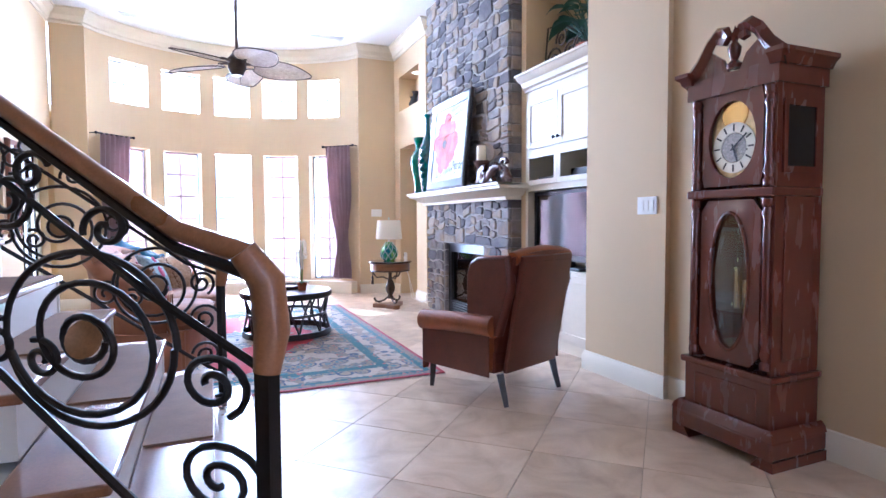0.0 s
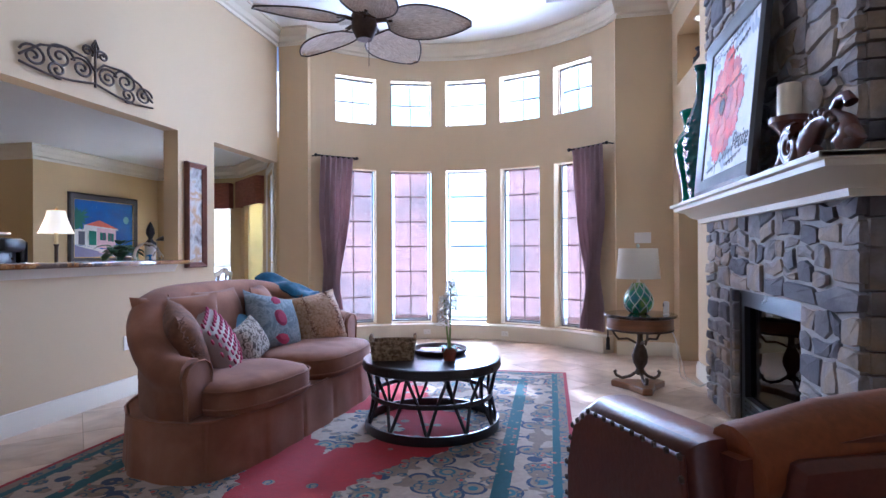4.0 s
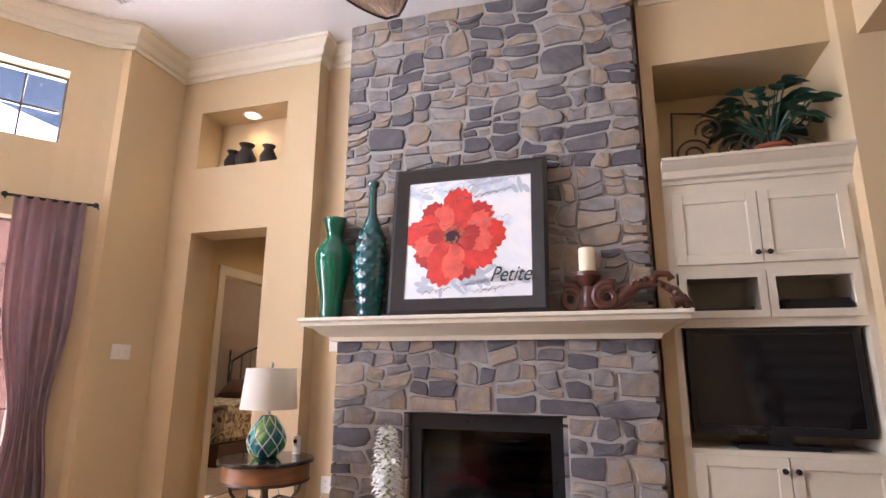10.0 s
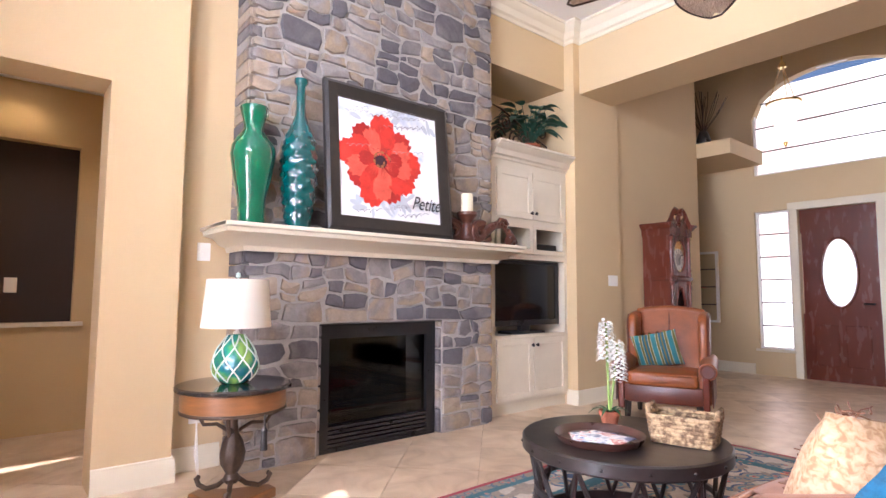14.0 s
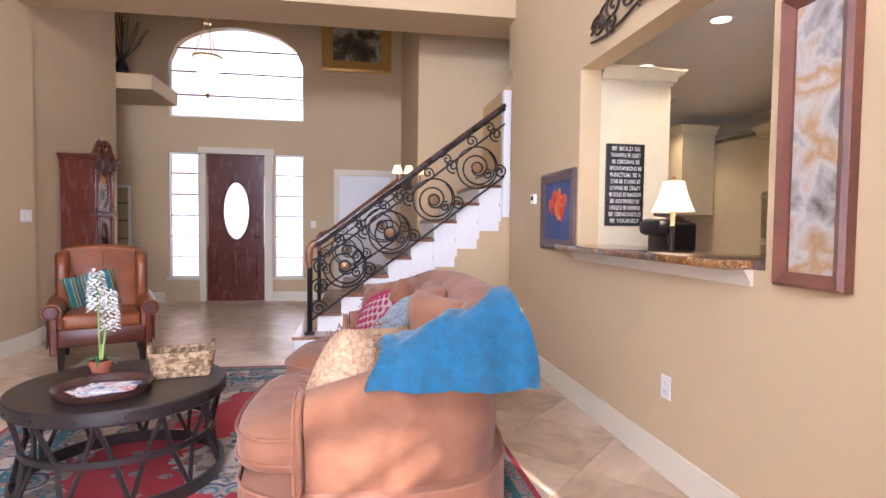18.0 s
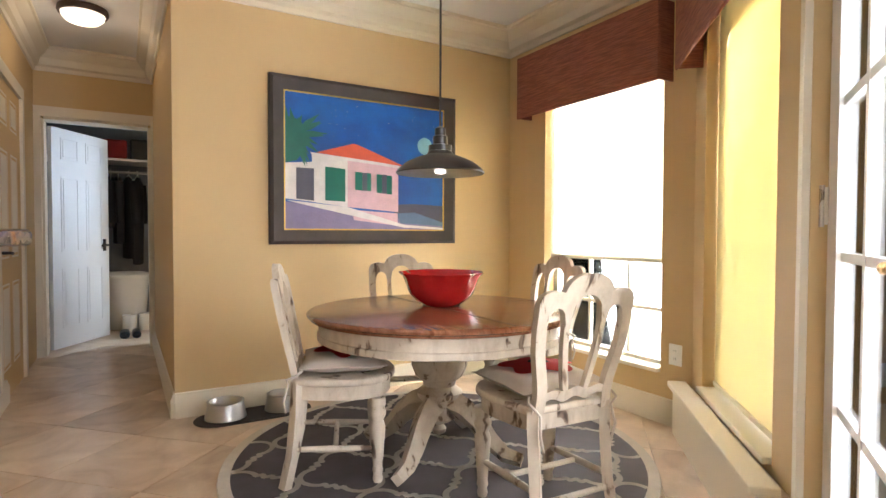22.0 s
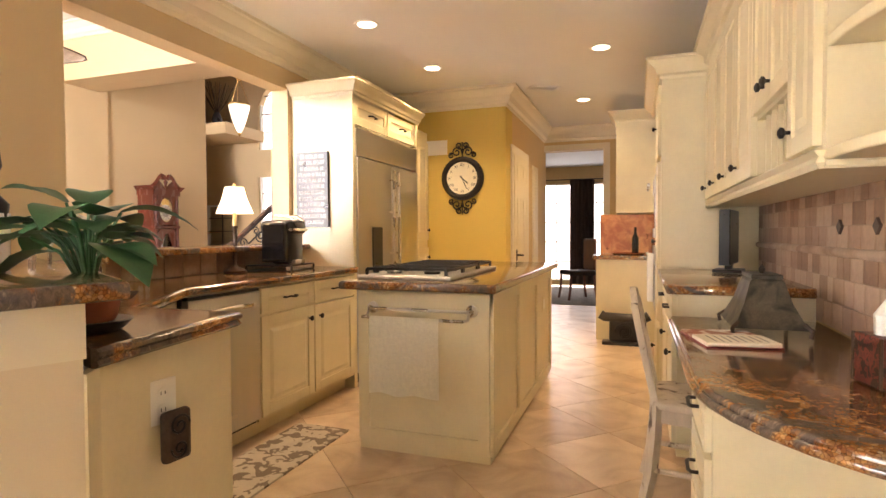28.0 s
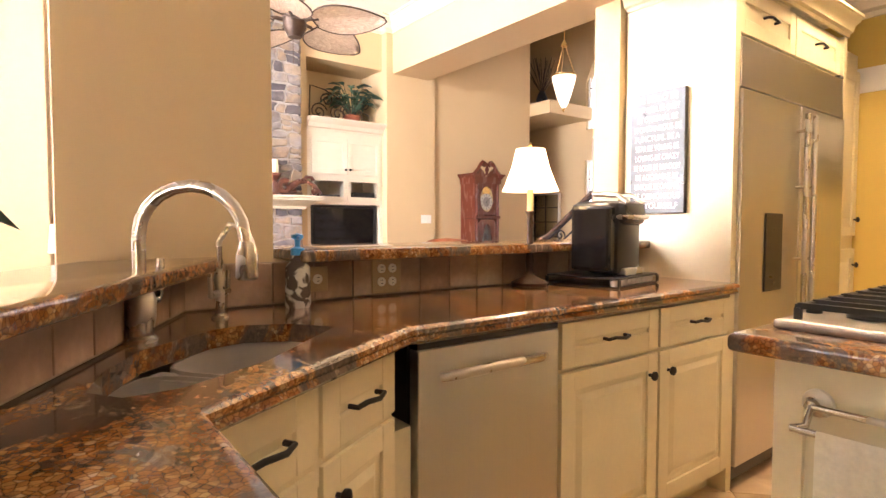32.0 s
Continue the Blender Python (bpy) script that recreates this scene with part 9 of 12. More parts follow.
STRAV = rich(material("tumbled_tile", (0.4, 0.28, 0.2), 0.55, grain=0.2, scale=12, bump=0.4, fine=60), [(0.30, (0.22, 0.13, 0.085)), (0.45, (0.33, 0.21, 0.14)), (0.55, (0.42, 0.29, 0.20)), (0.70, (0.50, 0.38, 0.28))], 4, 4, 0.5, mix_random=0.28)
GROUT2 = material("tile_grout", (0.40, 0.32, 0.24), 0.9, grain=0.1)


def tile_piece(w, h, t=0.008):
    return finish(bx(-w / 2 + 0.0015, w / 2 - 0.0015, -t, 0, -h / 2 + 0.0015, h / 2 - 0.0015, bevel=0.0025), "tile", STRAV)


bs = thing("sink_backsplash", "tumbled travertine tiles along the counter backsplash", "backsplash")
part("grout", bx(-2.214, -2.208, 4.75, 6.82, 0.92, 1.05), GROUT2, bs)
tmesh = tile_piece(0.135, 0.128)
for k in range(15):
    t = new("tile", tmesh)
    t.parent = bs
    t.matrix_basis = at(-2.214, 4.83 + 0.137 * k, 0.985, EAST)
W2, WN = Vector((-0.888, 0.460)), Vector((0.460, 0.888))


def along(u, v):
    return (-2.21 + W2.x * u + WN.x * v, 6.797 + W2.y * u + WN.y * v)


part("grout", prism(bmesh.new(), [along(0, -0.006), along(1.5, -0.006), along(1.5, -0.001), along(0, -0.001)], 0.92, 1.028), GROUT2, bs)
t2 = tile_piece(0.135, 0.10)
for k in range(11):
    t = new("tile", t2)
    t.parent = bs
    p = along(0.08 + 0.137 * k, -0.007)
    t.matrix_basis = Matrix(((-W2.x, WN.x, 0, p[0]), (-W2.y, WN.y, 0, p[1]), (0, 0, 1, 0.975), (0, 0, 0, 1)))
for y, g in ((6.42, 1), (6.14, 2)):
    plate("power_outlet", "almond outlet plate in the tile backsplash", at(-2.224, y, 0.99, EAST @ Matrix.Rotation(radians(90), 4, "Y")), g, "outlet", material("almond_plate", (0.45, 0.33, 0.2), 0.5))
# lamp, coffee maker on the counter
kl = thing("buffet_lamp", "slim dark candlestick lamp with a lit cream bell shade", "lamp", pose(-2.305, 5.51, 0.92))
part("base", lathe(bmesh.new(), [(0.07, 0), (0.075, 0.012), (0.05, 0.025), (0.02, 0.04), (0.014, 0.06), (0.018, 0.10), (0.012, 0.14), (0.012, 0.28), (0.02, 0.30), (0.0, 0.30)], 24), BRONZE, kl, smooth=50)
part("candle_sleeve", lathe(bmesh.new(), [(0.013, 0.30), (0.013, 0.40), (0.0, 0.40)], 12), material("candle_sleeve", (0.75, 0.6, 0.3), 0.6), kl)
part("shade", lathe(bmesh.new(), [(0.115, 0.38), (0.105, 0.40), (0.075, 0.48), (0.058, 0.55), (0.055, 0.55), (0.072, 0.48), (0.102, 0.40), (0.112, 0.38), (0.115, 0.38)], 28), material("cream_lit_shade", (1.0, 0.82, 0.55), 0.8, emit=0.55, bump=0.0), kl, "lit cream bell shade", smooth=50)
part("finial", lathe(bmesh.new(), [(0.006, 0.55), (0.01, 0.565), (0.0, 0.58)], 10), BRASS, kl)
bulb("lamp_bulb", -2.42, 5.42, 1.36, 1.7)
cm = thing("coffee_maker", "black and silver pod coffee maker on the counter", "coffee maker", pose(-2.42, 5.20, 0.962, 0, 0, 10))
part("body", bx(-0.13, 0.02, -0.11, 0.11, 0.0, 0.30, bevel=0.03), BLACK, cm, smooth=40)
part("head", bx(-0.16, 0.10, -0.10, 0.10, 0.20, 0.30, bevel=0.035), BLACK, cm, smooth=40)
part("silver_band", bx(-0.165, 0.0, -0.104, 0.104, 0.225, 0.245, bevel=0.008), NICKEL, cm, "silver band")
part("tank", bx(-0.12, 0.05, 0.112, 0.17, 0.02, 0.28, bevel=0.015), GLASS_DARK, cm)
part("lid_handle", tube(bmesh.new(), [(-0.15, -0.07, 0.29), (-0.10, -0.07, 0.325), (0.0, -0.06, 0.33), (0.0, 0.06, 0.33), (-0.10, 0.07, 0.325), (-0.15, 0.07, 0.29)], 0.010, 8), NICKEL, cm, smooth=60)
part("drip_tray", bx(-0.15, -0.02, -0.08, 0.08, 0.0, 0.03, bevel=0.006), NICKEL, cm)
pt = thing("pod_drawer", "black wire pod drawer under the coffee maker", "coffee pod holder", pose(-2.43, 5.20, 0.92, 0, 0, 10))
part("frame", bx(-0.16, 0.16, -0.18, 0.18, 0.034, 0.041), BLACK, pt)
part("base", bx(-0.16, 0.16, -0.18, 0.18, 0.0, 0.006), BLACK, pt)
for k in range(9):
    part("pod", lathe(bmesh.new(), [(0.014, 0.007), (0.018, 0.03), (0.0, 0.031)], 12, pose(-0.13, -0.16 + 0.04 * k, 0)), PLASTIC, pt)
for x in (-0.16, 0.16):
    for y in (-0.18, 0.18):
        part("post", bx(x - 0.005, x + 0.005, y - 0.005, y + 0.005, 0.006, 0.034), BLACK, pt)
solid("red_towel", bx(-0.06, 0.06, -0.04, 0.04, 0, 0.03, bevel=0.012), POPPY, "small folded red cloth beside the coffee maker", "cloth", pose(-2.43, 4.97, 0.92))
# refrigerator wall
fr = thing("refrigerator", "wide built-in stainless steel refrigerator", "refrigerator")
part("body", bx(-2.70, -2.21, 3.50, 4.69, 0.02, 1.97), BLACK, fr)
part("grille", bx(-2.745, -2.702, 3.50, 4.69, 1.76, 1.97, bevel=0.004), STEEL, fr, "stainless top grille")
part("door", bx(-2.755, -2.702, 4.09, 4.69, 0.10, 1.75, bevel=0.006), STEEL, fr, "stainless freezer door")
part("door", bx(-2.755, -2.702, 3.50, 4.08, 0.10, 1.75, bevel=0.006), STEEL, fr, "stainless fridge door")
part("dispenser", bx(-2.762, -2.75, 4.28, 4.46, 0.86, 1.22, bevel=0.006), BLACK, fr, "black ice and water dispenser")
part("toe_grille", bx(-2.72, -2.702, 3.50, 4.69, 0.02, 0.095), BLACK, fr)
for y in (4.13, 4.035):
    part("handle", tube(bmesh.new(), [(-2.80, y, 0.35), (-2.80, y, 1.70)], 0.013, 10), NICKEL, fr, "long steel handle", smooth=60)
    for z in (0.5, 1.0, 1.35, 1.62):
        part("handle_mount", tube(bmesh.new(), [(-2.755, y, z), (-2.80, y, z)], 0.008, 8), NICKEL, fr)
part("hinge_cap", bx(-2.75, -2.70, 3.52, 3.58, 1.972, 1.985), BLACK, fr)
tallc = thing("fridge_cabinet", "cream cabinet surround and upper doors over the refrigerator", "cabinet")
part("side_panel", bx(-2.74, -2.21, 4.695, 4.74, 0, 2.21), CREAM, tallc)
part("side_panel", bx(-2.74, -2.21, 3.45, 3.495, 0, 2.21), CREAM, tallc)
part("upper_box", bx(-2.70, -2.21, 3.495, 4.695, 1.99, 2.21), CREAM, tallc)
for y in (4.685, 4.09):
    panel_door("door", 0.585, 0.20, CREAM, tallc, Matrix.Translation((-2.725, y, 2.0)) @ EAST, handle=(0.29, 0.10, 0.11), raised=False)
part("cornice", sweep_profile(bmesh.new(), [(-2.21, 4.74, 2.21), (-2.74, 4.74, 2.21), (-2.74, 3.45, 2.21)], [(-o * 0.6, u * 0.55) for o, u in CROWN]), CREAM, tallc, smooth=40)
side_cab = thing("tall_side_cabinet", "cream tall cabinet with rope-twist trim beside the refrigerator", "cabinet")
part("body", bx(-2.66, -2.21, 3.005, 3.44, 0, 2.21), CREAM, side_cab)
part("rope_trim", tube(bmesh.new(), [(-2.67 + 0.006 * math.cos(i * 1.2), 3.40 + 0.006 * math.sin(i * 1.2), 0.1 + 0.02 * i) for i in range(105)], 0.011, 6), CREAM, side_cab, smooth=60)
panel_door("door", 0.33, 1.0, CREAM, side_cab, Matrix.Translation((-2.683, 3.36, 1.1)) @ EAST, (0.29, 0.1))
panel_door("door", 0.33, 0.9, CREAM, side_cab, Matrix.Translation((-2.683, 3.36, 0.12)) @ EAST, (0.29, 0.8))
# word sign
sign = thing("word_sign", "black sign with white lettered lines on the cabinet side", "sign", Matrix.Translation((-2.26, 4.742, 1.22)) @ FLIP)
part("board", bx(0, 0.28, -0.025, 0, 0, 0.57, bevel=0.003), BLACK, sign)
for k, line in enumerate(("BE BOLD BE", "THANKFUL BE QUIET", "BE ORIGINAL BE", "SPONTANEOUS BE", "PUNCTUAL BE A", "STAR BE YOUNG BE", "LOVING BE CRAZY", "BE LOUD BE RANDOM", "BE ADORABLE BE", "UNIQUE BE DARING", "BE OBNOXIOUS", "BE YOURSELF")):
    text_part(sign, line, 0.040, 0.14, 0.535 - 0.0455 * k, -0.0262, WHITE, width=min(1.0, 0.245 / (0.0245 * len(line))))
# wall clock
wc = thing("wall_clock", "round dark iron wall clock with scrolls and Roman numerals", "clock", Matrix.Translation((-3.05, 3.003, 1.73)) @ FLIP)
part("rim", lathe(bmesh.new(), [(0.165, 0.0), (0.165, 0.03), (0.19, 0.045), (0.22, 0.03), (0.225, 0.0), (0.165, 0.0)], 48, pose(0, 0, 0, 90)), IRON, wc, "dark iron rim", smooth=40)
part("face", lathe(bmesh.new(), [(0.0, 0.02), (0.168, 0.02), (0.168, 0.001), (0.0, 0.001)], 40, pose(0, 0, 0, 90)), material("aged_dial", (0.72, 0.68, 0.56), 0.6, grain=0.1, scale=6), wc)
for k, r in enumerate(("XII", "I", "II", "III", "IIII", "V", "VI", "VII", "VIII", "IX", "X", "XI")):
    a = radians(30 * k)
    text_part(wc, r, 0.042, 0.135 * math.sin(a), 0.135 * math.cos(a), -0.0215, INK, "numeral")
for a, l, w in ((132, 0.085, 0.006), (156, 0.12, 0.004)):
    part("hand", bx(-w, w, -0.024, -0.022, -0.03, l), INK, wc, m=pose(0, 0, 0, 0, a, 0))
for s in (1, -1):
    cur = []
    for q in (1, -1):
        cur += [[(u * q, v * s) for u, v in c] for c in (spiral(0.06, 0.27, 0.055, 0.01, 3.4, -1.5), spiral(0.035, 0.335, 0.035, 0.008, 4.2, 1.4), spiral(0.12, 0.235, 0.03, 0.007, 2.6, -1.4))]
    cur.append([(0, 0.22 * s), (0, 0.37 * s)])
    scroll_work("scroll", wc, cur, 0.007, IRON, lambda u, v: (u, -0.012, v))
six_panel_door("door_pantry", "cream six-panel pantry door", 0.72, 2.0, Matrix.Translation((-3.53, 2.70, 0)) @ EAST, CREAM, 0.08)
casing(0, 0.72, 2.0, Matrix.Translation((-3.502, 2.70, 0)) @ EAST, TRIM)
lv = thing("louver_panel", "cream louvered vent panel beside the pantry door", "vent", Matrix.Translation((-3.505, 1.6, 0.3)) @ EAST)
part("frame", bx(0, 0.35, -0.015, 0, 0, 1.7), CREAM, lv)
for k in range(40):
    part("slat", bx(0.04, 0.31, -0.024, -0.015, 0.05 + 0.04 * k, 0.07 + 0.04 * k), CREAM, lv)
# island
isl = thing("kitchen_island", "cream panelled kitchen island", "island")
part("body", bx(-4.06, -3.33, 3.82, 5.74, 0.0, 0.874), CREAM, isl)
for q in ((-4.06, -4.00), (-3.39, -3.33)):
    part("end_stile", bx(q[0], q[1], 5.741, 5.758, 0.12, 0.78), CREAM, isl)
for q in ((0.78, 0.86), (0.06, 0.12)):
    part("end_rail", bx(-4.06, -3.33, 5.741, 5.758, q[0], q[1]), CREAM, isl)
for y in (3.82, 4.43, 5.05, 5.68):
    part("side_stile", bx(-4.078, -4.061, y, y + 0.06, 0.10, 0.86), CREAM, isl)
for q in ((0.80, 0.86), (0.04, 0.10)):
    part("side_rail", bx(-4.076, -4.061, 3.82, 5.74, q[0], q[1]), CREAM, isl)
plate("light_switch", "almond switch plate on the island side", at(-4.062, 4.15, 0.62, EAST), 1, "switch", CREAM)
itop = thing("island_counter", "brown and gold granite island top", "counter")
part("slab", prism(bmesh.new(), [(-4.12, 3.74), (-3.27, 3.74), (-3.27, 5.86), (-4.12, 5.86)], 0.875, 0.92, bevel=0.014), GRANITE, itop, smooth=40)
ckt = thing("gas_cooktop", "stainless gas cooktop with black grates in the island", "cooktop", pose(-3.55, 5.25, 0.921))
part("tray", bx(-0.30, 0.24, -0.48, 0.48, 0, 0.022, bevel=0.008), STEEL, ckt)
for i, (x, y) in enumerate(((-0.13, -0.32), (0.10, -0.32), (-0.13, 0.0), (0.10, 0.0), (-0.13, 0.30), (0.10, 0.30))):
    part("burner", lathe(bmesh.new(), [(0.045, 0.022), (0.045, 0.034), (0.03, 0.042), (0.0, 0.042)], 18, pose(x, y, 0)), BLACK, ckt, smooth=40)
for y in (-0.32, 0.0, 0.30):
    for off in (-0.14, -0.05, 0.05, 0.14):
        part("grate_bar", bx(-0.26, 0.20, y + off - 0.006, y + off + 0.006, 0.048, 0.062), BLACK, ckt)
    for x in (-0.26, -0.03, 0.20):
        part("grate_bar", bx(x - 0.006, x + 0.006, y - 0.145, y + 0.145, 0.044, 0.058), BLACK, ckt)
    for x in (-0.26, 0.20):
        for off in (-0.14, 0.14):
            part("grate_foot", bx(x - 0.007, x + 0.007, y + off - 0.007, y + off + 0.007, 0.02, 0.05), BLACK, ckt)
for k in range(5):
    part("knob", lathe(bmesh.new(), [(0.018, 0.022), (0.016, 0.045), (0.0, 0.046)], 16, pose(0.215, -0.3 + 0.15 * k, 0)), BLACK, ckt)
tr = thing("towel_bar", "double brushed nickel towel bar on the island end", "towel bar")
for y, z, x0, x1 in ((5.80, 0.775, -3.97, -3.42), (5.85, 0.735, -3.95, -3.40)):
    part("bar", tube(bmesh.new(), [(x0, y, z), (x1, y, z)], 0.008, 8), NICKEL, tr, smooth=60)
for x in (-3.97, -3.42):
    part("rosette", lathe(bmesh.new(), [(0.032, 0), (0.03, 0.01), (0.014, 0.018), (0.012, 0.045), (0.0, 0.05)], 18, pose(x, 5.757, 0.775, -90)), NICKEL, tr, smooth=50)
    part("arm", tube(bmesh.new(), [(x, 5.80, 0.775), (x, 5.83, 0.74), (x + 0.02, 5.85, 0.735)], 0.008, 8), NICKEL, tr, smooth=60)
tw_, rows = bmesh.new(), []
for i in range(17):
    v = i / 16
    rows.append([tw_.verts.new((-3.45 - 0.38 * j / 14, 5.865 + 0.006 * math.sin(j * 1.1 + v * 2) * v + (0.0 if v > 0.06 else -0.008), 0.745 - 0.40 * v + 0.006 * math.sin(j * 0.8) * v)) for j in range(15)])
for a, b in zip(rows, rows[1:]):
    for j in range(14):
        tw_.faces.new((a[j], a[j + 1], b[j + 1], b[j]))
bmesh.ops.solidify(tw_, geom=tw_.faces[:], thickness=0.006)
solid("dish_towel", tw_, material("cream_towel", (0.86, 0.82, 0.70), 0.95, grain=0.08, scale=60, bump=0.5), "cream waffle dish towel on the towel bar", "towel", smooth=60)

# peace lily and white pot on the counter and ledge
PLPOT = [(0.055, 0), (0.062, 0.01), (0.075, 0.075), (0.083, 0.08), (0.083, 0.10), (0.072, 0.10)]
lily = leafy("peace_lily", "large dark green peace lily in a red-brown pot on the counter", pose(-3.42, 7.36, 0.945, 0, 0, 320), 30, 0.14, 0.18, 0.125, LEAF, TERRACOTTA, PLPOT, 11, 0.12)
part("saucer", lathe(bmesh.new(), [(0.06, -0.025), (0.075, -0.022), (0.10, 0.003), (0.096, 0.005), (0.07, -0.001), (0.0, -0.001)], 28), BLACK, lily, "black saucer", smooth=50)
wp = thing("white_crock", "white ceramic crock on the bar ledge", "crock", pose(-3.02, 7.36, 1.072))
part("pot", lathe(bmesh.new(), [(0.050, 0), (0.054, 0.008), (0.058, 0.158), (0.053, 0.160), (0.047, 0.02), (0.0, 0.02)], 24), material("white_ceramic", (0.82, 0.82, 0.80), 0.25), wp, smooth=50)
fin = solid("iron_finial", lathe(bmesh.new(), [(0.025, 0), (0.03, 0.02), (0.015, 0.05), (0.035, 0.09), (0.038, 0.12), (0.015, 0.15), (0.012, 0.16), (0.028, 0.20), (0.024, 0.24), (0.006, 0.29), (0.0, 0.30)], 18, pose(-3.02, 7.36, 1.094) @ Matrix.Diagonal((1.5, 1.5, 1.35, 1)), lambda a, z: 0.12 * math.sin(a * 4)), IRON, "dark iron finial ornament standing in the white crock", "ornament", smooth=60)

# ---- desk side ----
desk = thing("desk_counter", "brown and gold granite desk top with a rounded end", "counter")
DP = [(-5.495, 5.60), (-4.90, 5.60)] + [(-4.90 - 0.595 * (1 - math.cos(a)), 6.72 + 0.62 * math.sin(a)) for a in [math.pi / 2 * i / 10 for i in range(11)]] + [(-5.496, 7.325)]
part("slab", prism(bmesh.new(), DP, 0.735, 0.775, bevel=0.012), GRANITE, desk, smooth=40)
part("edge", tube(bmesh.new(), [(x, y, 0.747) for x, y in DP[1:-2]], 0.013, 8), GRANITE, desk, "moulded granite edge", smooth=60)
dcab = thing("desk_cabinet", "cream desk drawers and open rounded end shelves", "cabinet")
part("drawer_box", bx(-5.49, -4.96, 6.25, 6.66, 0.08, 0.733), CREAM, dcab)
for z, h in ((0.53, 0.18), (0.31, 0.20), (0.10, 0.19)):
    panel_door("drawer", 0.39, h, CREAM, dcab, Matrix.Translation((-4.938, 6.26, z)) @ WEST, handle=(0.195, h / 2, 0.10), raised=False)
part("drawer_base", bx(-5.49, -5.02, 6.25, 6.66, 0.0, 0.08), CREAM, dcab)
SH = [(-5.49, 6.66)] + [(-5.49 + 0.46 * math.cos(a), 6.66 + 0.60 * math.sin(a)) for a in [math.pi / 2 * i / 10 for i in range(11)]]
for z in (0.08, 0.36):
    part("end_shelf", prism(bmesh.new(), SH, z, z + 0.03, bevel=0.006), CREAM, dcab, "rounded end shelf")
part("end_base", prism(bmesh.new(), [(-5.49 + (x + 5.49) * 0.9, 6.66 + (y - 6.66) * 0.9) for x, y in SH], 0, 0.08), CREAM, dcab)
ksc = thing("oven_counter", "granite counter with a cream cabinet beside the desk", "cabinet")
part("body", bx(-5.49, -4.93, 4.38, 5.58, 0.10, 0.874), CREAM, ksc)
part("toe_kick", bx(-5.49, -5.0, 4.38, 5.58, 0, 0.10), CREAM, ksc)
part("slab", bx(-5.495, -4.88, 4.37, 5.61, 0.875, 0.92, bevel=0.012), GRANITE, ksc, smooth=40)
for y in (4.40, 4.99):
    panel_door("door", 0.57, 0.55, CREAM, ksc, Matrix.Translation((-4.908, y, 0.13)) @ WEST, (0.5, 0.45))
    panel_door("drawer", 0.57, 0.16, CREAM, ksc, Matrix.Translation((-4.908, y, 0.70)) @ WEST, handle=(0.28, 0.08, 0.11), raised=False)
oven = thing("wall_oven_cabinet", "tall cream cabinet with built-in steel wall ovens", "cabinet")
part("body", bx(-5.49, -4.90, 2.95, 4.36, 0, 2.26), CREAM, oven)
part("cornice", sweep_profile(bmesh.new(), [(-5.49, 4.36, 2.20), (-4.90, 4.36, 2.20), (-4.90, 2.95, 2.20)], [(o * 0.8, u * 0.7) for o, u in CROWN]), CREAM, oven, smooth=40)
for z in (0.55, 1.12):
    part("oven_front", bx(-4.898, -4.875, 3.05, 3.80, z, z + 0.50, bevel=0.004), STEEL, oven, "stainless oven front")
    part("oven_glass", bx(-4.878, -4.872, 3.15, 3.70, z + 0.08, z + 0.36), GLASS_DARK, oven)
    part("oven_handle", tube(bmesh.new(), [(-4.83, 3.10, z + 0.43), (-4.83, 3.75, z + 0.43)], 0.012, 8), NICKEL, oven, smooth=60)
for z, h in ((1.70, 0.48), (0.12, 0.38)):
    panel_door("door", 0.40, h, CREAM, oven, Matrix.Translation((-4.878, 3.90, z)) @ WEST, (0.05, h / 2))
panel_door("door", 0.40, 1.1, CREAM, oven, Matrix.Translation((-4.878, 3.90, 0.55)) @ WEST, (0.05, 0.55))
solid("dish_towel", bx(-4.87, -4.82, 3.62, 3.78, 0.62, 1.0, bevel=0.01), WHITE, "white towel over the oven handle", "towel")
# upper cabinets
up = thing("upper_cabinet", "cream raised-panel upper cabinets with a plate rack and crown", "cabinet")
part("body", bx(-5.49, -5.19, 4.37, 5.95, 1.37, 2.24), CREAM, up)
part("body", bx(-5.49, -5.19, 5.95, 6.49, 1.60, 2.24), CREAM, up)
part("body", bx(-5.49, -5.19, 6.49, 6.76, 1.37, 2.24), CREAM, up)
part("rack_floor", bx(-5.49, -5.19, 5.95, 6.49, 1.36, 1.385), CREAM, up)
part("rack_back", bx(-5.49, -5.46, 5.95, 6.49, 1.385, 1.60), CREAM, up)
for k in range(5):
    part("rack_divider", bx(-5.46, -5.20, 6.045 + 0.09 * k, 6.055 + 0.09 * k, 1.385, 1.60), CREAM, up)
for y0, w in ((4.38, 0.39), (4.775, 0.39), (5.17, 0.385), (5.56, 0.385)):
    panel_door("door", w, 0.84, CREAM, up, Matrix.Translation((-5.168, y0, 1.385)) @ WEST, (0.05 if (y0 * 10) % 2 else w - 0.05, 0.07))
for y0, w in ((5.955, 0.265), (6.225, 0.265)):
    panel_door("door", w, 0.61, CREAM, up, Matrix.Translation((-5.168, y0, 1.615)) @ WEST, (w - 0.04 if y0 < 6.1 else 0.04, 0.06))
panel_door("door", 0.255, 0.84, CREAM, up, Matrix.Translation((-5.168, 6.498, 1.385)) @ WEST, (0.04, 0.07))
part("light_rail", sweep_profile(bmesh.new(), [(-5.19, 4.37, 1.325), (-5.19, 6.76, 1.325), (-5.49, 6.78, 1.325)], [(0, 0), (-0.012, 0), (-0.02, 0.015), (-0.012, 0.03), (-0.025, 0.045), (0, 0.045)]), CREAM, up, smooth=40)
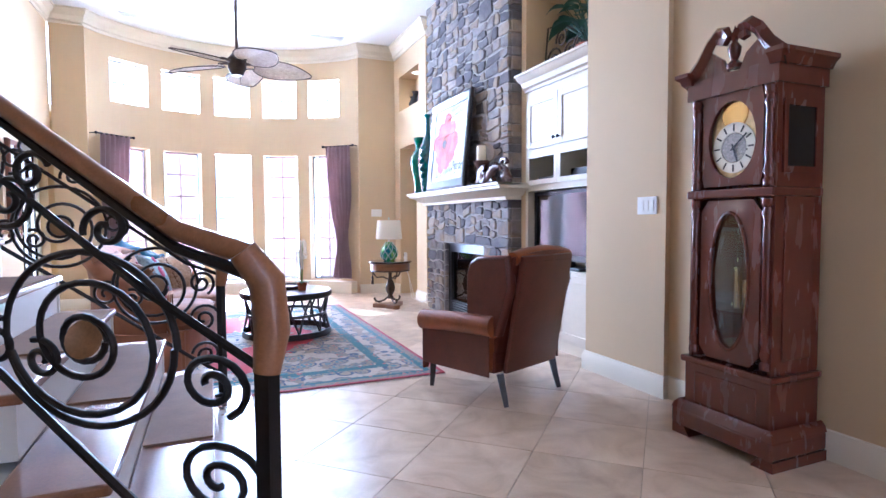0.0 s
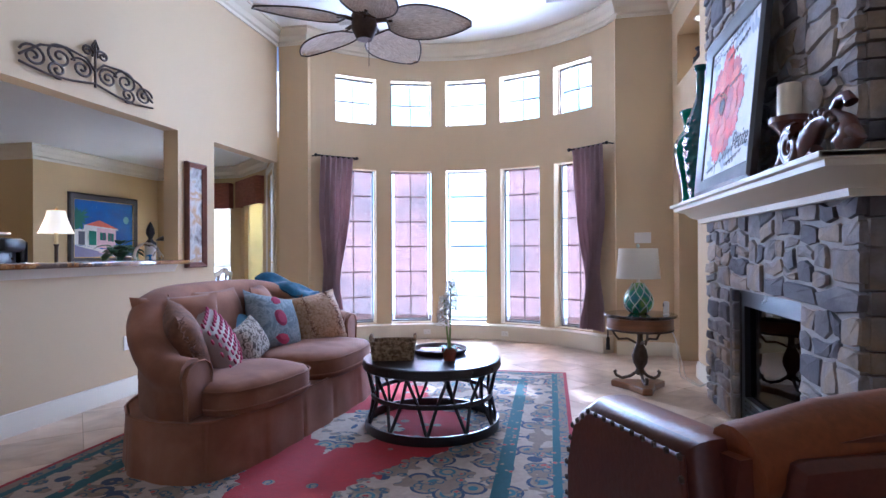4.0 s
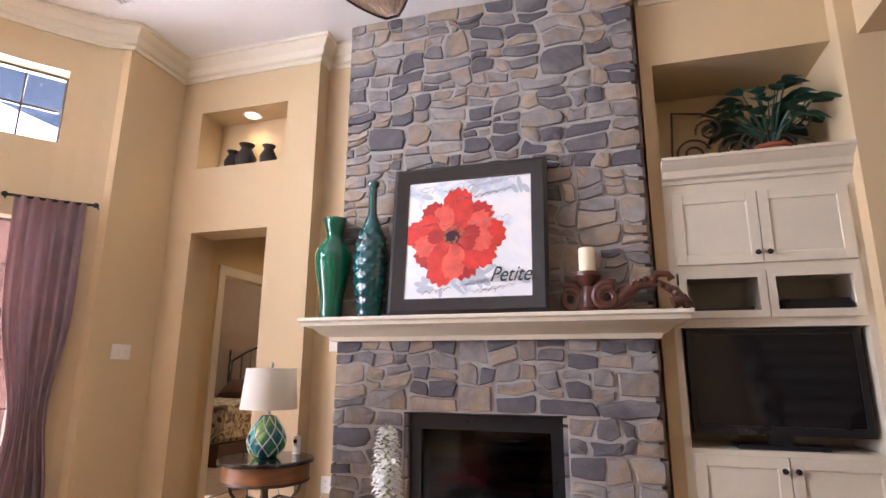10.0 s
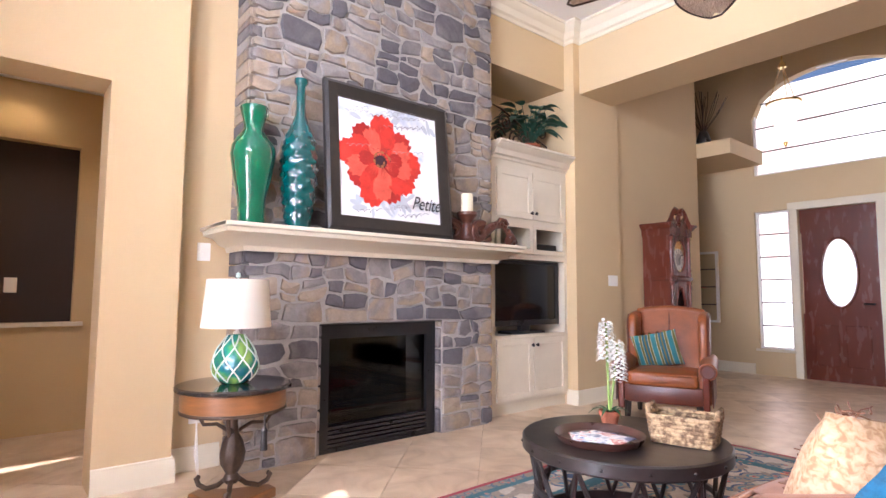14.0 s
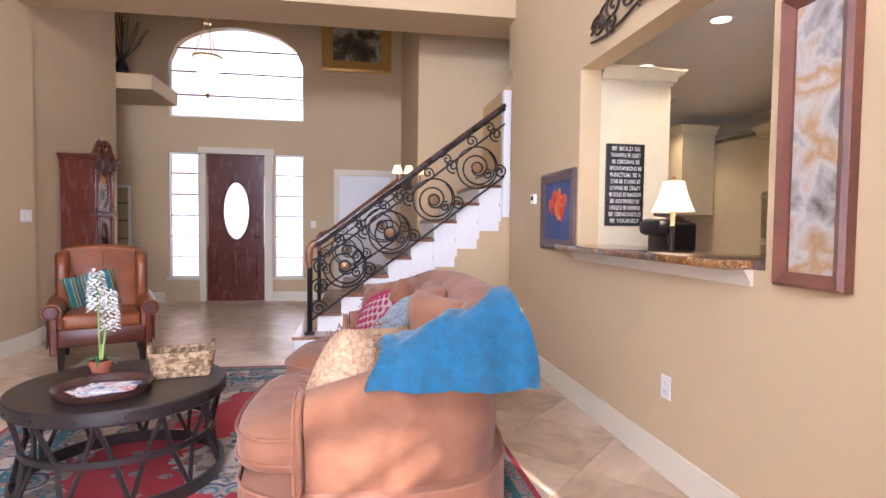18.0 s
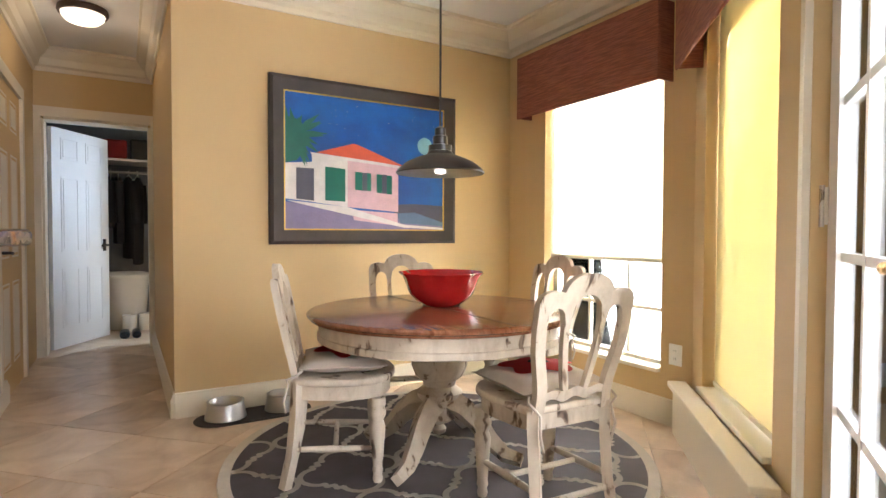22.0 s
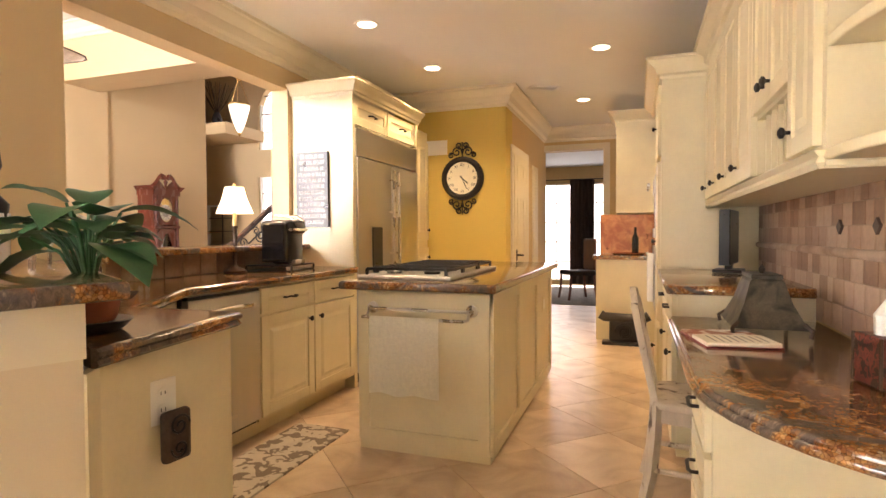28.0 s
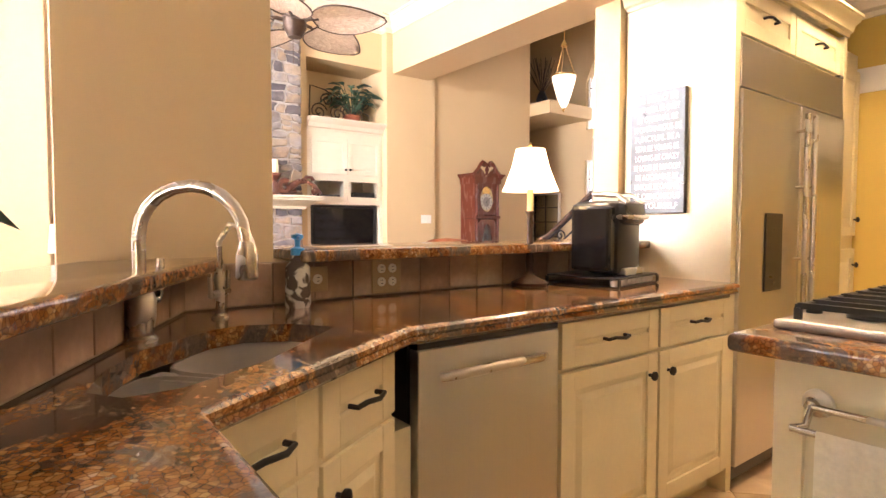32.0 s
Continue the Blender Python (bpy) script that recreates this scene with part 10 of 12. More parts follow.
part("bottom", bx(-5.49, -5.20, 4.37, 6.76, 1.33, 1.36), CREAM, up)
part("cornice", sweep_profile(bmesh.new(), [(-5.19, 4.37, 2.24), (-5.19, 6.76, 2.24), (-5.40, 7.30, 2.24)], [(-o * 0.8, u * 0.6) for o, u in CROWN]), CREAM, up, smooth=40)
part("end_panel", bx(-5.49, -5.19, 6.762, 6.785, 1.33, 2.24), CREAM, up)
part("shelf_back", bx(-5.495, -5.48, 6.785, 7.32, 1.33, 2.26), CREAM, up)
part("corner_post", bx(-5.49, -5.45, 7.29, 7.328, 1.33, 2.30), CREAM, up)
SQ = [(-5.48, 6.786), (-5.19, 6.786)] + [(-5.46 + 0.27 * math.cos(a), 6.80 + 0.49 * math.sin(a)) for a in [math.pi / 2 * i / 9 for i in range(1, 10)]] + [(-5.48, 7.29)]
for z in (1.345, 1.62, 1.93, 2.22):
    part("rounded_shelf", prism(bmesh.new(), SQ, z, z + 0.03, bevel=0.006), CREAM, up, "rounded open shelf")
BOOKS = [(0.35, 0.04, 0.04), (0.5, 0.4, 0.45), (0.05, 0.05, 0.08), (0.5, 0.48, 0.42)]
for k, c in enumerate(BOOKS):
    solid("paperback", bx(-5.44, -5.30, 6.07 + 0.10 * k, 6.09 + 0.10 * k, 1.386, 1.50 + 0.012 * k), material("book_cover", c, 0.5), "small book standing in the plate rack", "book", group="books in the plate rack")
# shelf items
JAR = clear_glass("jar_glass", (0.95, 0.97, 0.95))
FRUIT = [(0.55, 0.30, 0.03), (0.16, 0.22, 0.03), (0.25, 0.30, 0.05), (0.60, 0.16, 0.02), (0.35, 0.38, 0.12)]
for k, c in enumerate(FRUIT):
    j = thing("preserve_jar", "glass jar of preserved vegetables on a shelf", "jar", pose(-5.37 - 0.012 * k, 6.86 + 0.095 * k, 1.651), "jars on the shelf")
    h = 0.15 + 0.02 * (k % 2)
    part("contents", lathe(bmesh.new(), [(0.0, 0.004), (0.036, 0.004), (0.036, h * 0.82), (0.0, h * 0.85)], 14), rich(material("pickles", c, 0.6, grain=0.3, scale=30), [(0.4, tuple(0.5 * q for q in c)), (0.6, c)], 30, 2, 0), j, smooth=40)
    part("glass", lathe(bmesh.new(), [(0.038, 0), (0.04, 0.006), (0.04, h * 0.85), (0.028, h), (0.028, h + 0.01)], 16), JAR, j, smooth=50)
    part("lid", lathe(bmesh.new(), [(0.032, h + 0.005), (0.034, h + 0.03), (0.0, h + 0.032)], 14), material("jar_lid", (0.35, 0.28, 0.18), 0.4), j)
SNOW = material("painted_ceramic", (0.5, 0.10, 0.03), 0.3)
cfig = rich(material("mottled_ceramic", (0.5, 0.2, 0.1), 0.25, bump=0.0), [(0.42, (0.02, 0.02, 0.02)), (0.5, (0.55, 0.10, 0.03)), (0.6, (0.60, 0.36, 0.20))], 22, 2, 0.6)
for y, r in ((6.93, 0.07), (7.07, 0.085)):
    solid("painted_figurine", lathe(bmesh.new(), [(r * 0.85, 0), (r, r * 0.3), (r * 0.85, r * 0.8), (r * 0.35, r * 1.1), (0.0, r * 1.15)], 22, pose(-5.40, y, 1.376)), cfig, "round orange and black painted ceramic figurine on the shelf", "figurine", smooth=60)
framed("purple_picture", "small purple picture in a carved bronze frame on the shelf", 0.15, 0.20, 0.025, 0.02, BRONZE, material("purple_print", (0.10, 0.035, 0.16), 0.6, grain=0.2, scale=20), at(-5.44, 7.13, 1.378, WEST) @ Matrix.Rotation(radians(-8), 4, "X"))
framed("gold_photo_frame", "small gold photo frame on the top shelf", 0.17, 0.13, 0.02, 0.02, GILT, material("pale_print", (0.5, 0.55, 0.6), 0.6, grain=0.3, scale=20), at(-5.40, 6.83, 1.963, WEST) @ Matrix.Rotation(radians(-8), 4, "X"))
framed("red_photo_frame", "small dark red picture frame on the top shelf", 0.12, 0.15, 0.02, 0.02, REDWOOD, material("blue_print", (0.06, 0.08, 0.3), 0.6, grain=0.3, scale=20), at(-5.42, 7.04, 1.963, WEST) @ Matrix.Rotation(radians(-8), 4, "X"))
# desk backsplash
dbs = thing("desk_backsplash", "tumbled travertine tile backsplash with a stone rail and diamonds", "backsplash")
part("grout", bx(-5.497, -5.492, 4.37, 7.29, 0.78, 1.35), GROUT2, dbs)
rows_ = [(0.785, 0.10), (0.885, 0.10), (0.985, 0.085), (1.105, 0.085), (1.19, 0.085), (1.275, 0.08)]
for z, h in rows_:
    y, k = 4.38, 0
    while y < 7.27:
        w = min(rnd.choice((0.10, 0.10, 0.125, 0.07)), 7.285 - y)
        if w > 0.03 and not (y < 5.58 and z + h < 0.93):
            t = part("tile", bx(-w / 2 + 0.0015, w / 2 - 0.0015, -0.007, 0, 0.0015, h - 0.0015, bevel=0.002), STRAV, dbs, m=at(-5.491, y + w / 2, z, WEST))
        y += w
part("stone_rail", sweep_profile(bmesh.new(), [(-5.49, 7.29, 1.07), (-5.49, 4.37, 1.07)], [(0, 0), (0.012, 0.0), (0.022, 0.012), (0.022, 0.022), (0.012, 0.034), (0, 0.034)]), STRAV, dbs, "rounded stone rail", smooth=50)
for y in (5.9, 6.25, 6.6, 6.98):
    part("diamond", bx(-0.02, 0.02, -0.011, 0, -0.02, 0.02), material("dark_tile_diamond", (0.06, 0.04, 0.035), 0.5), dbs, m=at(-5.486, y, 1.185, WEST @ Matrix.Rotation(radians(45), 4, "Y")))
ALM = material("almond_stone_plate", (0.45, 0.33, 0.2), 0.5)
plate("power_outlet", "stone-look outlet plate in the desk backsplash", at(-5.483, 6.80, 1.25, WEST), 1, "switch", ALM)
plate("power_outlet", "stone-look double outlet plate in the desk backsplash", at(-5.483, 7.0, 1.25, WEST @ Matrix.Rotation(radians(90), 4, "Y")), 1, "outlet", ALM)
plate("power_outlet", "stone-look outlet plate in the desk backsplash", at(-5.483, 6.35, 1.24, WEST), 1, "outlet", ALM)
# on the desk
lb = thing("lamp_shade_box", "dark patinated metal pagoda box with small feet on the desk", "decorative box", pose(-5.22, 5.90, 0.776) @ Matrix.Diagonal((0.9, 0.9, 1, 1)))
b = bmesh.new()
rings = []
for z, w, d in ((0.03, 0.20, 0.14), (0.05, 0.185, 0.125), (0.12, 0.14, 0.09), (0.20, 0.11, 0.065), (0.21, 0.10, 0.055)):
    rings.append([b.verts.new((sx_ * d, sy_ * w, z)) for sx_, sy_ in ((-1, -1), (1, -1), (1, 1), (-1, 1))])
for a_, c_ in zip(rings, rings[1:]):
    for i in range(4):
        b.faces.new((a_[i], a_[(i + 1) % 4], c_[(i + 1) % 4], c_[i]))
b.faces.new(rings[-1])
b.faces.new(rings[0][::-1])
PATINA = rich(material("patina_metal", (0.05, 0.05, 0.04), 0.45, 0.4, grain=0.4, scale=15, bump=0.3), [(0.4, (0.03, 0.027, 0.022)), (0.6, (0.10, 0.085, 0.06))], 9, 4, 1)
part("body", b, PATINA, lb)
part("lid", bx(-0.06, 0.06, -0.108, 0.108, 0.21, 0.228, bevel=0.005), PATINA, lb)
part("finial", lathe(bmesh.new(), [(0.008, 0.228), (0.014, 0.245), (0.0, 0.265)], 10), PATINA, lb)
for sx_ in (-1, 1):
    for sy_ in (-1, 1):
        part("foot", tube(bmesh.new(), [(sx_ * 0.12, sy_ * 0.18, 0.05), (sx_ * 0.145, sy_ * 0.205, 0.03), (sx_ * 0.14, sy_ * 0.20, 0.004)], 0.009, 6), BRONZE, lb)
bk2 = thing("open_book", "open cookbook lying on the granite desk", "book", pose(-5.06, 6.16, 0.776, 0, 0, -78))
part("page_block", bx(-0.16, 0.0, -0.12, 0.12, 0.003, 0.018, bevel=0.003), material("paper", (0.75, 0.69, 0.55), 0.8), bk2)
part("page_block", bx(0.0, 0.14, -0.12, 0.12, 0.003, 0.012, bevel=0.003), rich(material("printed_page", (0.6, 0.4, 0.3), 0.6), [(0.42, (0.30, 0.10, 0.05)), (0.52, (0.62, 0.45, 0.32)), (0.6, (0.7, 0.66, 0.58))], 14, 3, 1), bk2, "printed food picture page")
part("cover", bx(-0.165, 0.145, -0.124, 0.124, 0.0, 0.003), material("red_cover", (0.25, 0.03, 0.03), 0.5), bk2)
for k in range(8):
    part("text_line", bx(-0.14, -0.03, -0.09 + 0.024 * k, -0.084 + 0.024 * k, 0.0181, 0.0184), material("print_grey", (0.3, 0.27, 0.22), 0.8), bk2)
LEOP = rich(material("leopard_box", (0.1, 0.03, 0.02), 0.4, grain=0.2), [(0.44, (0.015, 0.008, 0.006)), (0.50, (0.16, 0.03, 0.02)), (0.58, (0.09, 0.02, 0.015))], 40, 2, 0.5)
tb2 = thing("tissue_box", "dark leopard-print tissue box cover with a white tissue", "tissue box", pose(-5.36, 6.70, 0.776, 0, 0, 12) @ Matrix.Diagonal((0.78, 0.78, 0.86, 1)))
part("box", bx(-0.072, 0.072, -0.072, 0.072, 0.0, 0.15, bevel=0.006), LEOP, tb2)
for x in (-0.072, 0.072):
    for y in (-0.072, 0.072):
        part("corner_trim", tube(bmesh.new(), [(x, y, 0.002), (x, y, 0.15)], 0.006, 6), BRONZE, tb2)
b = bmesh.new()
rr = [b.verts.new((0.045 * math.cos(i * 0.785) * (1 + 0.25 * (i % 2)), 0.03 * math.sin(i * 0.785), 0.148)) for i in range(8)]
r2 = [b.verts.new((0.055 * math.cos(i * 0.785) * (1 + 0.2 * (i % 2)), 0.035 * math.sin(i * 0.785) + 0.01, 0.21)) for i in range(8)]
r3 = [b.verts.new((0.01 * math.cos(i * 0.785), 0.012 * math.sin(i * 0.785) + 0.015, 0.275)) for i in range(8)]
for a_, c_ in ((rr, r2), (r2, r3)):
    for i in range(8):
        b.faces.new((a_[i], a_[(i + 1) % 8], c_[(i + 1) % 8], c_[i]))
b.faces.new(r3)
part("tissue", b, material("tissue", (0.85, 0.84, 0.80), 0.9), tb2, "crumpled white tissue")
mon = thing("small_monitor", "small black television on the oven-side counter", "television", pose(-5.28, 4.62, 0.921, 0, 0, 75))
part("screen", bx(-0.20, 0.20, -0.03, 0.03, 0.05, 0.38, bevel=0.006), BLACK, mon)
part("base", bx(-0.10, 0.10, -0.08, 0.08, 0, 0.02, bevel=0.005), BLACK, mon)
part("neck", bx(-0.03, 0.03, -0.02, 0.02, 0.02, 0.06), BLACK, mon)
# far buffet
buf = thing("wine_buffet", "cream buffet cabinet with granite top and copper tile", "cabinet")
part("body", bx(-4.97, -4.32, 1.55, 2.20, 0, 0.874), CREAM, buf)
part("slab", bx(-5.0, -4.28, 1.53, 2.24, 0.875, 0.92, bevel=0.01), GRANITE, buf)
part("upper", bx(-4.96, -4.52, 1.55, 2.12, 1.38, 2.36), CREAM, buf)
part("cornice", sweep_profile(bmesh.new(), [(-4.96, 2.12, 2.36), (-4.52, 2.12, 2.36), (-4.52, 1.55, 2.36)], [(o * 0.6, u * 0.6) for o, u in CROWN]), CREAM, buf, smooth=40)
part("splash", bx(-5.0, -4.32, 1.53, 1.56, 0.921, 1.38), rich(material("copper_tile", (0.4, 0.15, 0.07), 0.3, 0.5), [(0.4, (0.30, 0.10, 0.05)), (0.6, (0.5, 0.22, 0.10))], 8, 3, 0.5), buf, "copper tile splash")
part("side_post", bx(-5.49, -4.98, 1.5, 2.9, 0, 2.26), CREAM, buf)
solid("wine_bottle", lathe(bmesh.new(), [(0.035, 0), (0.037, 0.01), (0.037, 0.17), (0.014, 0.22), (0.013, 0.29), (0.0, 0.29)], 18, pose(-4.72, 1.85, 0.935)), GLASS_DARK, "dark wine bottle on a copper tray", "bottle", smooth=50)
solid("copper_tray", lathe(bmesh.new(), [(0.0, 0.0), (0.16, 0.0), (0.18, 0.015), (0.178, 0.018), (0.155, 0.006), (0.0, 0.006)], 32, pose(-4.65, 1.9, 0.921)), material("copper", (0.55, 0.2, 0.1), 0.25, 0.9), "round copper serving tray on the buffet", "tray", smooth=40)
ben = thing("scroll_stool", "small black carved stool at the foot of the buffet", "stool", pose(-4.62, 2.42, 0))
part("seat", tube(bmesh.new(), [(-0.24, 0, 0.31), (-0.2, 0, 0.285), (0.0, 0, 0.275), (0.2, 0, 0.285), (0.24, 0, 0.31)], 0.05, 8), BLACKWOOD, ben, smooth=60)
part("leg_panel", bx(-0.15, 0.15, -0.04, 0.04, 0.03, 0.26, bevel=0.03), BLACKWOOD, ben)
part("foot", bx(-0.22, 0.22, -0.07, 0.07, 0, 0.035, bevel=0.008), BLACKWOOD, ben)
scroll_work("carving", ben, [spiral(0, 0.14, 0.09, 0.02, 0, 1.6), spiral(0, 0.14, 0.05, 0.01, 2, 1.6)], 0.01, IRON, lambda u, v: (u, 0.05, v))
# dining room seen through the doorway
casing(-4.3, -3.5, 2.3, Matrix.Translation((0, 0.62, 0)) @ Matrix(((1, 0, 0, 0), (0, -1, 0, 0), (0, 0, 1, 0), (0, 0, 0, 1))), TRIM)
grid_window("window_dining", "tall bright dining room window", -4.3, -2.6, 0.1, 2.25, 4, 5, y=-4.05)
for x in (-3.59,):
    c = thing("dining_curtain", "dark brown curtain at the dining room window", "curtain")
    b, rows = bmesh.new(), []
    for i in range(9):
        rows.append([b.verts.new((x - 0.26 + 0.52 * j / 24, -3.9 + 0.03 * math.sin(j * 1.6), 2.32 - 2.28 * i / 8)) for j in range(25)])
    for a_, c_ in zip(rows, rows[1:]):
        for j in range(24):
            b.faces.new((a_[j], a_[j + 1], c_[j + 1], c_[j]))
    bmesh.ops.solidify(b, geom=b.faces[:], thickness=0.004)
    part("panel", b, material("brown_curtain", (0.06, 0.035, 0.025), 0.8), c, smooth=60)
    part("rod", tube(bmesh.new(), [(x - 0.5, -3.9, 2.33), (x + 1.3, -3.9, 2.33)], 0.012, 8), IRON, c)
    for bx_ in (x - 0.46, x + 1.26):
        part("bracket", bx(bx_ - 0.01, bx_ + 0.01, -4.0005, -3.885, 2.312, 2.345), IRON, c)
solid("dining_rug", bx(-5.2, -2.4, -3.4, -0.6, 0.001, 0.012), material("grey_rug", (0.30, 0.27, 0.24), 0.95, grain=0.3, bump=0.5), "grey-brown dining room rug", "rug")
dch = thing("dining_room_chair", "dark wooden upholstered dining chair", "chair", pose(-3.75, -1.4, 0.012, 0, 0, -60))
part("seat", bx(-0.24, 0.24, -0.24, 0.24, 0.42, 0.50, bevel=0.02), material("dark_upholstery", (0.05, 0.03, 0.025), 0.8), dch)
part("backrest", bx(-0.23, 0.23, -0.26, -0.21, 0.50, 1.05, bevel=0.03), REDWOOD, dch)
for x in (-0.21, 0.21):
    for y in (-0.22, 0.21):
        part("leg", tube(bmesh.new(), [(x, y, 0.42), (x, y * 1.05, 0.2), (x * 1.05, y * 1.2, 0)], 0.022, 6), REDWOOD, dch)
gt = thing("glass_dining_table", "round glass dining table", "table", pose(-2.9, -2.0, 0.012))
part("top", lathe(bmesh.new(), [(0.0, 0.74), (0.6, 0.74), (0.6, 0.752), (0.0, 0.752)], 40), clear_glass("table_glass", (0.8, 0.9, 0.9)), gt)
part("pedestal", lathe(bmesh.new(), [(0.25, 0), (0.1, 0.1), (0.08, 0.6), (0.2, 0.739)], 24), BLACKWOOD, gt, smooth=50)
# kitchen mat
kr = solid("kitchen_mat", bx(-3.15, -2.80, 5.55, 6.45, 0.001, 0.010), rich(material("trellis_mat", (0.3, 0.25, 0.2), 0.95), [(0.46, (0.22, 0.17, 0.13)), (0.5, (0.55, 0.48, 0.38))], 14, 1, 1), "taupe kitchen mat with a pale trellis pattern", "rug")
for x, y in ((-2.97, 4.94), (-3.04, 3.84), (-4.47, 3.88), (-4.18, 2.19), (-4.6, 6.1)):
    downlight(x, y, LO - 0.001, 4 if y > 6 else 27)


# ---- breakfast nook, hall and laundry ----
DISTRESS = rich(material("distressed_cream", (0.7, 0.6, 0.46), 0.6, grain=0.08, scale=9, bump=0.25, fine=90), [(0.32, (0.06, 0.035, 0.02)), (0.365, (0.22, 0.15, 0.10)), (0.39, (0.46, 0.385, 0.29)), (0.6, (0.56, 0.48, 0.37))], 16, 9, 0.6, (1, 1, 0.35))
TABLEWOOD = rich(material("table_brown", (0.2, 0.08, 0.04), 0.22, grain=0.12, scale=8, bump=0.05, coat=0.3), [(0.32, (0.13, 0.045, 0.022)), (0.5, (0.21, 0.085, 0.04)), (0.68, (0.27, 0.12, 0.06))], 5, 6, 0.4, (1.2, 14, 1))
LINEN = material("oatmeal_linen", (0.50, 0.44, 0.37), 0.9, grain=0.14, scale=8, bump=0.4, fine=380)
FELT_RED = material("cushion_red", (0.45, 0.03, 0.03), 0.9, grain=0.2, scale=12, bump=0.3, fine=300)
FELT_BLACK = material("cushion_black", (0.02, 0.018, 0.018), 0.9)


def strip(pairs, y0, y1, lean=0.0):
    """A flat board between two edges of (x, z) pairs, y0 to y1 thick."""
    b, rows = bmesh.new(), []
    for p, q in pairs:
        rows.append([b.verts.new((u, y + lean * v, v)) for (u, v) in (p, q) for y in (y0, y1)])
    for a, c in zip(rows, rows[1:]):
        for i, j in ((0, 1), (1, 3), (3, 2), (2, 0)):
            b.faces.new((a[i], a[j], c[j], c[i]))
    for r in (rows[0], rows[-1]):
        b.faces.new((r[0], r[1], r[3], r[2]))
    bmesh.ops.bevel(b, geom=[e for e in b.edges if e.calc_face_angle(0) > 0.9], offset=0.004, segments=1, affect="EDGES")
    return b


def crest_top(x):
    a = abs(x)
    mid = 0.418 + 0.062 * math.sqrt(max(0, 1 - (a / 0.105) ** 2))
    side = 0.385 + 0.040 * math.sqrt(max(0, 1 - ((a - 0.148) / 0.062) ** 2))
    return max(mid if a < 0.105 else 0, side if a > 0.088 else 0, 0.385)


def crest_low(x):
    a = abs(x)
    if a < 0.068:
        return 0.33 + 0.075 * math.sqrt(max(0, 1 - (a / 0.068) ** 2))
    if 0.092 < a < 0.168:
        return 0.31 + 0.055 * math.sqrt(max(0, 1 - ((a - 0.13) / 0.038) ** 2))
    return 0.30


def nook_chair(label, x, y, rz, z=0.0, cushion=True):
    c = thing("breakfast_chair", label, "chair", pose(x, y, z, 0, 0, rz), "chairs of the breakfast table")
    pts = []
    for i in range(25):
        a = math.pi * i / 24
        pts.append((0.225 * math.cos(a) * (1 - 0.06 * math.sin(a)), 0.02 + 0.21 * math.sin(a) ** 0.6))
    pts += [(-0.205, -0.12), (-0.18, -0.20), (0.18, -0.20), (0.205, -0.12)]
    part("seat", prism(bmesh.new(), pts, 0.425, 0.455, bevel=0.010), DISTRESS, c, smooth=40)
    part("seat_rail", prism(bmesh.new(), [(u * 0.91, v * 0.91) for u, v in pts], 0.365, 0.424), DISTRESS, c, smooth=40)
    lean = -0.20
    off = Matrix.Translation((0, -0.19, 0.44))
    part("crest_rail", strip([((0.21 - 0.42 * i / 42, crest_low(0.21 - 0.42 * i / 42)), (0.21 - 0.42 * i / 42, crest_top(0.21 - 0.42 * i / 42))) for i in range(43)], -0.014, 0.014, lean), DISTRESS, c, m=off, smooth=35)
    for s in (-1, 1):
        edge = []
        for i in range(15):
            v = 0.303 - 0.33 * i / 14
            k = i / 14
            mid = 0.189 - 0.032 * math.sin(min(1, k * 1.15) * math.pi / 2) + 0.008 * math.sin(k * 6)
            edge.append(((s * (mid - 0.021), v), (s * (mid + 0.021), v)))
        part("stile", strip(edge, -0.014, 0.014, lean), DISTRESS, c, m=off, smooth=35)
        slat = []
        for i in range(12):
            k = i / 11
            v = 0.303 - 0.245 * k
            mid = 0.080 - 0.036 * k ** 1.6
            slat.append(((s * (mid - 0.012), v), (s * (mid + 0.012), v)))
        part("slat", strip(slat, -0.011, 0.011, lean), DISTRESS, c, m=off, smooth=35)
        part("back_leg", tube(bmesh.new(), [(s * 0.165, -0.185, 0.44), (s * 0.163, -0.190, 0.30), (s * 0.165, -0.205, 0.14), (s * 0.172, -0.235, 0.0)], 0.027, 4, square=True), DISTRESS, c)
        turned = [(0.017, 0.0), (0.022, 0.015), (0.018, 0.035), (0.024, 0.05), (0.020, 0.066), (0.025, 0.12), (0.031, 0.20), (0.033, 0.24), (0.024, 0.265), (0.033, 0.285), (0.036, 0.30), (0.028, 0.318), (0.034, 0.33), (0.034, 0.364)]
        part("front_leg", lathe(bmesh.new(), turned, 18, pose(s * 0.165, 0.145, 0)), DISTRESS, c, smooth=50)
        part("stretcher", tube(bmesh.new(), [(s * 0.168, -0.205, 0.16), (s * 0.165, -0.03, 0.152), (s * 0.165, 0.135, 0.145)], 0.011, 8, taper=lambda k: 1 + 0.35 * math.sin(k * math.pi)), DISTRESS, c, smooth=60)
    part("stretcher", tube(bmesh.new(), [(-0.16, -0.03, 0.152), (0, -0.03, 0.152), (0.16, -0.03, 0.152)], 0.011, 8), DISTRESS, c, smooth=60)
    part("stretcher", tube(bmesh.new(), [(-0.16, -0.212, 0.12), (0.16, -0.212, 0.12)], 0.011, 8), DISTRESS, c, smooth=60)
    low = []
    for i in range(31):
        u = 0.16 - 0.32 * i / 30
        low.append(((u, 0.030 + 0.008 * math.cos(u * 60)), (u, 0.062 + 0.012 * math.cos(u * 30) ** 2 - 0.3 * u * u)))
    part("lower_rail", strip(low, -0.012, 0.012, lean), DISTRESS, c, m=off, smooth=35)
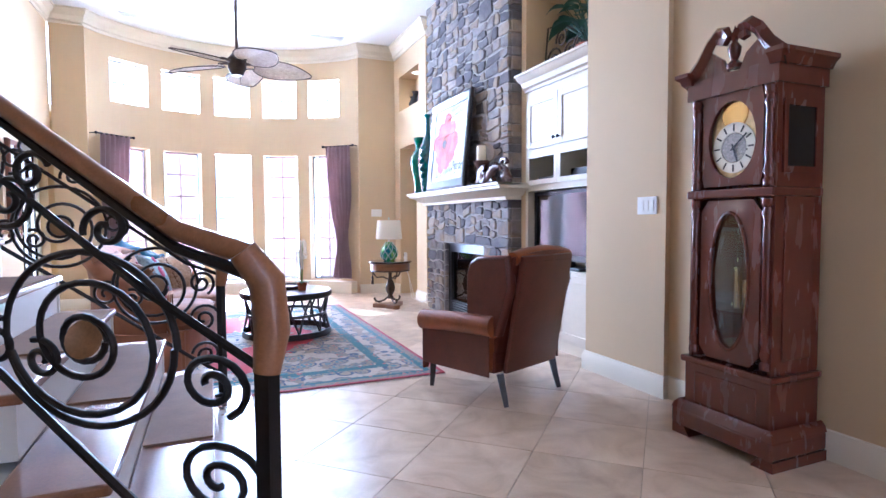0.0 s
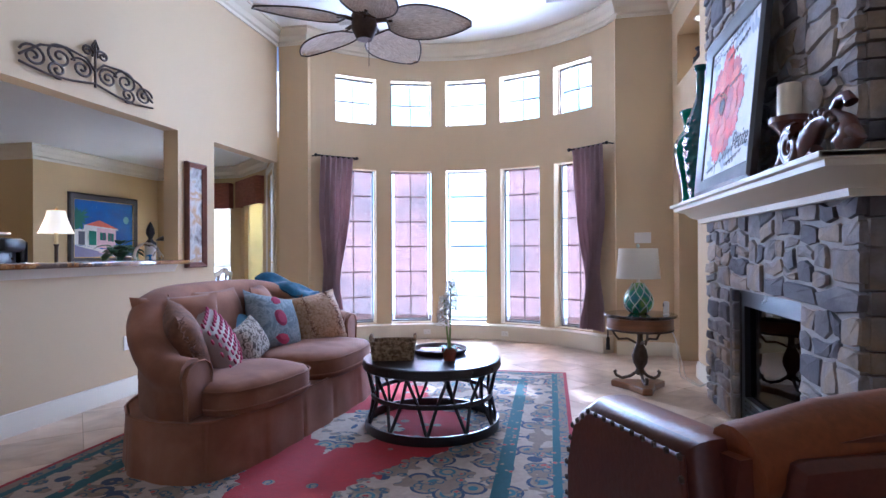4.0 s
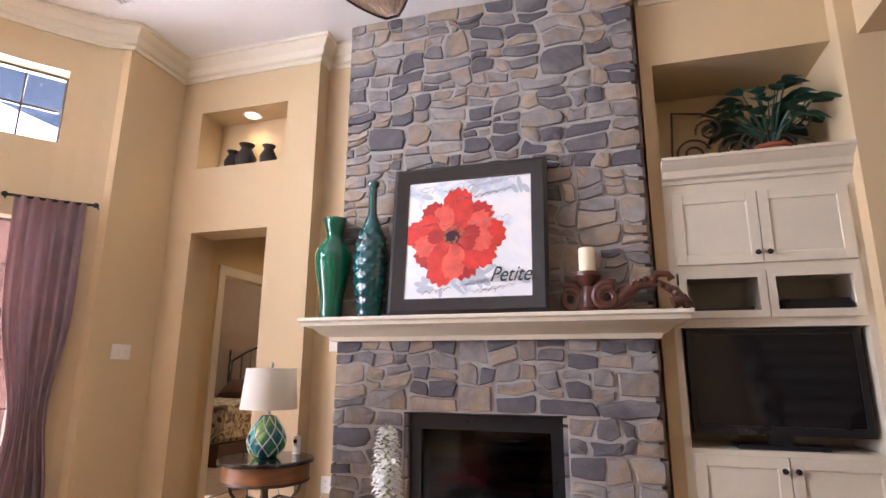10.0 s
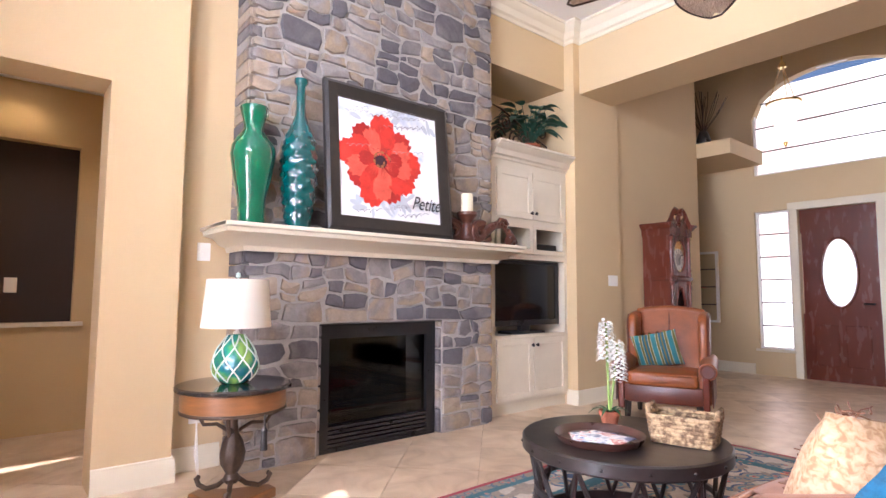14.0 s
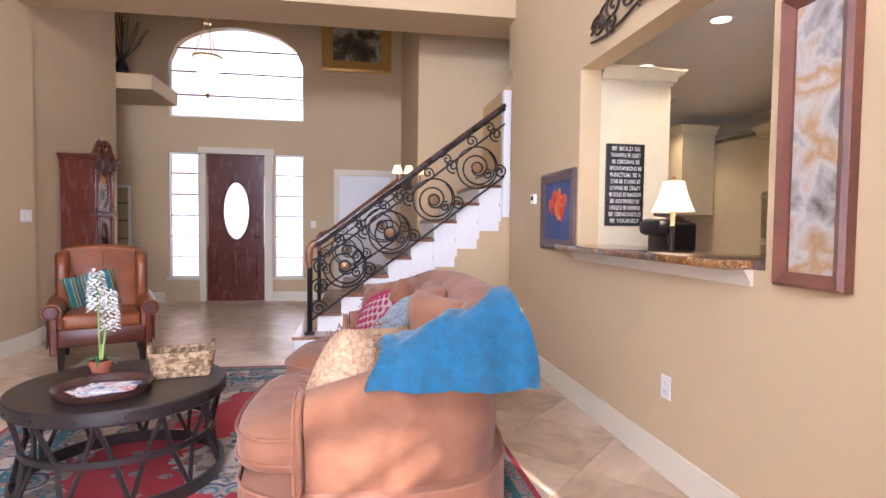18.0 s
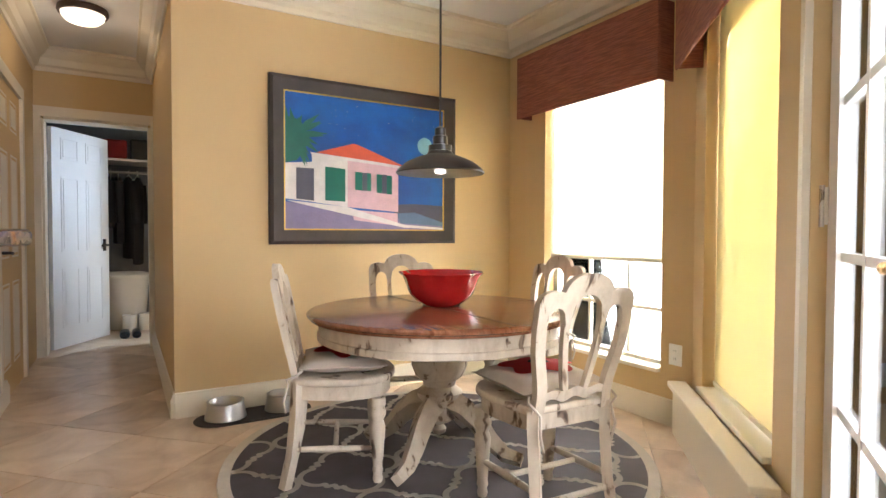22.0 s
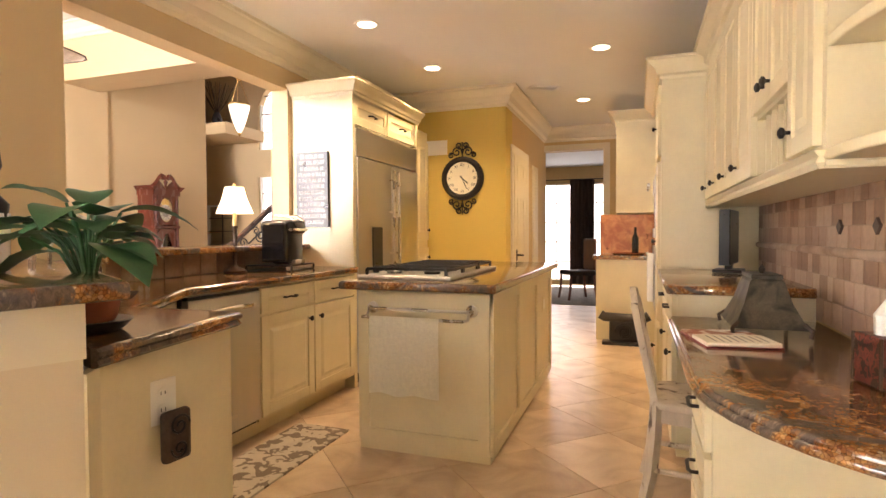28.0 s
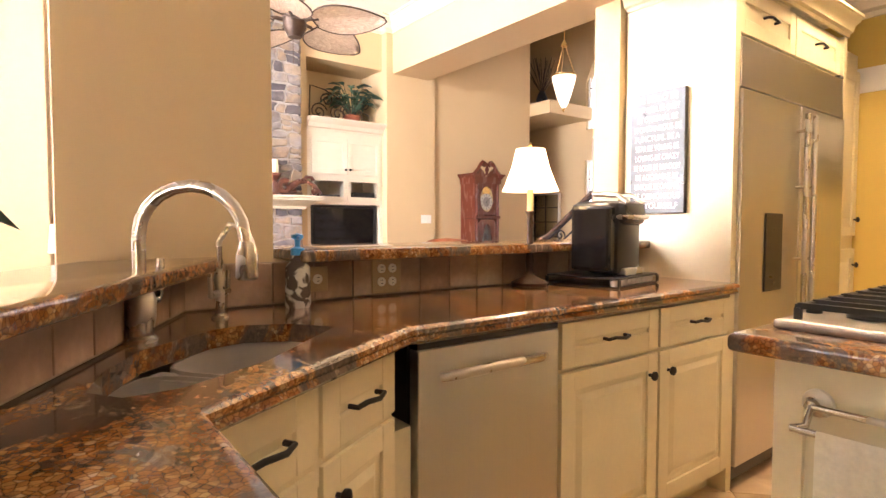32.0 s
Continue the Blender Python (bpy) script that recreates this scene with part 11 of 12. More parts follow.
    if cushion:
        cu = part("cushion", pillow_mesh(0.40, 0.37, 0.042, 14, 3), LINEN, c, "oatmeal linen cushion with a red poppy", m=pose(0, 0.005, 0.497), smooth=60)
        fl = [(0.132 * (1 + 0.16 * math.cos(5 * a)) * math.cos(a) * 1.1, 0.118 * (1 + 0.16 * math.cos(5 * a)) * math.sin(a)) for a in [2 * math.pi * i / 60 for i in range(60)]]
        dome = lambda u, v: 0.042 * max(0, (1 - abs(u / 0.2) ** 2.6) * (1 - abs(v / 0.185) ** 2.6)) ** 0.55
        for nm, poly, mt, h in (("poppy_motif", fl, FELT_RED, 0.016), ("poppy_eye", [(0.040 * math.cos(i * 0.42) * (1 + 0.2 * (i % 2)), 0.034 * math.sin(i * 0.42) * (1 + 0.2 * (i % 2))) for i in range(15)], FELT_BLACK, 0.021)):
            b = bmesh.new()
            mid = b.verts.new((0, 0, dome(0, 0) + h))
            inner = [b.verts.new((u * 0.5, v * 0.5, dome(u * 0.5, v * 0.5) + h)) for u, v in poly]
            rim = [b.verts.new((u, v, dome(u, v) + h - 0.003)) for u, v in poly]
            for i in range(len(poly)):
                j = (i + 1) % len(poly)
                b.faces.new((mid, inner[i], inner[j]))
                b.faces.new((inner[i], rim[i], rim[j], inner[j]))
            bmesh.ops.solidify(b, geom=b.faces[:], thickness=-0.004)
            part(nm, b, mt, cu, smooth=60)
        for s in (-1, 1):
            part("tie", tube(bmesh.new(), [(s * 0.17, -0.165, 0.485), (s * 0.19, -0.19, 0.47), (s * 0.185, -0.225, 0.455), (s * 0.16, -0.222, 0.43), (s * 0.17, -0.235, 0.36), (s * 0.155, -0.232, 0.31)], 0.005, 6), LINEN, c, "linen cushion tie", smooth=60)
    return c


def facing(fx, fy):
    return math.degrees(math.atan2(-fx, fy))


RUGTOP = 0.0105
first = nook_chair("distressed cream arched-back chair with a red poppy cushion", -4.385, 8.82, facing(0.348, 0.937), RUGTOP)
for x, y, fx, fy in ((-5.04, 9.45, 0.93, -0.36), (-4.60, 10.03, 0.05, -1), (-3.70, 9.37, -1, 0.05)):
    copy_thing(first, pose(x, y, RUGTOP if x > -5.3 and y < 10.0 else RUGTOP, 0, 0, facing(fx, fy)))
nook_chair("distressed cream arched-back chair pulled under the desk", -5.02, 5.76, facing(-1, 0.03), 0.0, False)

table = thing("breakfast_table", "round brown-topped pedestal table with distressed cream base", "table", pose(-4.32, 9.28, RUGTOP))
part("tabletop", lathe(bmesh.new(), [(0.0, 0.660), (0.59, 0.660), (0.605, 0.665), (0.60, 0.672), (0.618, 0.680), (0.62, 0.688), (0.612, 0.696), (0.598, 0.699), (0.0, 0.70)], 72), TABLEWOOD, table, "polished brown wooden top", smooth=30)
part("leaf_joint", bx(-0.594, 0.594, -0.0012, 0.0012, 0.6985, 0.7006), BLACKWOOD, table)
part("apron", lathe(bmesh.new(), [(0.565, 0.57), (0.572, 0.575), (0.572, 0.600), (0.565, 0.604), (0.568, 0.658), (0.53, 0.658), (0.53, 0.57), (0.565, 0.57)], 72), DISTRESS, table, smooth=35)
part("pedestal", lathe(bmesh.new(), [(0.06, 0.16), (0.09, 0.18), (0.085, 0.26), (0.105, 0.28), (0.11, 0.30), (0.09, 0.315), (0.075, 0.33), (0.08, 0.35), (0.115, 0.38), (0.135, 0.43), (0.132, 0.48), (0.10, 0.53), (0.085, 0.56), (0.105, 0.575), (0.11, 0.60), (0.16, 0.62), (0.16, 0.659)], 40), DISTRESS, table, smooth=45)
part("finial", lathe(bmesh.new(), [(0.0, 0.085), (0.03, 0.10), (0.035, 0.12), (0.02, 0.14), (0.05, 0.16)], 20), DISTRESS, table, smooth=50)
for k in range(4):
    a = radians(35 + 90 * k)
    pts = [(0.05, 0.25), (0.13, 0.225), (0.20, 0.17), (0.26, 0.10), (0.33, 0.045), (0.41, 0.032)]
    part("foot", tube(bmesh.new(), [(r * math.cos(a), r * math.sin(a), z) for r, z in pts], 0.058, 4, square=True, taper=lambda k: 1.15 - 0.6 * k), DISTRESS, table, smooth=50)

RUG_GREY = material("rug_charcoal", (0.075, 0.06, 0.058), 0.97, grain=0.25, scale=10, bump=0.5, fine=260)
RUG_CREAM = material("rug_cream", (0.52, 0.46, 0.37), 0.97, grain=0.15, scale=10, bump=0.5, fine=260)
rug = thing("round_rug", "round charcoal rug with a cream trellis pattern", "rug", pose(-4.35, 9.3, 0.001))
part("rug_field", lathe(bmesh.new(), [(0.0, 0.0), (1.0, 0.0), (1.005, 0.004), (1.0, 0.008), (0.0, 0.008)], 96), RUG_GREY, rug, smooth=30)
part("border", lathe(bmesh.new(), [(0.955, 0.0078), (0.955, 0.0095), (1.004, 0.0095), (1.008, 0.004), (1.006, 0.0035), (1.0, 0.0078), (0.955, 0.0078)], 96), RUG_CREAM, rug, "cream edge band", smooth=30)
tre = bmesh.new()
CELL = 0.46
for i in range(-3, 4):
    for j in range(-3, 4):
        cx, cy = CELL * i, CELL * j
        for rot in range(4):
            ca, sa = math.cos(rot * math.pi / 2), math.sin(rot * math.pi / 2)
            loc = [(CELL * 0.30 * math.cos(t) * 0.62 + CELL * 0.30, CELL * 0.30 * math.sin(t) * 0.62) for t in [radians(-75 + 150 * n / 10) for n in range(11)]]
            loc = [(CELL * 0.24, -CELL * 0.24), (CELL * 0.31, -CELL * 0.24), (CELL * 0.31, -CELL * 0.18)] + loc + [(CELL * 0.31, CELL * 0.18), (CELL * 0.31, CELL * 0.24), (CELL * 0.24, CELL * 0.24)]
            w = [(cx + ca * u - sa * v, cy + sa * u + ca * v) for u, v in loc]
            for p, q in zip(w, w[1:]):
                if math.hypot(*p) < 0.955 and math.hypot(*q) < 0.955 and (rot < 2 or i == -3 or j == -3 or True):
                    d = Vector((q[0] - p[0], q[1] - p[1]))
                    if d.length < 1e-5:
                        continue
                    n = Vector((-d.y, d.x)).normalized() * 0.013
                    e = d.normalized() * 0.006
                    z = 0.0088 + 0.0002 * (rot % 2) + 0.0004 * ((i + j) % 2)
                    tre.faces.new([tre.verts.new((s[0] + k * n.x + g * e.x, s[1] + k * n.y + g * e.y, z)) for s, k, g in ((p, 1, -1), (p, -1, -1), (q, -1, 1), (q, 1, 1))])
part("trellis", tre, RUG_CREAM, rug, "cream woven trellis lines")
RED_GLAZE = material("red_glaze", (0.42, 0.012, 0.012), 0.12, grain=0.15, scale=8, bump=0.02, coat=0.6)
solid("red_bowl", lathe(bmesh.new(), [(0.0, 0.0), (0.09, 0.0), (0.098, 0.008), (0.13, 0.028), (0.158, 0.06), (0.174, 0.10), (0.184, 0.142), (0.205, 0.160), (0.200, 0.165), (0.176, 0.148), (0.166, 0.10), (0.15, 0.06), (0.12, 0.035), (0.0, 0.025)], 64, pose(-4.39, 9.33, 0.712), lambda a, z: (0.045 * math.sin(a * 11) if z > 0.14 else 0.0)), RED_GLAZE, "glossy red ceramic bowl with a scalloped rim", "bowl", smooth=60)

pl = thing("dome_pendant", "black metal dome pendant lamp over the breakfast table", "pendant lamp", pose(-4.18, 9.2, 1.33))
part("dome", lathe(bmesh.new(), [(0.195, 0.0), (0.198, 0.006), (0.185, 0.022), (0.15, 0.05), (0.10, 0.072), (0.06, 0.085), (0.052, 0.10), (0.0, 0.102)], 48), BLACKWOOD, pl, "black metal shade", smooth=35)
part("lining", lathe(bmesh.new(), [(0.192, 0.001), (0.180, 0.018), (0.145, 0.045), (0.10, 0.066), (0.05, 0.08), (0.0, 0.082)], 48), material("white_enamel", (0.82, 0.74, 0.68), 0.4, bump=0), pl, "white enamel inside", smooth=50)
part("socket", lathe(bmesh.new(), [(0.052, 0.101), (0.052, 0.125), (0.032, 0.13), (0.032, 0.165), (0.024, 0.17), (0.024, 0.20), (0.008, 0.21), (0.0, 0.21)], 24), BLACKWOOD, pl, smooth=35)
part("bulb", lathe(bmesh.new(), [(0.0, 0.012), (0.02, 0.018), (0.026, 0.035), (0.02, 0.055), (0.013, 0.08)], 18), material("warm_bulb", (1.0, 0.85, 0.72), 0.5, emit=0.5, bump=0), pl, "bulb with a weak glow", smooth=60)
# weak point lamp added under the dome to brighten its lining
bulb("dome_lining_fill", -4.18, 9.2, 1.335, 0.25, (1.0, 0.80, 0.66), 0.03)
part("cord", tube(bmesh.new(), [(0, 0, 0.20), (0, 0, LO - 1.332)], 0.005, 8), BLACKWOOD, pl)
part("canopy", lathe(bmesh.new(), [(0.06, LO - 1.352), (0.055, LO - 1.366), (0.02, LO - 1.375), (0.0, LO - 1.375)][::-1] + [(0.06, LO - 1.3305)], 24), BLACKWOOD, pl, smooth=40)

# painting of a house by night: w along the wall
DARKFRAME = material("dark_plank_frame", (0.045, 0.034, 0.03), 0.45, grain=0.3, scale=8, bump=0.15)
GOLD = material("gold_lip", (0.6, 0.38, 0.08), 0.35, 0.7, bump=0.05)
P = lambda n, c, **k: material(n, c, 0.55, grain=0.14, scale=12, bump=0.25, fine=90, **k)
SKYBLUE = rich(P("paint_night_sky", (0.01, 0.06, 0.3)), [(0.3, (0.002, 0.05, 0.26)), (0.6, (0.002, 0.10, 0.42))], 3, 5, 0.4)
art = framed("house_painting", "night painting of a pink house with red roof, thick dark frame", 1.33, 1.05, 0.09, 0.045, DARKFRAME, SKYBLUE, at(-5.518, 8.75, 0.995, WEST), lip=GOLD)
X0, X1, Z0, Z1 = 0.098, 1.232, 0.098, 0.952
def pp(*q):
    return [(X0 + u * (X1 - X0), Z0 + (1 - v) * (Z1 - Z0)) for u, v in q]


ROOFRED, PINK, PWHITE, SHUT = P("paint_orange_red", (0.62, 0.09, 0.035)), P("paint_pink", (0.62, 0.40, 0.45)), P("paint_white", (0.66, 0.62, 0.60)), P("paint_green", (0.0, 0.13, 0.085))
PURPLE, NIGHT, PALM = P("paint_purple", (0.20, 0.17, 0.30)), P("paint_slate", (0.07, 0.07, 0.10)), P("paint_palm", (0.01, 0.12, 0.085))
y = -0.0164
pieces = [("road", pp((0, .80), (1, .93), (1, 1), (0, 1)), PURPLE), ("hill", pp((.66, .80), (.80, .79), (1, .80), (1, .96), (.66, .90)), NIGHT), ("hedge", pp((.68, .87), (.8, .86), (1, .94), (1, .97), (.7, .95)), P("paint_blue_grey", (0.10, 0.16, 0.26))),
          ("wall", pp((.15, .45), (.36, .47), (.36, .83), (.15, .80)), PWHITE), ("wall", pp((.36, .47), (.685, .50), (.685, .86), (.36, .83)), PINK), ("wall", pp((0, .52), (.16, .50), (.16, .80), (0, .78)), PWHITE),
          ("plinth", pp((.38, .85), (.68, .87), (.68, .97), (.40, .93)), PINK), ("path", pp((.0, .79), (.36, .83), (.72, .96), (1, .985), (1, 1), (.72, .985), (.40, .90), (.1, .82)), PWHITE),
          ("roof", pp((.17, .43), (.395, .34), (.42, .345), (.735, .49), (.55, .47)), ROOFRED), ("eave", pp((.14, .43), (.55, .468), (.725, .49), (.72, .51), (.55, .49), (.15, .455)), PWHITE),
          ("door", pp((.06, .55), (.16, .55), (.16, .79), (.06, .78)), NIGHT), ("door", pp((.225, .53), (.345, .54), (.345, .79), (.225, .785)), SHUT),
          ("shutter", pp((.405, .555), (.45, .557), (.45, .70), (.405, .695)), SHUT), ("shutter", pp((.48, .56), (.505, .56), (.505, .70), (.48, .70)), SHUT), ("window_hole", pp((.45, .56), (.48, .56), (.48, .70), (.45, .70)), NIGHT),
          ("shutter", pp((.54, .565), (.575, .565), (.575, .715), (.54, .71)), SHUT), ("shutter", pp((.605, .57), (.64, .57), (.64, .72), (.605, .72)), SHUT), ("window_hole", pp((.575, .565), (.605, .565), (.605, .715), (.575, .715)), NIGHT),
          ("moon", pp(*[(.865 + .052 * math.cos(i * .26), .31 + .071 * math.sin(i * .26)) for i in range(24)]), P("paint_moon", (0.22, 0.45, 0.55)))]
for k, (nm, poly, mt) in enumerate(pieces):
    flat(art, nm, poly, y - 0.0006 * k, mt, 0.0005)
pr = random.Random(11)
for k in range(26):
    a = pr.uniform(-2.4, 1.3)
    r = pr.uniform(0.10, 0.22)
    u0, v0 = .05, .30
    tip = (u0 + r * math.cos(a) * 1.0, v0 + r * math.sin(a) * 1.15)
    n = (-math.sin(a) * 0.016, math.cos(a) * 0.02)
    mid = ((u0 + tip[0]) / 2, (v0 + tip[1]) / 2)
    q = [(max(0, u), max(0, v)) for u, v in ((u0, v0), (mid[0] + n[0], mid[1] + n[1]), tip, (mid[0] - n[0], mid[1] - n[1]))]
    flat(art, "palm_frond", pp(*q), y - 0.012 - 0.00008 * k, PALM, 0.0004)
flat(art, "palm_mass", pp((0, .18), (.08, .20), (.13, .3), (.11, .42), (.06, .50), (0, .52)), y - 0.0118, PALM, 0.0004)
for k in range(22):
    u, v = pr.uniform(0.2, 0.95), pr.uniform(0.03, 0.3)
    flat(art, "star", pp((u - .002, v), (u, v + .003), (u + .002, v), (u, v - .003)), y - 0.0002, PWHITE, 0.0005)

# nook windows: frames, white roller shades, woven valances
NSHADE = bpy.data.materials.new("white_roller_shade")
NSHADE.use_nodes = True
_n, _l = NSHADE.node_tree.nodes, NSHADE.node_tree.links
_n.remove(_n["Principled BSDF"])
_mix, _d, _t = _n.new("ShaderNodeMixShader"), _n.new("ShaderNodeBsdfDiffuse"), _n.new("ShaderNodeBsdfTranslucent")
# yellow translucent tint puts the warm sun glow into the white cloth
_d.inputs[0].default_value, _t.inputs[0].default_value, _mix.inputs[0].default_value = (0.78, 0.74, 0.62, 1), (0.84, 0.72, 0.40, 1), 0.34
_l.new(_d.outputs[0], _mix.inputs[1])
_l.new(_t.outputs[0], _mix.inputs[2])
_l.new(_mix.outputs[0], _n["Material Output"].inputs[0])
VALANCE = rich(material("woven_terracotta", (0.28, 0.10, 0.055), 0.85, grain=0.12, scale=20, bump=0.6, fine=60, stretch=(1, 1, 14)), [(0.4, (0.20, 0.065, 0.038)), (0.6, (0.33, 0.12, 0.07))], 9, 4, 0.3, (1, 1, 22))


# lit copy of the same shade: whiter, stronger window light put into its colour
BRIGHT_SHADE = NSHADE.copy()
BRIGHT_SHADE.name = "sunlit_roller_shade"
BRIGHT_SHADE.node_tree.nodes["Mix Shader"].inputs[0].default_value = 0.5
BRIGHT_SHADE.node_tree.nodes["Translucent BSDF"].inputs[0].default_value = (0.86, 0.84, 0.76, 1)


def nook_window(m, w, z0, z1, shade_low, label, cloth=NSHADE):
    win = tagged(new("window_nook"), label, kind="structure")
    win.matrix_basis = m
    for q in ((0, 0.045, z0, z1), (w - 0.045, w, z0, z1), (0.045, w - 0.045, z0, z0 + 0.045), (0.045, w - 0.045, z1 - 0.045, z1)):
        part("window_frame", bx(q[0], q[1], 0.09, 0.15, q[2], q[3]), TRIM, win)
    for k in range(1, 6):
        z = z0 + (z1 - z0) * k / 6
        part("muntin", bx(0.045, w - 0.045, 0.115, 0.14, z - 0.011, z + 0.011), TRIM, win)
    for k in range(1, 3):
        x = w * k / 3
        part("muntin", bx(x - 0.011, x + 0.011, 0.117, 0.138, z0 + 0.045, z1 - 0.045), TRIM, win)
    g = part("pane", bx(0.03, w - 0.03, 0.142, 0.146, z0 + 0.02, z1 - 0.02), PANE, win)
    g.visible_shadow = False
    part("shade", bx(0.012, w - 0.012, 0.055, 0.0565, shade_low, z1 - 0.01), cloth, win, "white translucent roller shade")
    part("hem_bar", bx(0.012, w - 0.012, 0.048, 0.064, shade_low - 0.022, shade_low), TRIM, win)
    part("window_sill", bx(0.002, w - 0.002, -0.03, 0.085, z0 + 0.001, z0 + 0.026, bevel=0.005), TRIM, win)
    return win


def valance(m, w, label):
    v = thing("window_valance", label, "valance", m)
    part("front", bx(0, w, -0.135, -0.12, 1.905, 2.335, bevel=0.003), VALANCE, v)
    for x in (0, w - 0.012):
        part("return", bx(x, x + 0.012, -0.1195, -0.002, 1.905, 2.335), VALANCE, v)
    part("top_board", bx(0.012, w - 0.012, -0.1195, -0.002, 2.32, 2.335), VALANCE, v)
    part("welt", tube(bmesh.new(), [(0.002, -0.1275, 1.903), (w - 0.002, -0.1275, 1.903)], 0.006, 8), VALANCE, v, smooth=60)
    return v


M_NORTH = Matrix.Translation((0, 10.6, 0))
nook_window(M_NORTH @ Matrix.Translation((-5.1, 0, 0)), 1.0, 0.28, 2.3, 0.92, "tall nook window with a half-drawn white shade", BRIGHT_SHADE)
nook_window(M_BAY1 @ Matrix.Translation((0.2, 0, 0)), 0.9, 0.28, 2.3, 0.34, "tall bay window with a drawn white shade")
valance(M_NORTH @ Matrix.Translation((-5.26, 0, 0)), 1.22, "terracotta woven cornice over the nook window")
valance(M_BAY1 @ Matrix.Translation((0.13, 0, 0)), 1.04, "terracotta woven cornice over the bay window")
ledge_box = bx(0.02, 1.26, -0.10, -0.001, 0.0, 0.245, m=M_BAY1)
structure("bay_ledge", ledge_box, TRIM, "cream boxed ledge under the bay window")
structure("bay_ledge_cap", bx(0.0, 1.27, -0.125, -0.0305, 0.246, 0.276, bevel=0.006, m=M_BAY1), TRIM)
# glazed garden door in the bay
gd = tagged(new("door_garden"), "white glazed garden door with a grid of panes", kind="structure")
gd.matrix_basis = M_BAY2 @ Matrix.Translation((0.2, 0.04, 0.02))
for q in ((0.004, 0.12, 0, 2.27), (0.83, 0.946, 0, 2.27), (0.12, 0.83, 0, 0.22), (0.12, 0.83, 2.14, 2.27)):
    part("stile", bx(q[0], q[1], 0, 0.045, q[2], q[3]), WHITE, gd)
for k in range(1, 3):
    part("muntin", bx(0.12 + 0.71 * k / 3 - 0.011, 0.12 + 0.71 * k / 3 + 0.011, 0.008, 0.037, 0.22, 2.14), WHITE, gd)
for k in range(1, 5):
    part("muntin", bx(0.12, 0.83, 0.010, 0.035, 0.22 + 1.92 * k / 5 - 0.011, 0.22 + 1.92 * k / 5 + 0.011), WHITE, gd)
g = part("pane", bx(0.115, 0.835, 0.020, 0.024, 0.21, 2.15), PANE, gd)
g.visible_shadow = False
part("handle", tube(bmesh.new(), [(0.89, 0.0, 1.0), (0.89, -0.055, 1.0), (0.79, -0.055, 0.995)], 0.010, 8), BRASS, gd, "brass lever handle", smooth=60)
part("handle_plate", bx(0.865, 0.915, -0.008, -0.0005, 0.90, 1.12, bevel=0.003), BRASS, gd)
part("deadbolt", lathe(bmesh.new(), [(0.028, 0), (0.026, 0.014), (0.0, 0.016)], 20, pose(0.89, -0.0005, 1.24, 90)), BRASS, gd, smooth=50)
for z in (0.25, 1.12, 2.0):
    part("hinge", bx(-0.012, 0.018, -0.010, -0.0005, z - 0.05, z + 0.05, bevel=0.002), NICKEL, gd, "nickel hinge")
    part("hinge_pin", tube(bmesh.new(), [(0.003, -0.014, z - 0.056), (0.003, -0.014, z + 0.056)], 0.006, 8), NICKEL, gd, smooth=60)
structure("garden_door_trim", pierced(bmesh.new(), 0.12, 1.23, 0, 2.38, [(0.2, 1.15, 0, 2.3)], lambda bb, u, v, s, t: box(bb, u, v, -0.02, -0.001, s, t, m=M_BAY2)), TRIM)

# dog bowls
mat_d = [(0.13 * math.cos(a), (0.20 if math.sin(a) > 0 else -0.20) + 0.13 * math.sin(a)) for a in [radians(12 * i) for i in range(31)]]
solid("feeding_mat", prism(bmesh.new(), mat_d, 0.001, 0.009, pose(-5.36, 8.63, 0), bevel=0.002), material("brown_mat", (0.055, 0.045, 0.042), 0.9, grain=0.2, bump=0.4), "dark brown oval feeding mat on the tiles", "mat")
for y, s in ((8.47, 1.2), (8.79, 1.08)):
    bw = thing("dog_bowl", "brushed steel pet bowl on the brown mat", "pet bowl", pose(-5.36, y, 0.0095))
    part("bowl", lathe(bmesh.new(), [(0.092 * s, 0.004), (0.094 * s, 0.008), (0.080 * s, 0.092), (0.084 * s, 0.098), (0.076 * s, 0.099), (0.066 * s, 0.04), (0.06 * s, 0.02), (0.0, 0.018)], 40), STEEL, bw, smooth=40)
    part("base_ring", lathe(bmesh.new(), [(0.09 * s, 0.0), (0.096 * s, 0.001), (0.096 * s, 0.005), (0.088 * s, 0.005), (0.088 * s, 0.0), (0.09 * s, 0.0)], 40), BLACK, bw)

# hall: flush light, pantry door, laundry door and its room
fl = thing("flush_light", "flush ceiling light with bronze rim and frosted glass", "ceiling light", pose(-6.64, 7.75, LO))
part("rim", lathe(bmesh.new(), [(0.15, -0.001), (0.155, -0.03), (0.148, -0.045), (0.135, -0.045), (0.135, -0.001), (0.15, -0.001)], 40), BRONZE, fl, smooth=40)
part("diffuser", lathe(bmesh.new(), [(0.134, -0.040), (0.128, -0.065), (0.10, -0.092), (0.05, -0.108), (0.0, -0.112)], 40), material("frosted_glass_lit", (1.0, 0.84, 0.62), 0.5, emit=0.85, bump=0), fl, "lit frosted glass", smooth=60)
bulb("flush_bulb", -6.64, 7.75, LO - 0.17, 1.3, (1.0, 0.80, 0.55), 0.08)
six_panel_door("door_pantry", "cream six-panel hall door with a dark lever", 0.86, 2.02, Matrix.Translation((-6.19, 7.327, 0.008)) @ FLIP, TRIM, 0.07)
casing(0, 0.88, 2.03, Matrix.Translation((-6.18, 7.331, 0)) @ FLIP, TRIM)
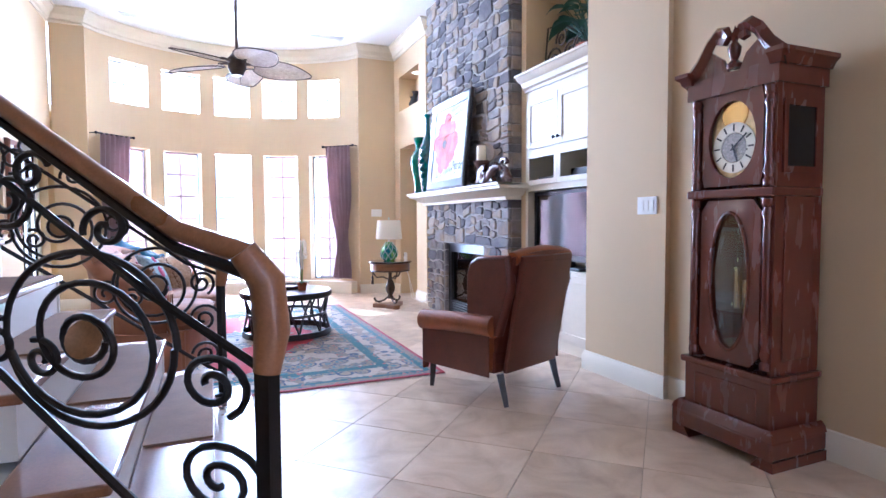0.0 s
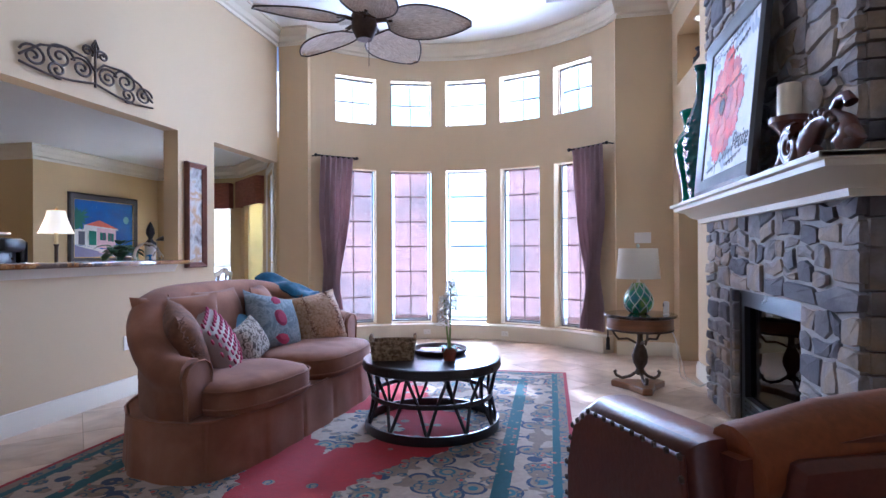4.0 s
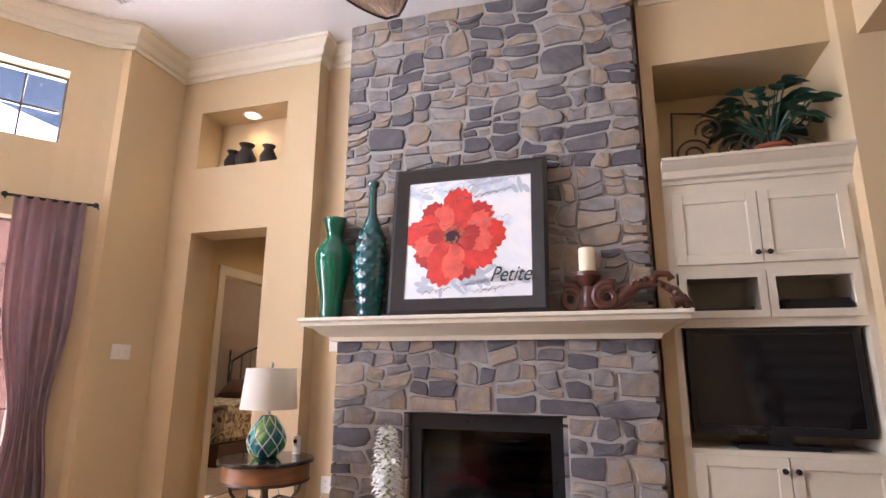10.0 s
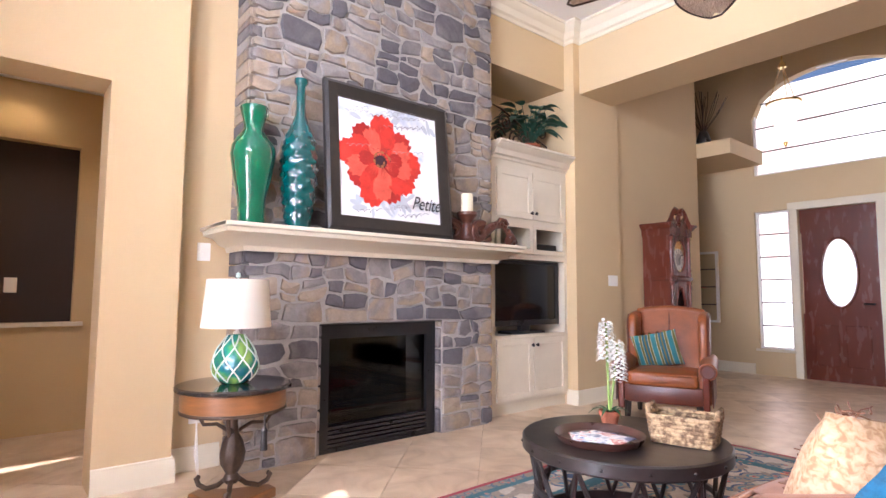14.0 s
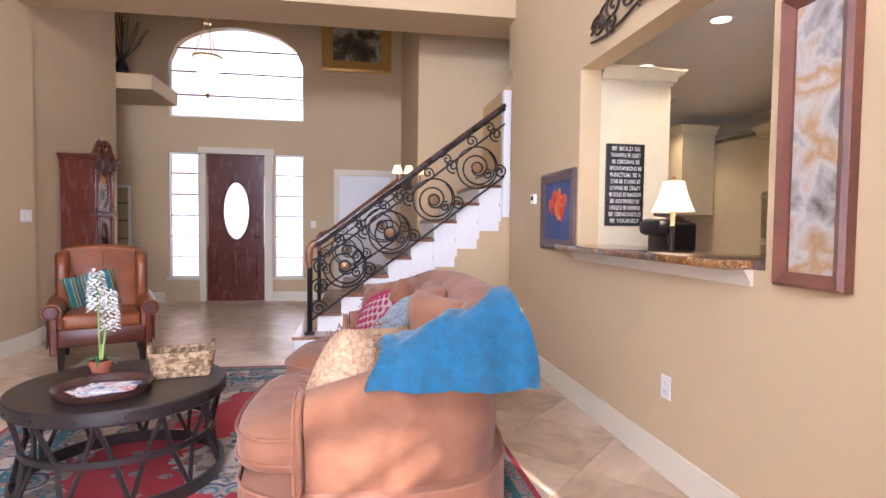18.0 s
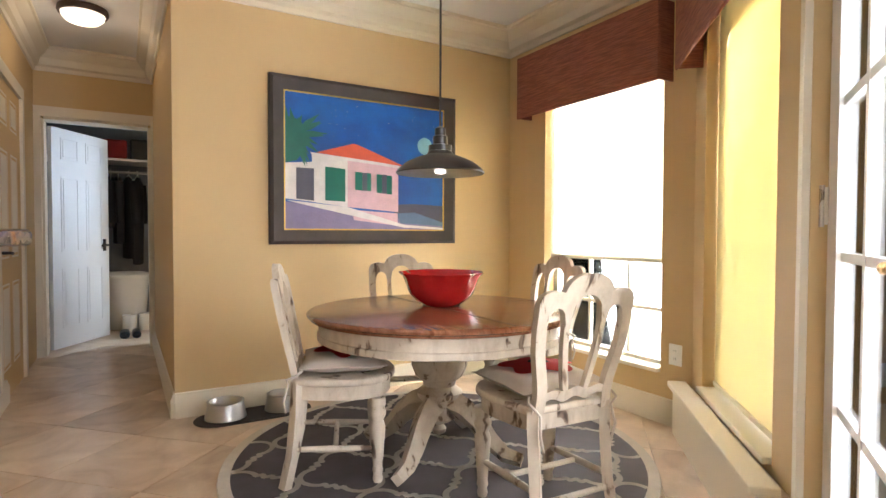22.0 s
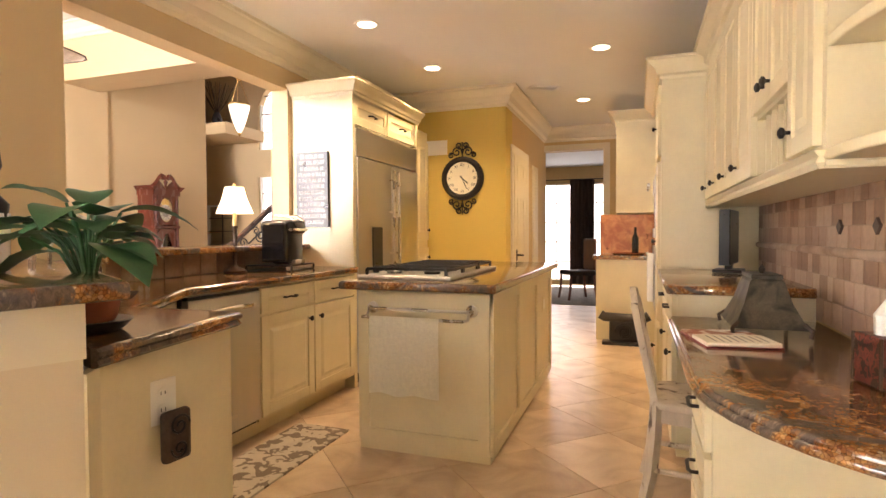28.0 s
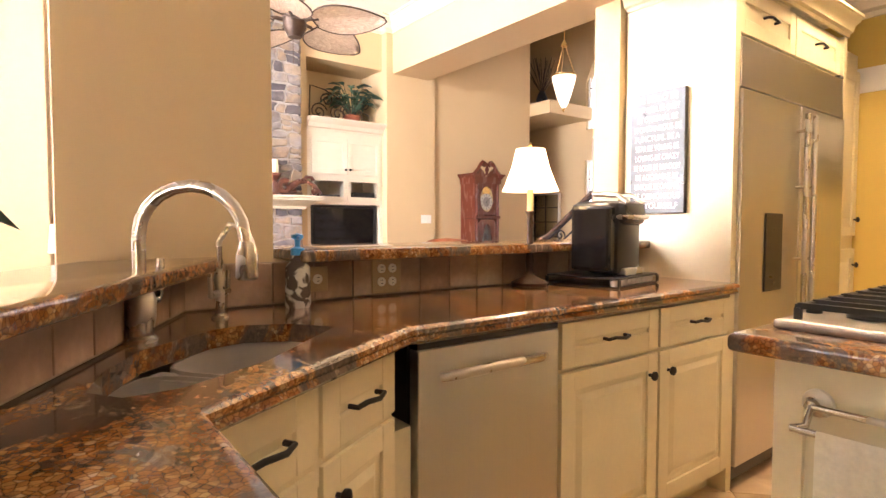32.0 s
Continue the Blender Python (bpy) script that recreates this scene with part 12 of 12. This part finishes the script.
casing(7.38, 8.2, 2.05, Matrix.Translation((-7.798, 0, 0)) @ WEST, TRIM)
structure("door_jamb", merge(merge(bx(-8.0, -7.8, 7.381, 7.40, 0, 2.03), bx(-8.0, -7.8, 8.18, 8.199, 0, 2.03)), bx(-8.0, -7.8, 7.40, 8.18, 2.031, 2.049)), TRIM)
six_panel_door("door_laundry", "white six-panel laundry door standing open", 0.76, 2.0, Matrix.Translation((-8.02, 7.43, 0.01)) @ pose(0, 0, 0, 0, 0, 180 - 33), WHITE, 0.69)
plate("light_switch", "white double light switch on the hall wall", at(-5.73, 7.332, 1.295, FLIP), 2)
# unseen added window; its cloudy pane keeps direct sun off the door
lw = tagged(new("window_laundry"), "unseen narrow frosted window added to light the laundry door", kind="structure")
part("pane", bx(-8.215, -8.005, 8.93, 8.94, 0.905, 1.995), NSHADE, lw)
for q in ((-8.22, -8.19, 0.9, 2.0), (-8.03, -8.0, 0.9, 2.0), (-8.19, -8.03, 0.9, 0.93), (-8.19, -8.03, 1.97, 2.0)):
    part("window_frame", bx(q[0], q[1], 8.905, 8.929, q[2], q[3]), WHITE, lw)
CLOTH = material("black_cloth", (0.014, 0.014, 0.017), 0.85, grain=0.3, bump=0.3)
rod = thing("clothes_rail", "steel clothes rail under a white shelf", "rail", pose(0, 0, 0))
part("rail", tube(bmesh.new(), [(-9.2, 7.0, 1.74), (-9.2, 8.88, 1.74)], 0.014, 10), STEEL, rod, smooth=60)
part("shelf", bx(-9.59, -9.1, 6.95, 8.88, 1.86, 1.885), WHITE, rod)
for k, (yy, l, w) in enumerate(((7.93, 0.78, 0.22), (8.03, 0.95, 0.19), (8.12, 1.02, 0.16), (7.86, 0.6, 0.2))):
    s = thing("hanging_shirt", "black garment hanging from the laundry rail", "clothes", pose(-9.2, yy, 1.72, 0, 0, 20 * math.sin(k * 2.1)))
    part("hanger", tube(bmesh.new(), [(0, 0, 0.03), (0.015, 0, 0.045), (0, 0, 0.0), (-w * 0.8, 0, -0.07), (w * 0.8, 0, -0.07), (0, 0, 0.0)], 0.004, 5), PLASTIC, s)
    b = bmesh.new()
    lathe(b, [(w * 0.35, -l), (w * 0.8, -l + 0.01), (w * 0.86, -l * 0.6), (w * 0.95, -0.16), (w * 0.75, -0.09), (0.06, -0.03)], 24, Matrix.Diagonal((1, 0.30, 1, 1)), lambda a, z: 0.10 * math.sin(a * 7 + z * 5))
    part("cloth", b, CLOTH, s, smooth=60)
    for sg in (-1, 1):
        part("sleeve", tube(bmesh.new(), [(sg * w * 0.8, 0, -0.11), (sg * w * 1.05, 0.01, -0.3), (sg * w * 1.0, 0.02, -0.55)], 0.05, 8, taper=lambda q: 1 - 0.3 * q), CLOTH, s, smooth=60)
cb = thing("laundry_cabinet", "white laundry wall cabinet", "cabinet")
part("body", bx(-9.05, -8.25, 8.45, 8.89, 1.22, 2.3), WHITE, cb)
for x in (-9.04, -8.64):
    part("door", bx(x, x + 0.38, 8.428, 8.449, 1.23, 2.29, bevel=0.004), WHITE, cb)
bin_ = thing("pet_food_bin", "white plastic storage bin with a lid", "bin", pose(-9.15, 7.98, 0))
part("body", lathe(bmesh.new(), [(0.19, 0), (0.20, 0.01), (0.245, 0.55), (0.25, 0.56), (0.0, 0.56)], 40), PLASTIC, bin_, smooth=40)
part("lid", lathe(bmesh.new(), [(0.262, 0.561), (0.268, 0.575), (0.262, 0.60), (0.20, 0.625), (0.0, 0.63)], 40), PLASTIC, bin_, smooth=40)
for x, y in ((-8.85, 8.02), (-8.9, 8.18)):
    pc = thing("paint_can", "small white paint can on the laundry floor", "can", pose(x, y, 0))
    part("can", lathe(bmesh.new(), [(0.07, 0), (0.072, 0.005), (0.072, 0.175), (0.068, 0.18), (0.0, 0.176)], 28), PLASTIC, pc, smooth=40)
    part("bail", tube(bmesh.new(), [(0.072 * math.cos(a), 0.073, 0.14 - 0.06 * math.sin(a)) for a in [math.pi * i / 10 for i in range(11)]], 0.002, 5), STEEL, pc)
for x0, y0, y1 in ((-8.62, 7.93, 8.02), (-8.60, 8.04, 8.12)):
    solid("slipper", bx(x0, x0 + 0.26, y0, y1, 0.001, 0.07, bevel=0.03), BLACK, "dark slipper lying on the laundry floor", "slipper", smooth=60, group="slippers on the laundry floor")
solid("red_carrier", bx(-9.45, -9.15, 7.72, 8.02, 1.888, 2.1, bevel=0.02), material("red_cloth", (0.25, 0.02, 0.02), 0.8, grain=0.3), "dark red bag on the laundry shelf", "bag")
solid("storage_basket", bx(-9.5, -9.15, 8.05, 8.4, 1.888, 2.12, bevel=0.02), BLACKWOOD, "black basket on the laundry shelf", "basket")


# ---- floor tiles, last ----
T_ = 0.52
tiles = bmesh.new()


def tile_mesh(seed):
    bm = bx(-T_ / 2 + 0.002, T_ / 2 - 0.002, -T_ / 2 + 0.002, T_ / 2 - 0.002, -0.012, 0.0)
    return finish(bm, "tile", TILE)


floor = tagged(new("floor"), "beige travertine tiles laid on the diagonal", kind="structure")
shared = [tile_mesh(i) for i in range(1)]
rest, count = bmesh.new(), 0
for i in range(-40, 40):
    for j in range(-40, 40):
        u, v = (i + 0.5) * T_, (j + 0.5) * T_
        x, y = (u - v) * math.sqrt(0.5) - 4.23, (u + v) * math.sqrt(0.5) + 5.45
        inside = (-2.9 < x < 4.6 and -0.7 < y < 9.5) or (-5.9 < x < -2.0 and 0.3 < y < 11.0) or (-8.3 < x < -5.5 and 7.0 < y < 8.6)
        wide = -10 < x < 6 and -3 < y < 11.3
        if not (inside or wide):
            continue
        near = (-2.0 < x < 2.7 and -0.4 < y < 9.2) or (-5.4 < x < -2.3 and 4.0 < y < 10.6) or (-7.6 < x < -5.4 and 7.2 < y < 8.3)
        if near and count < 300:
            t = new("tile", shared[0])
            t.parent = floor
            t.matrix_basis = pose(x, y, 0, 0, 0, 45 + 90 * rnd.randrange(4))
            count += 1
        else:
            box(rest, -T_ / 2 + 0.002, T_ / 2 - 0.002, -T_ / 2 + 0.002, T_ / 2 - 0.002, -0.012, 0.0, m=pose(x, y, 0, 0, 0, 45))
far = new("far_tiles", finish(rest, "far_tiles", TILE))
far.parent = floor
tagged(far, kind="stuff")
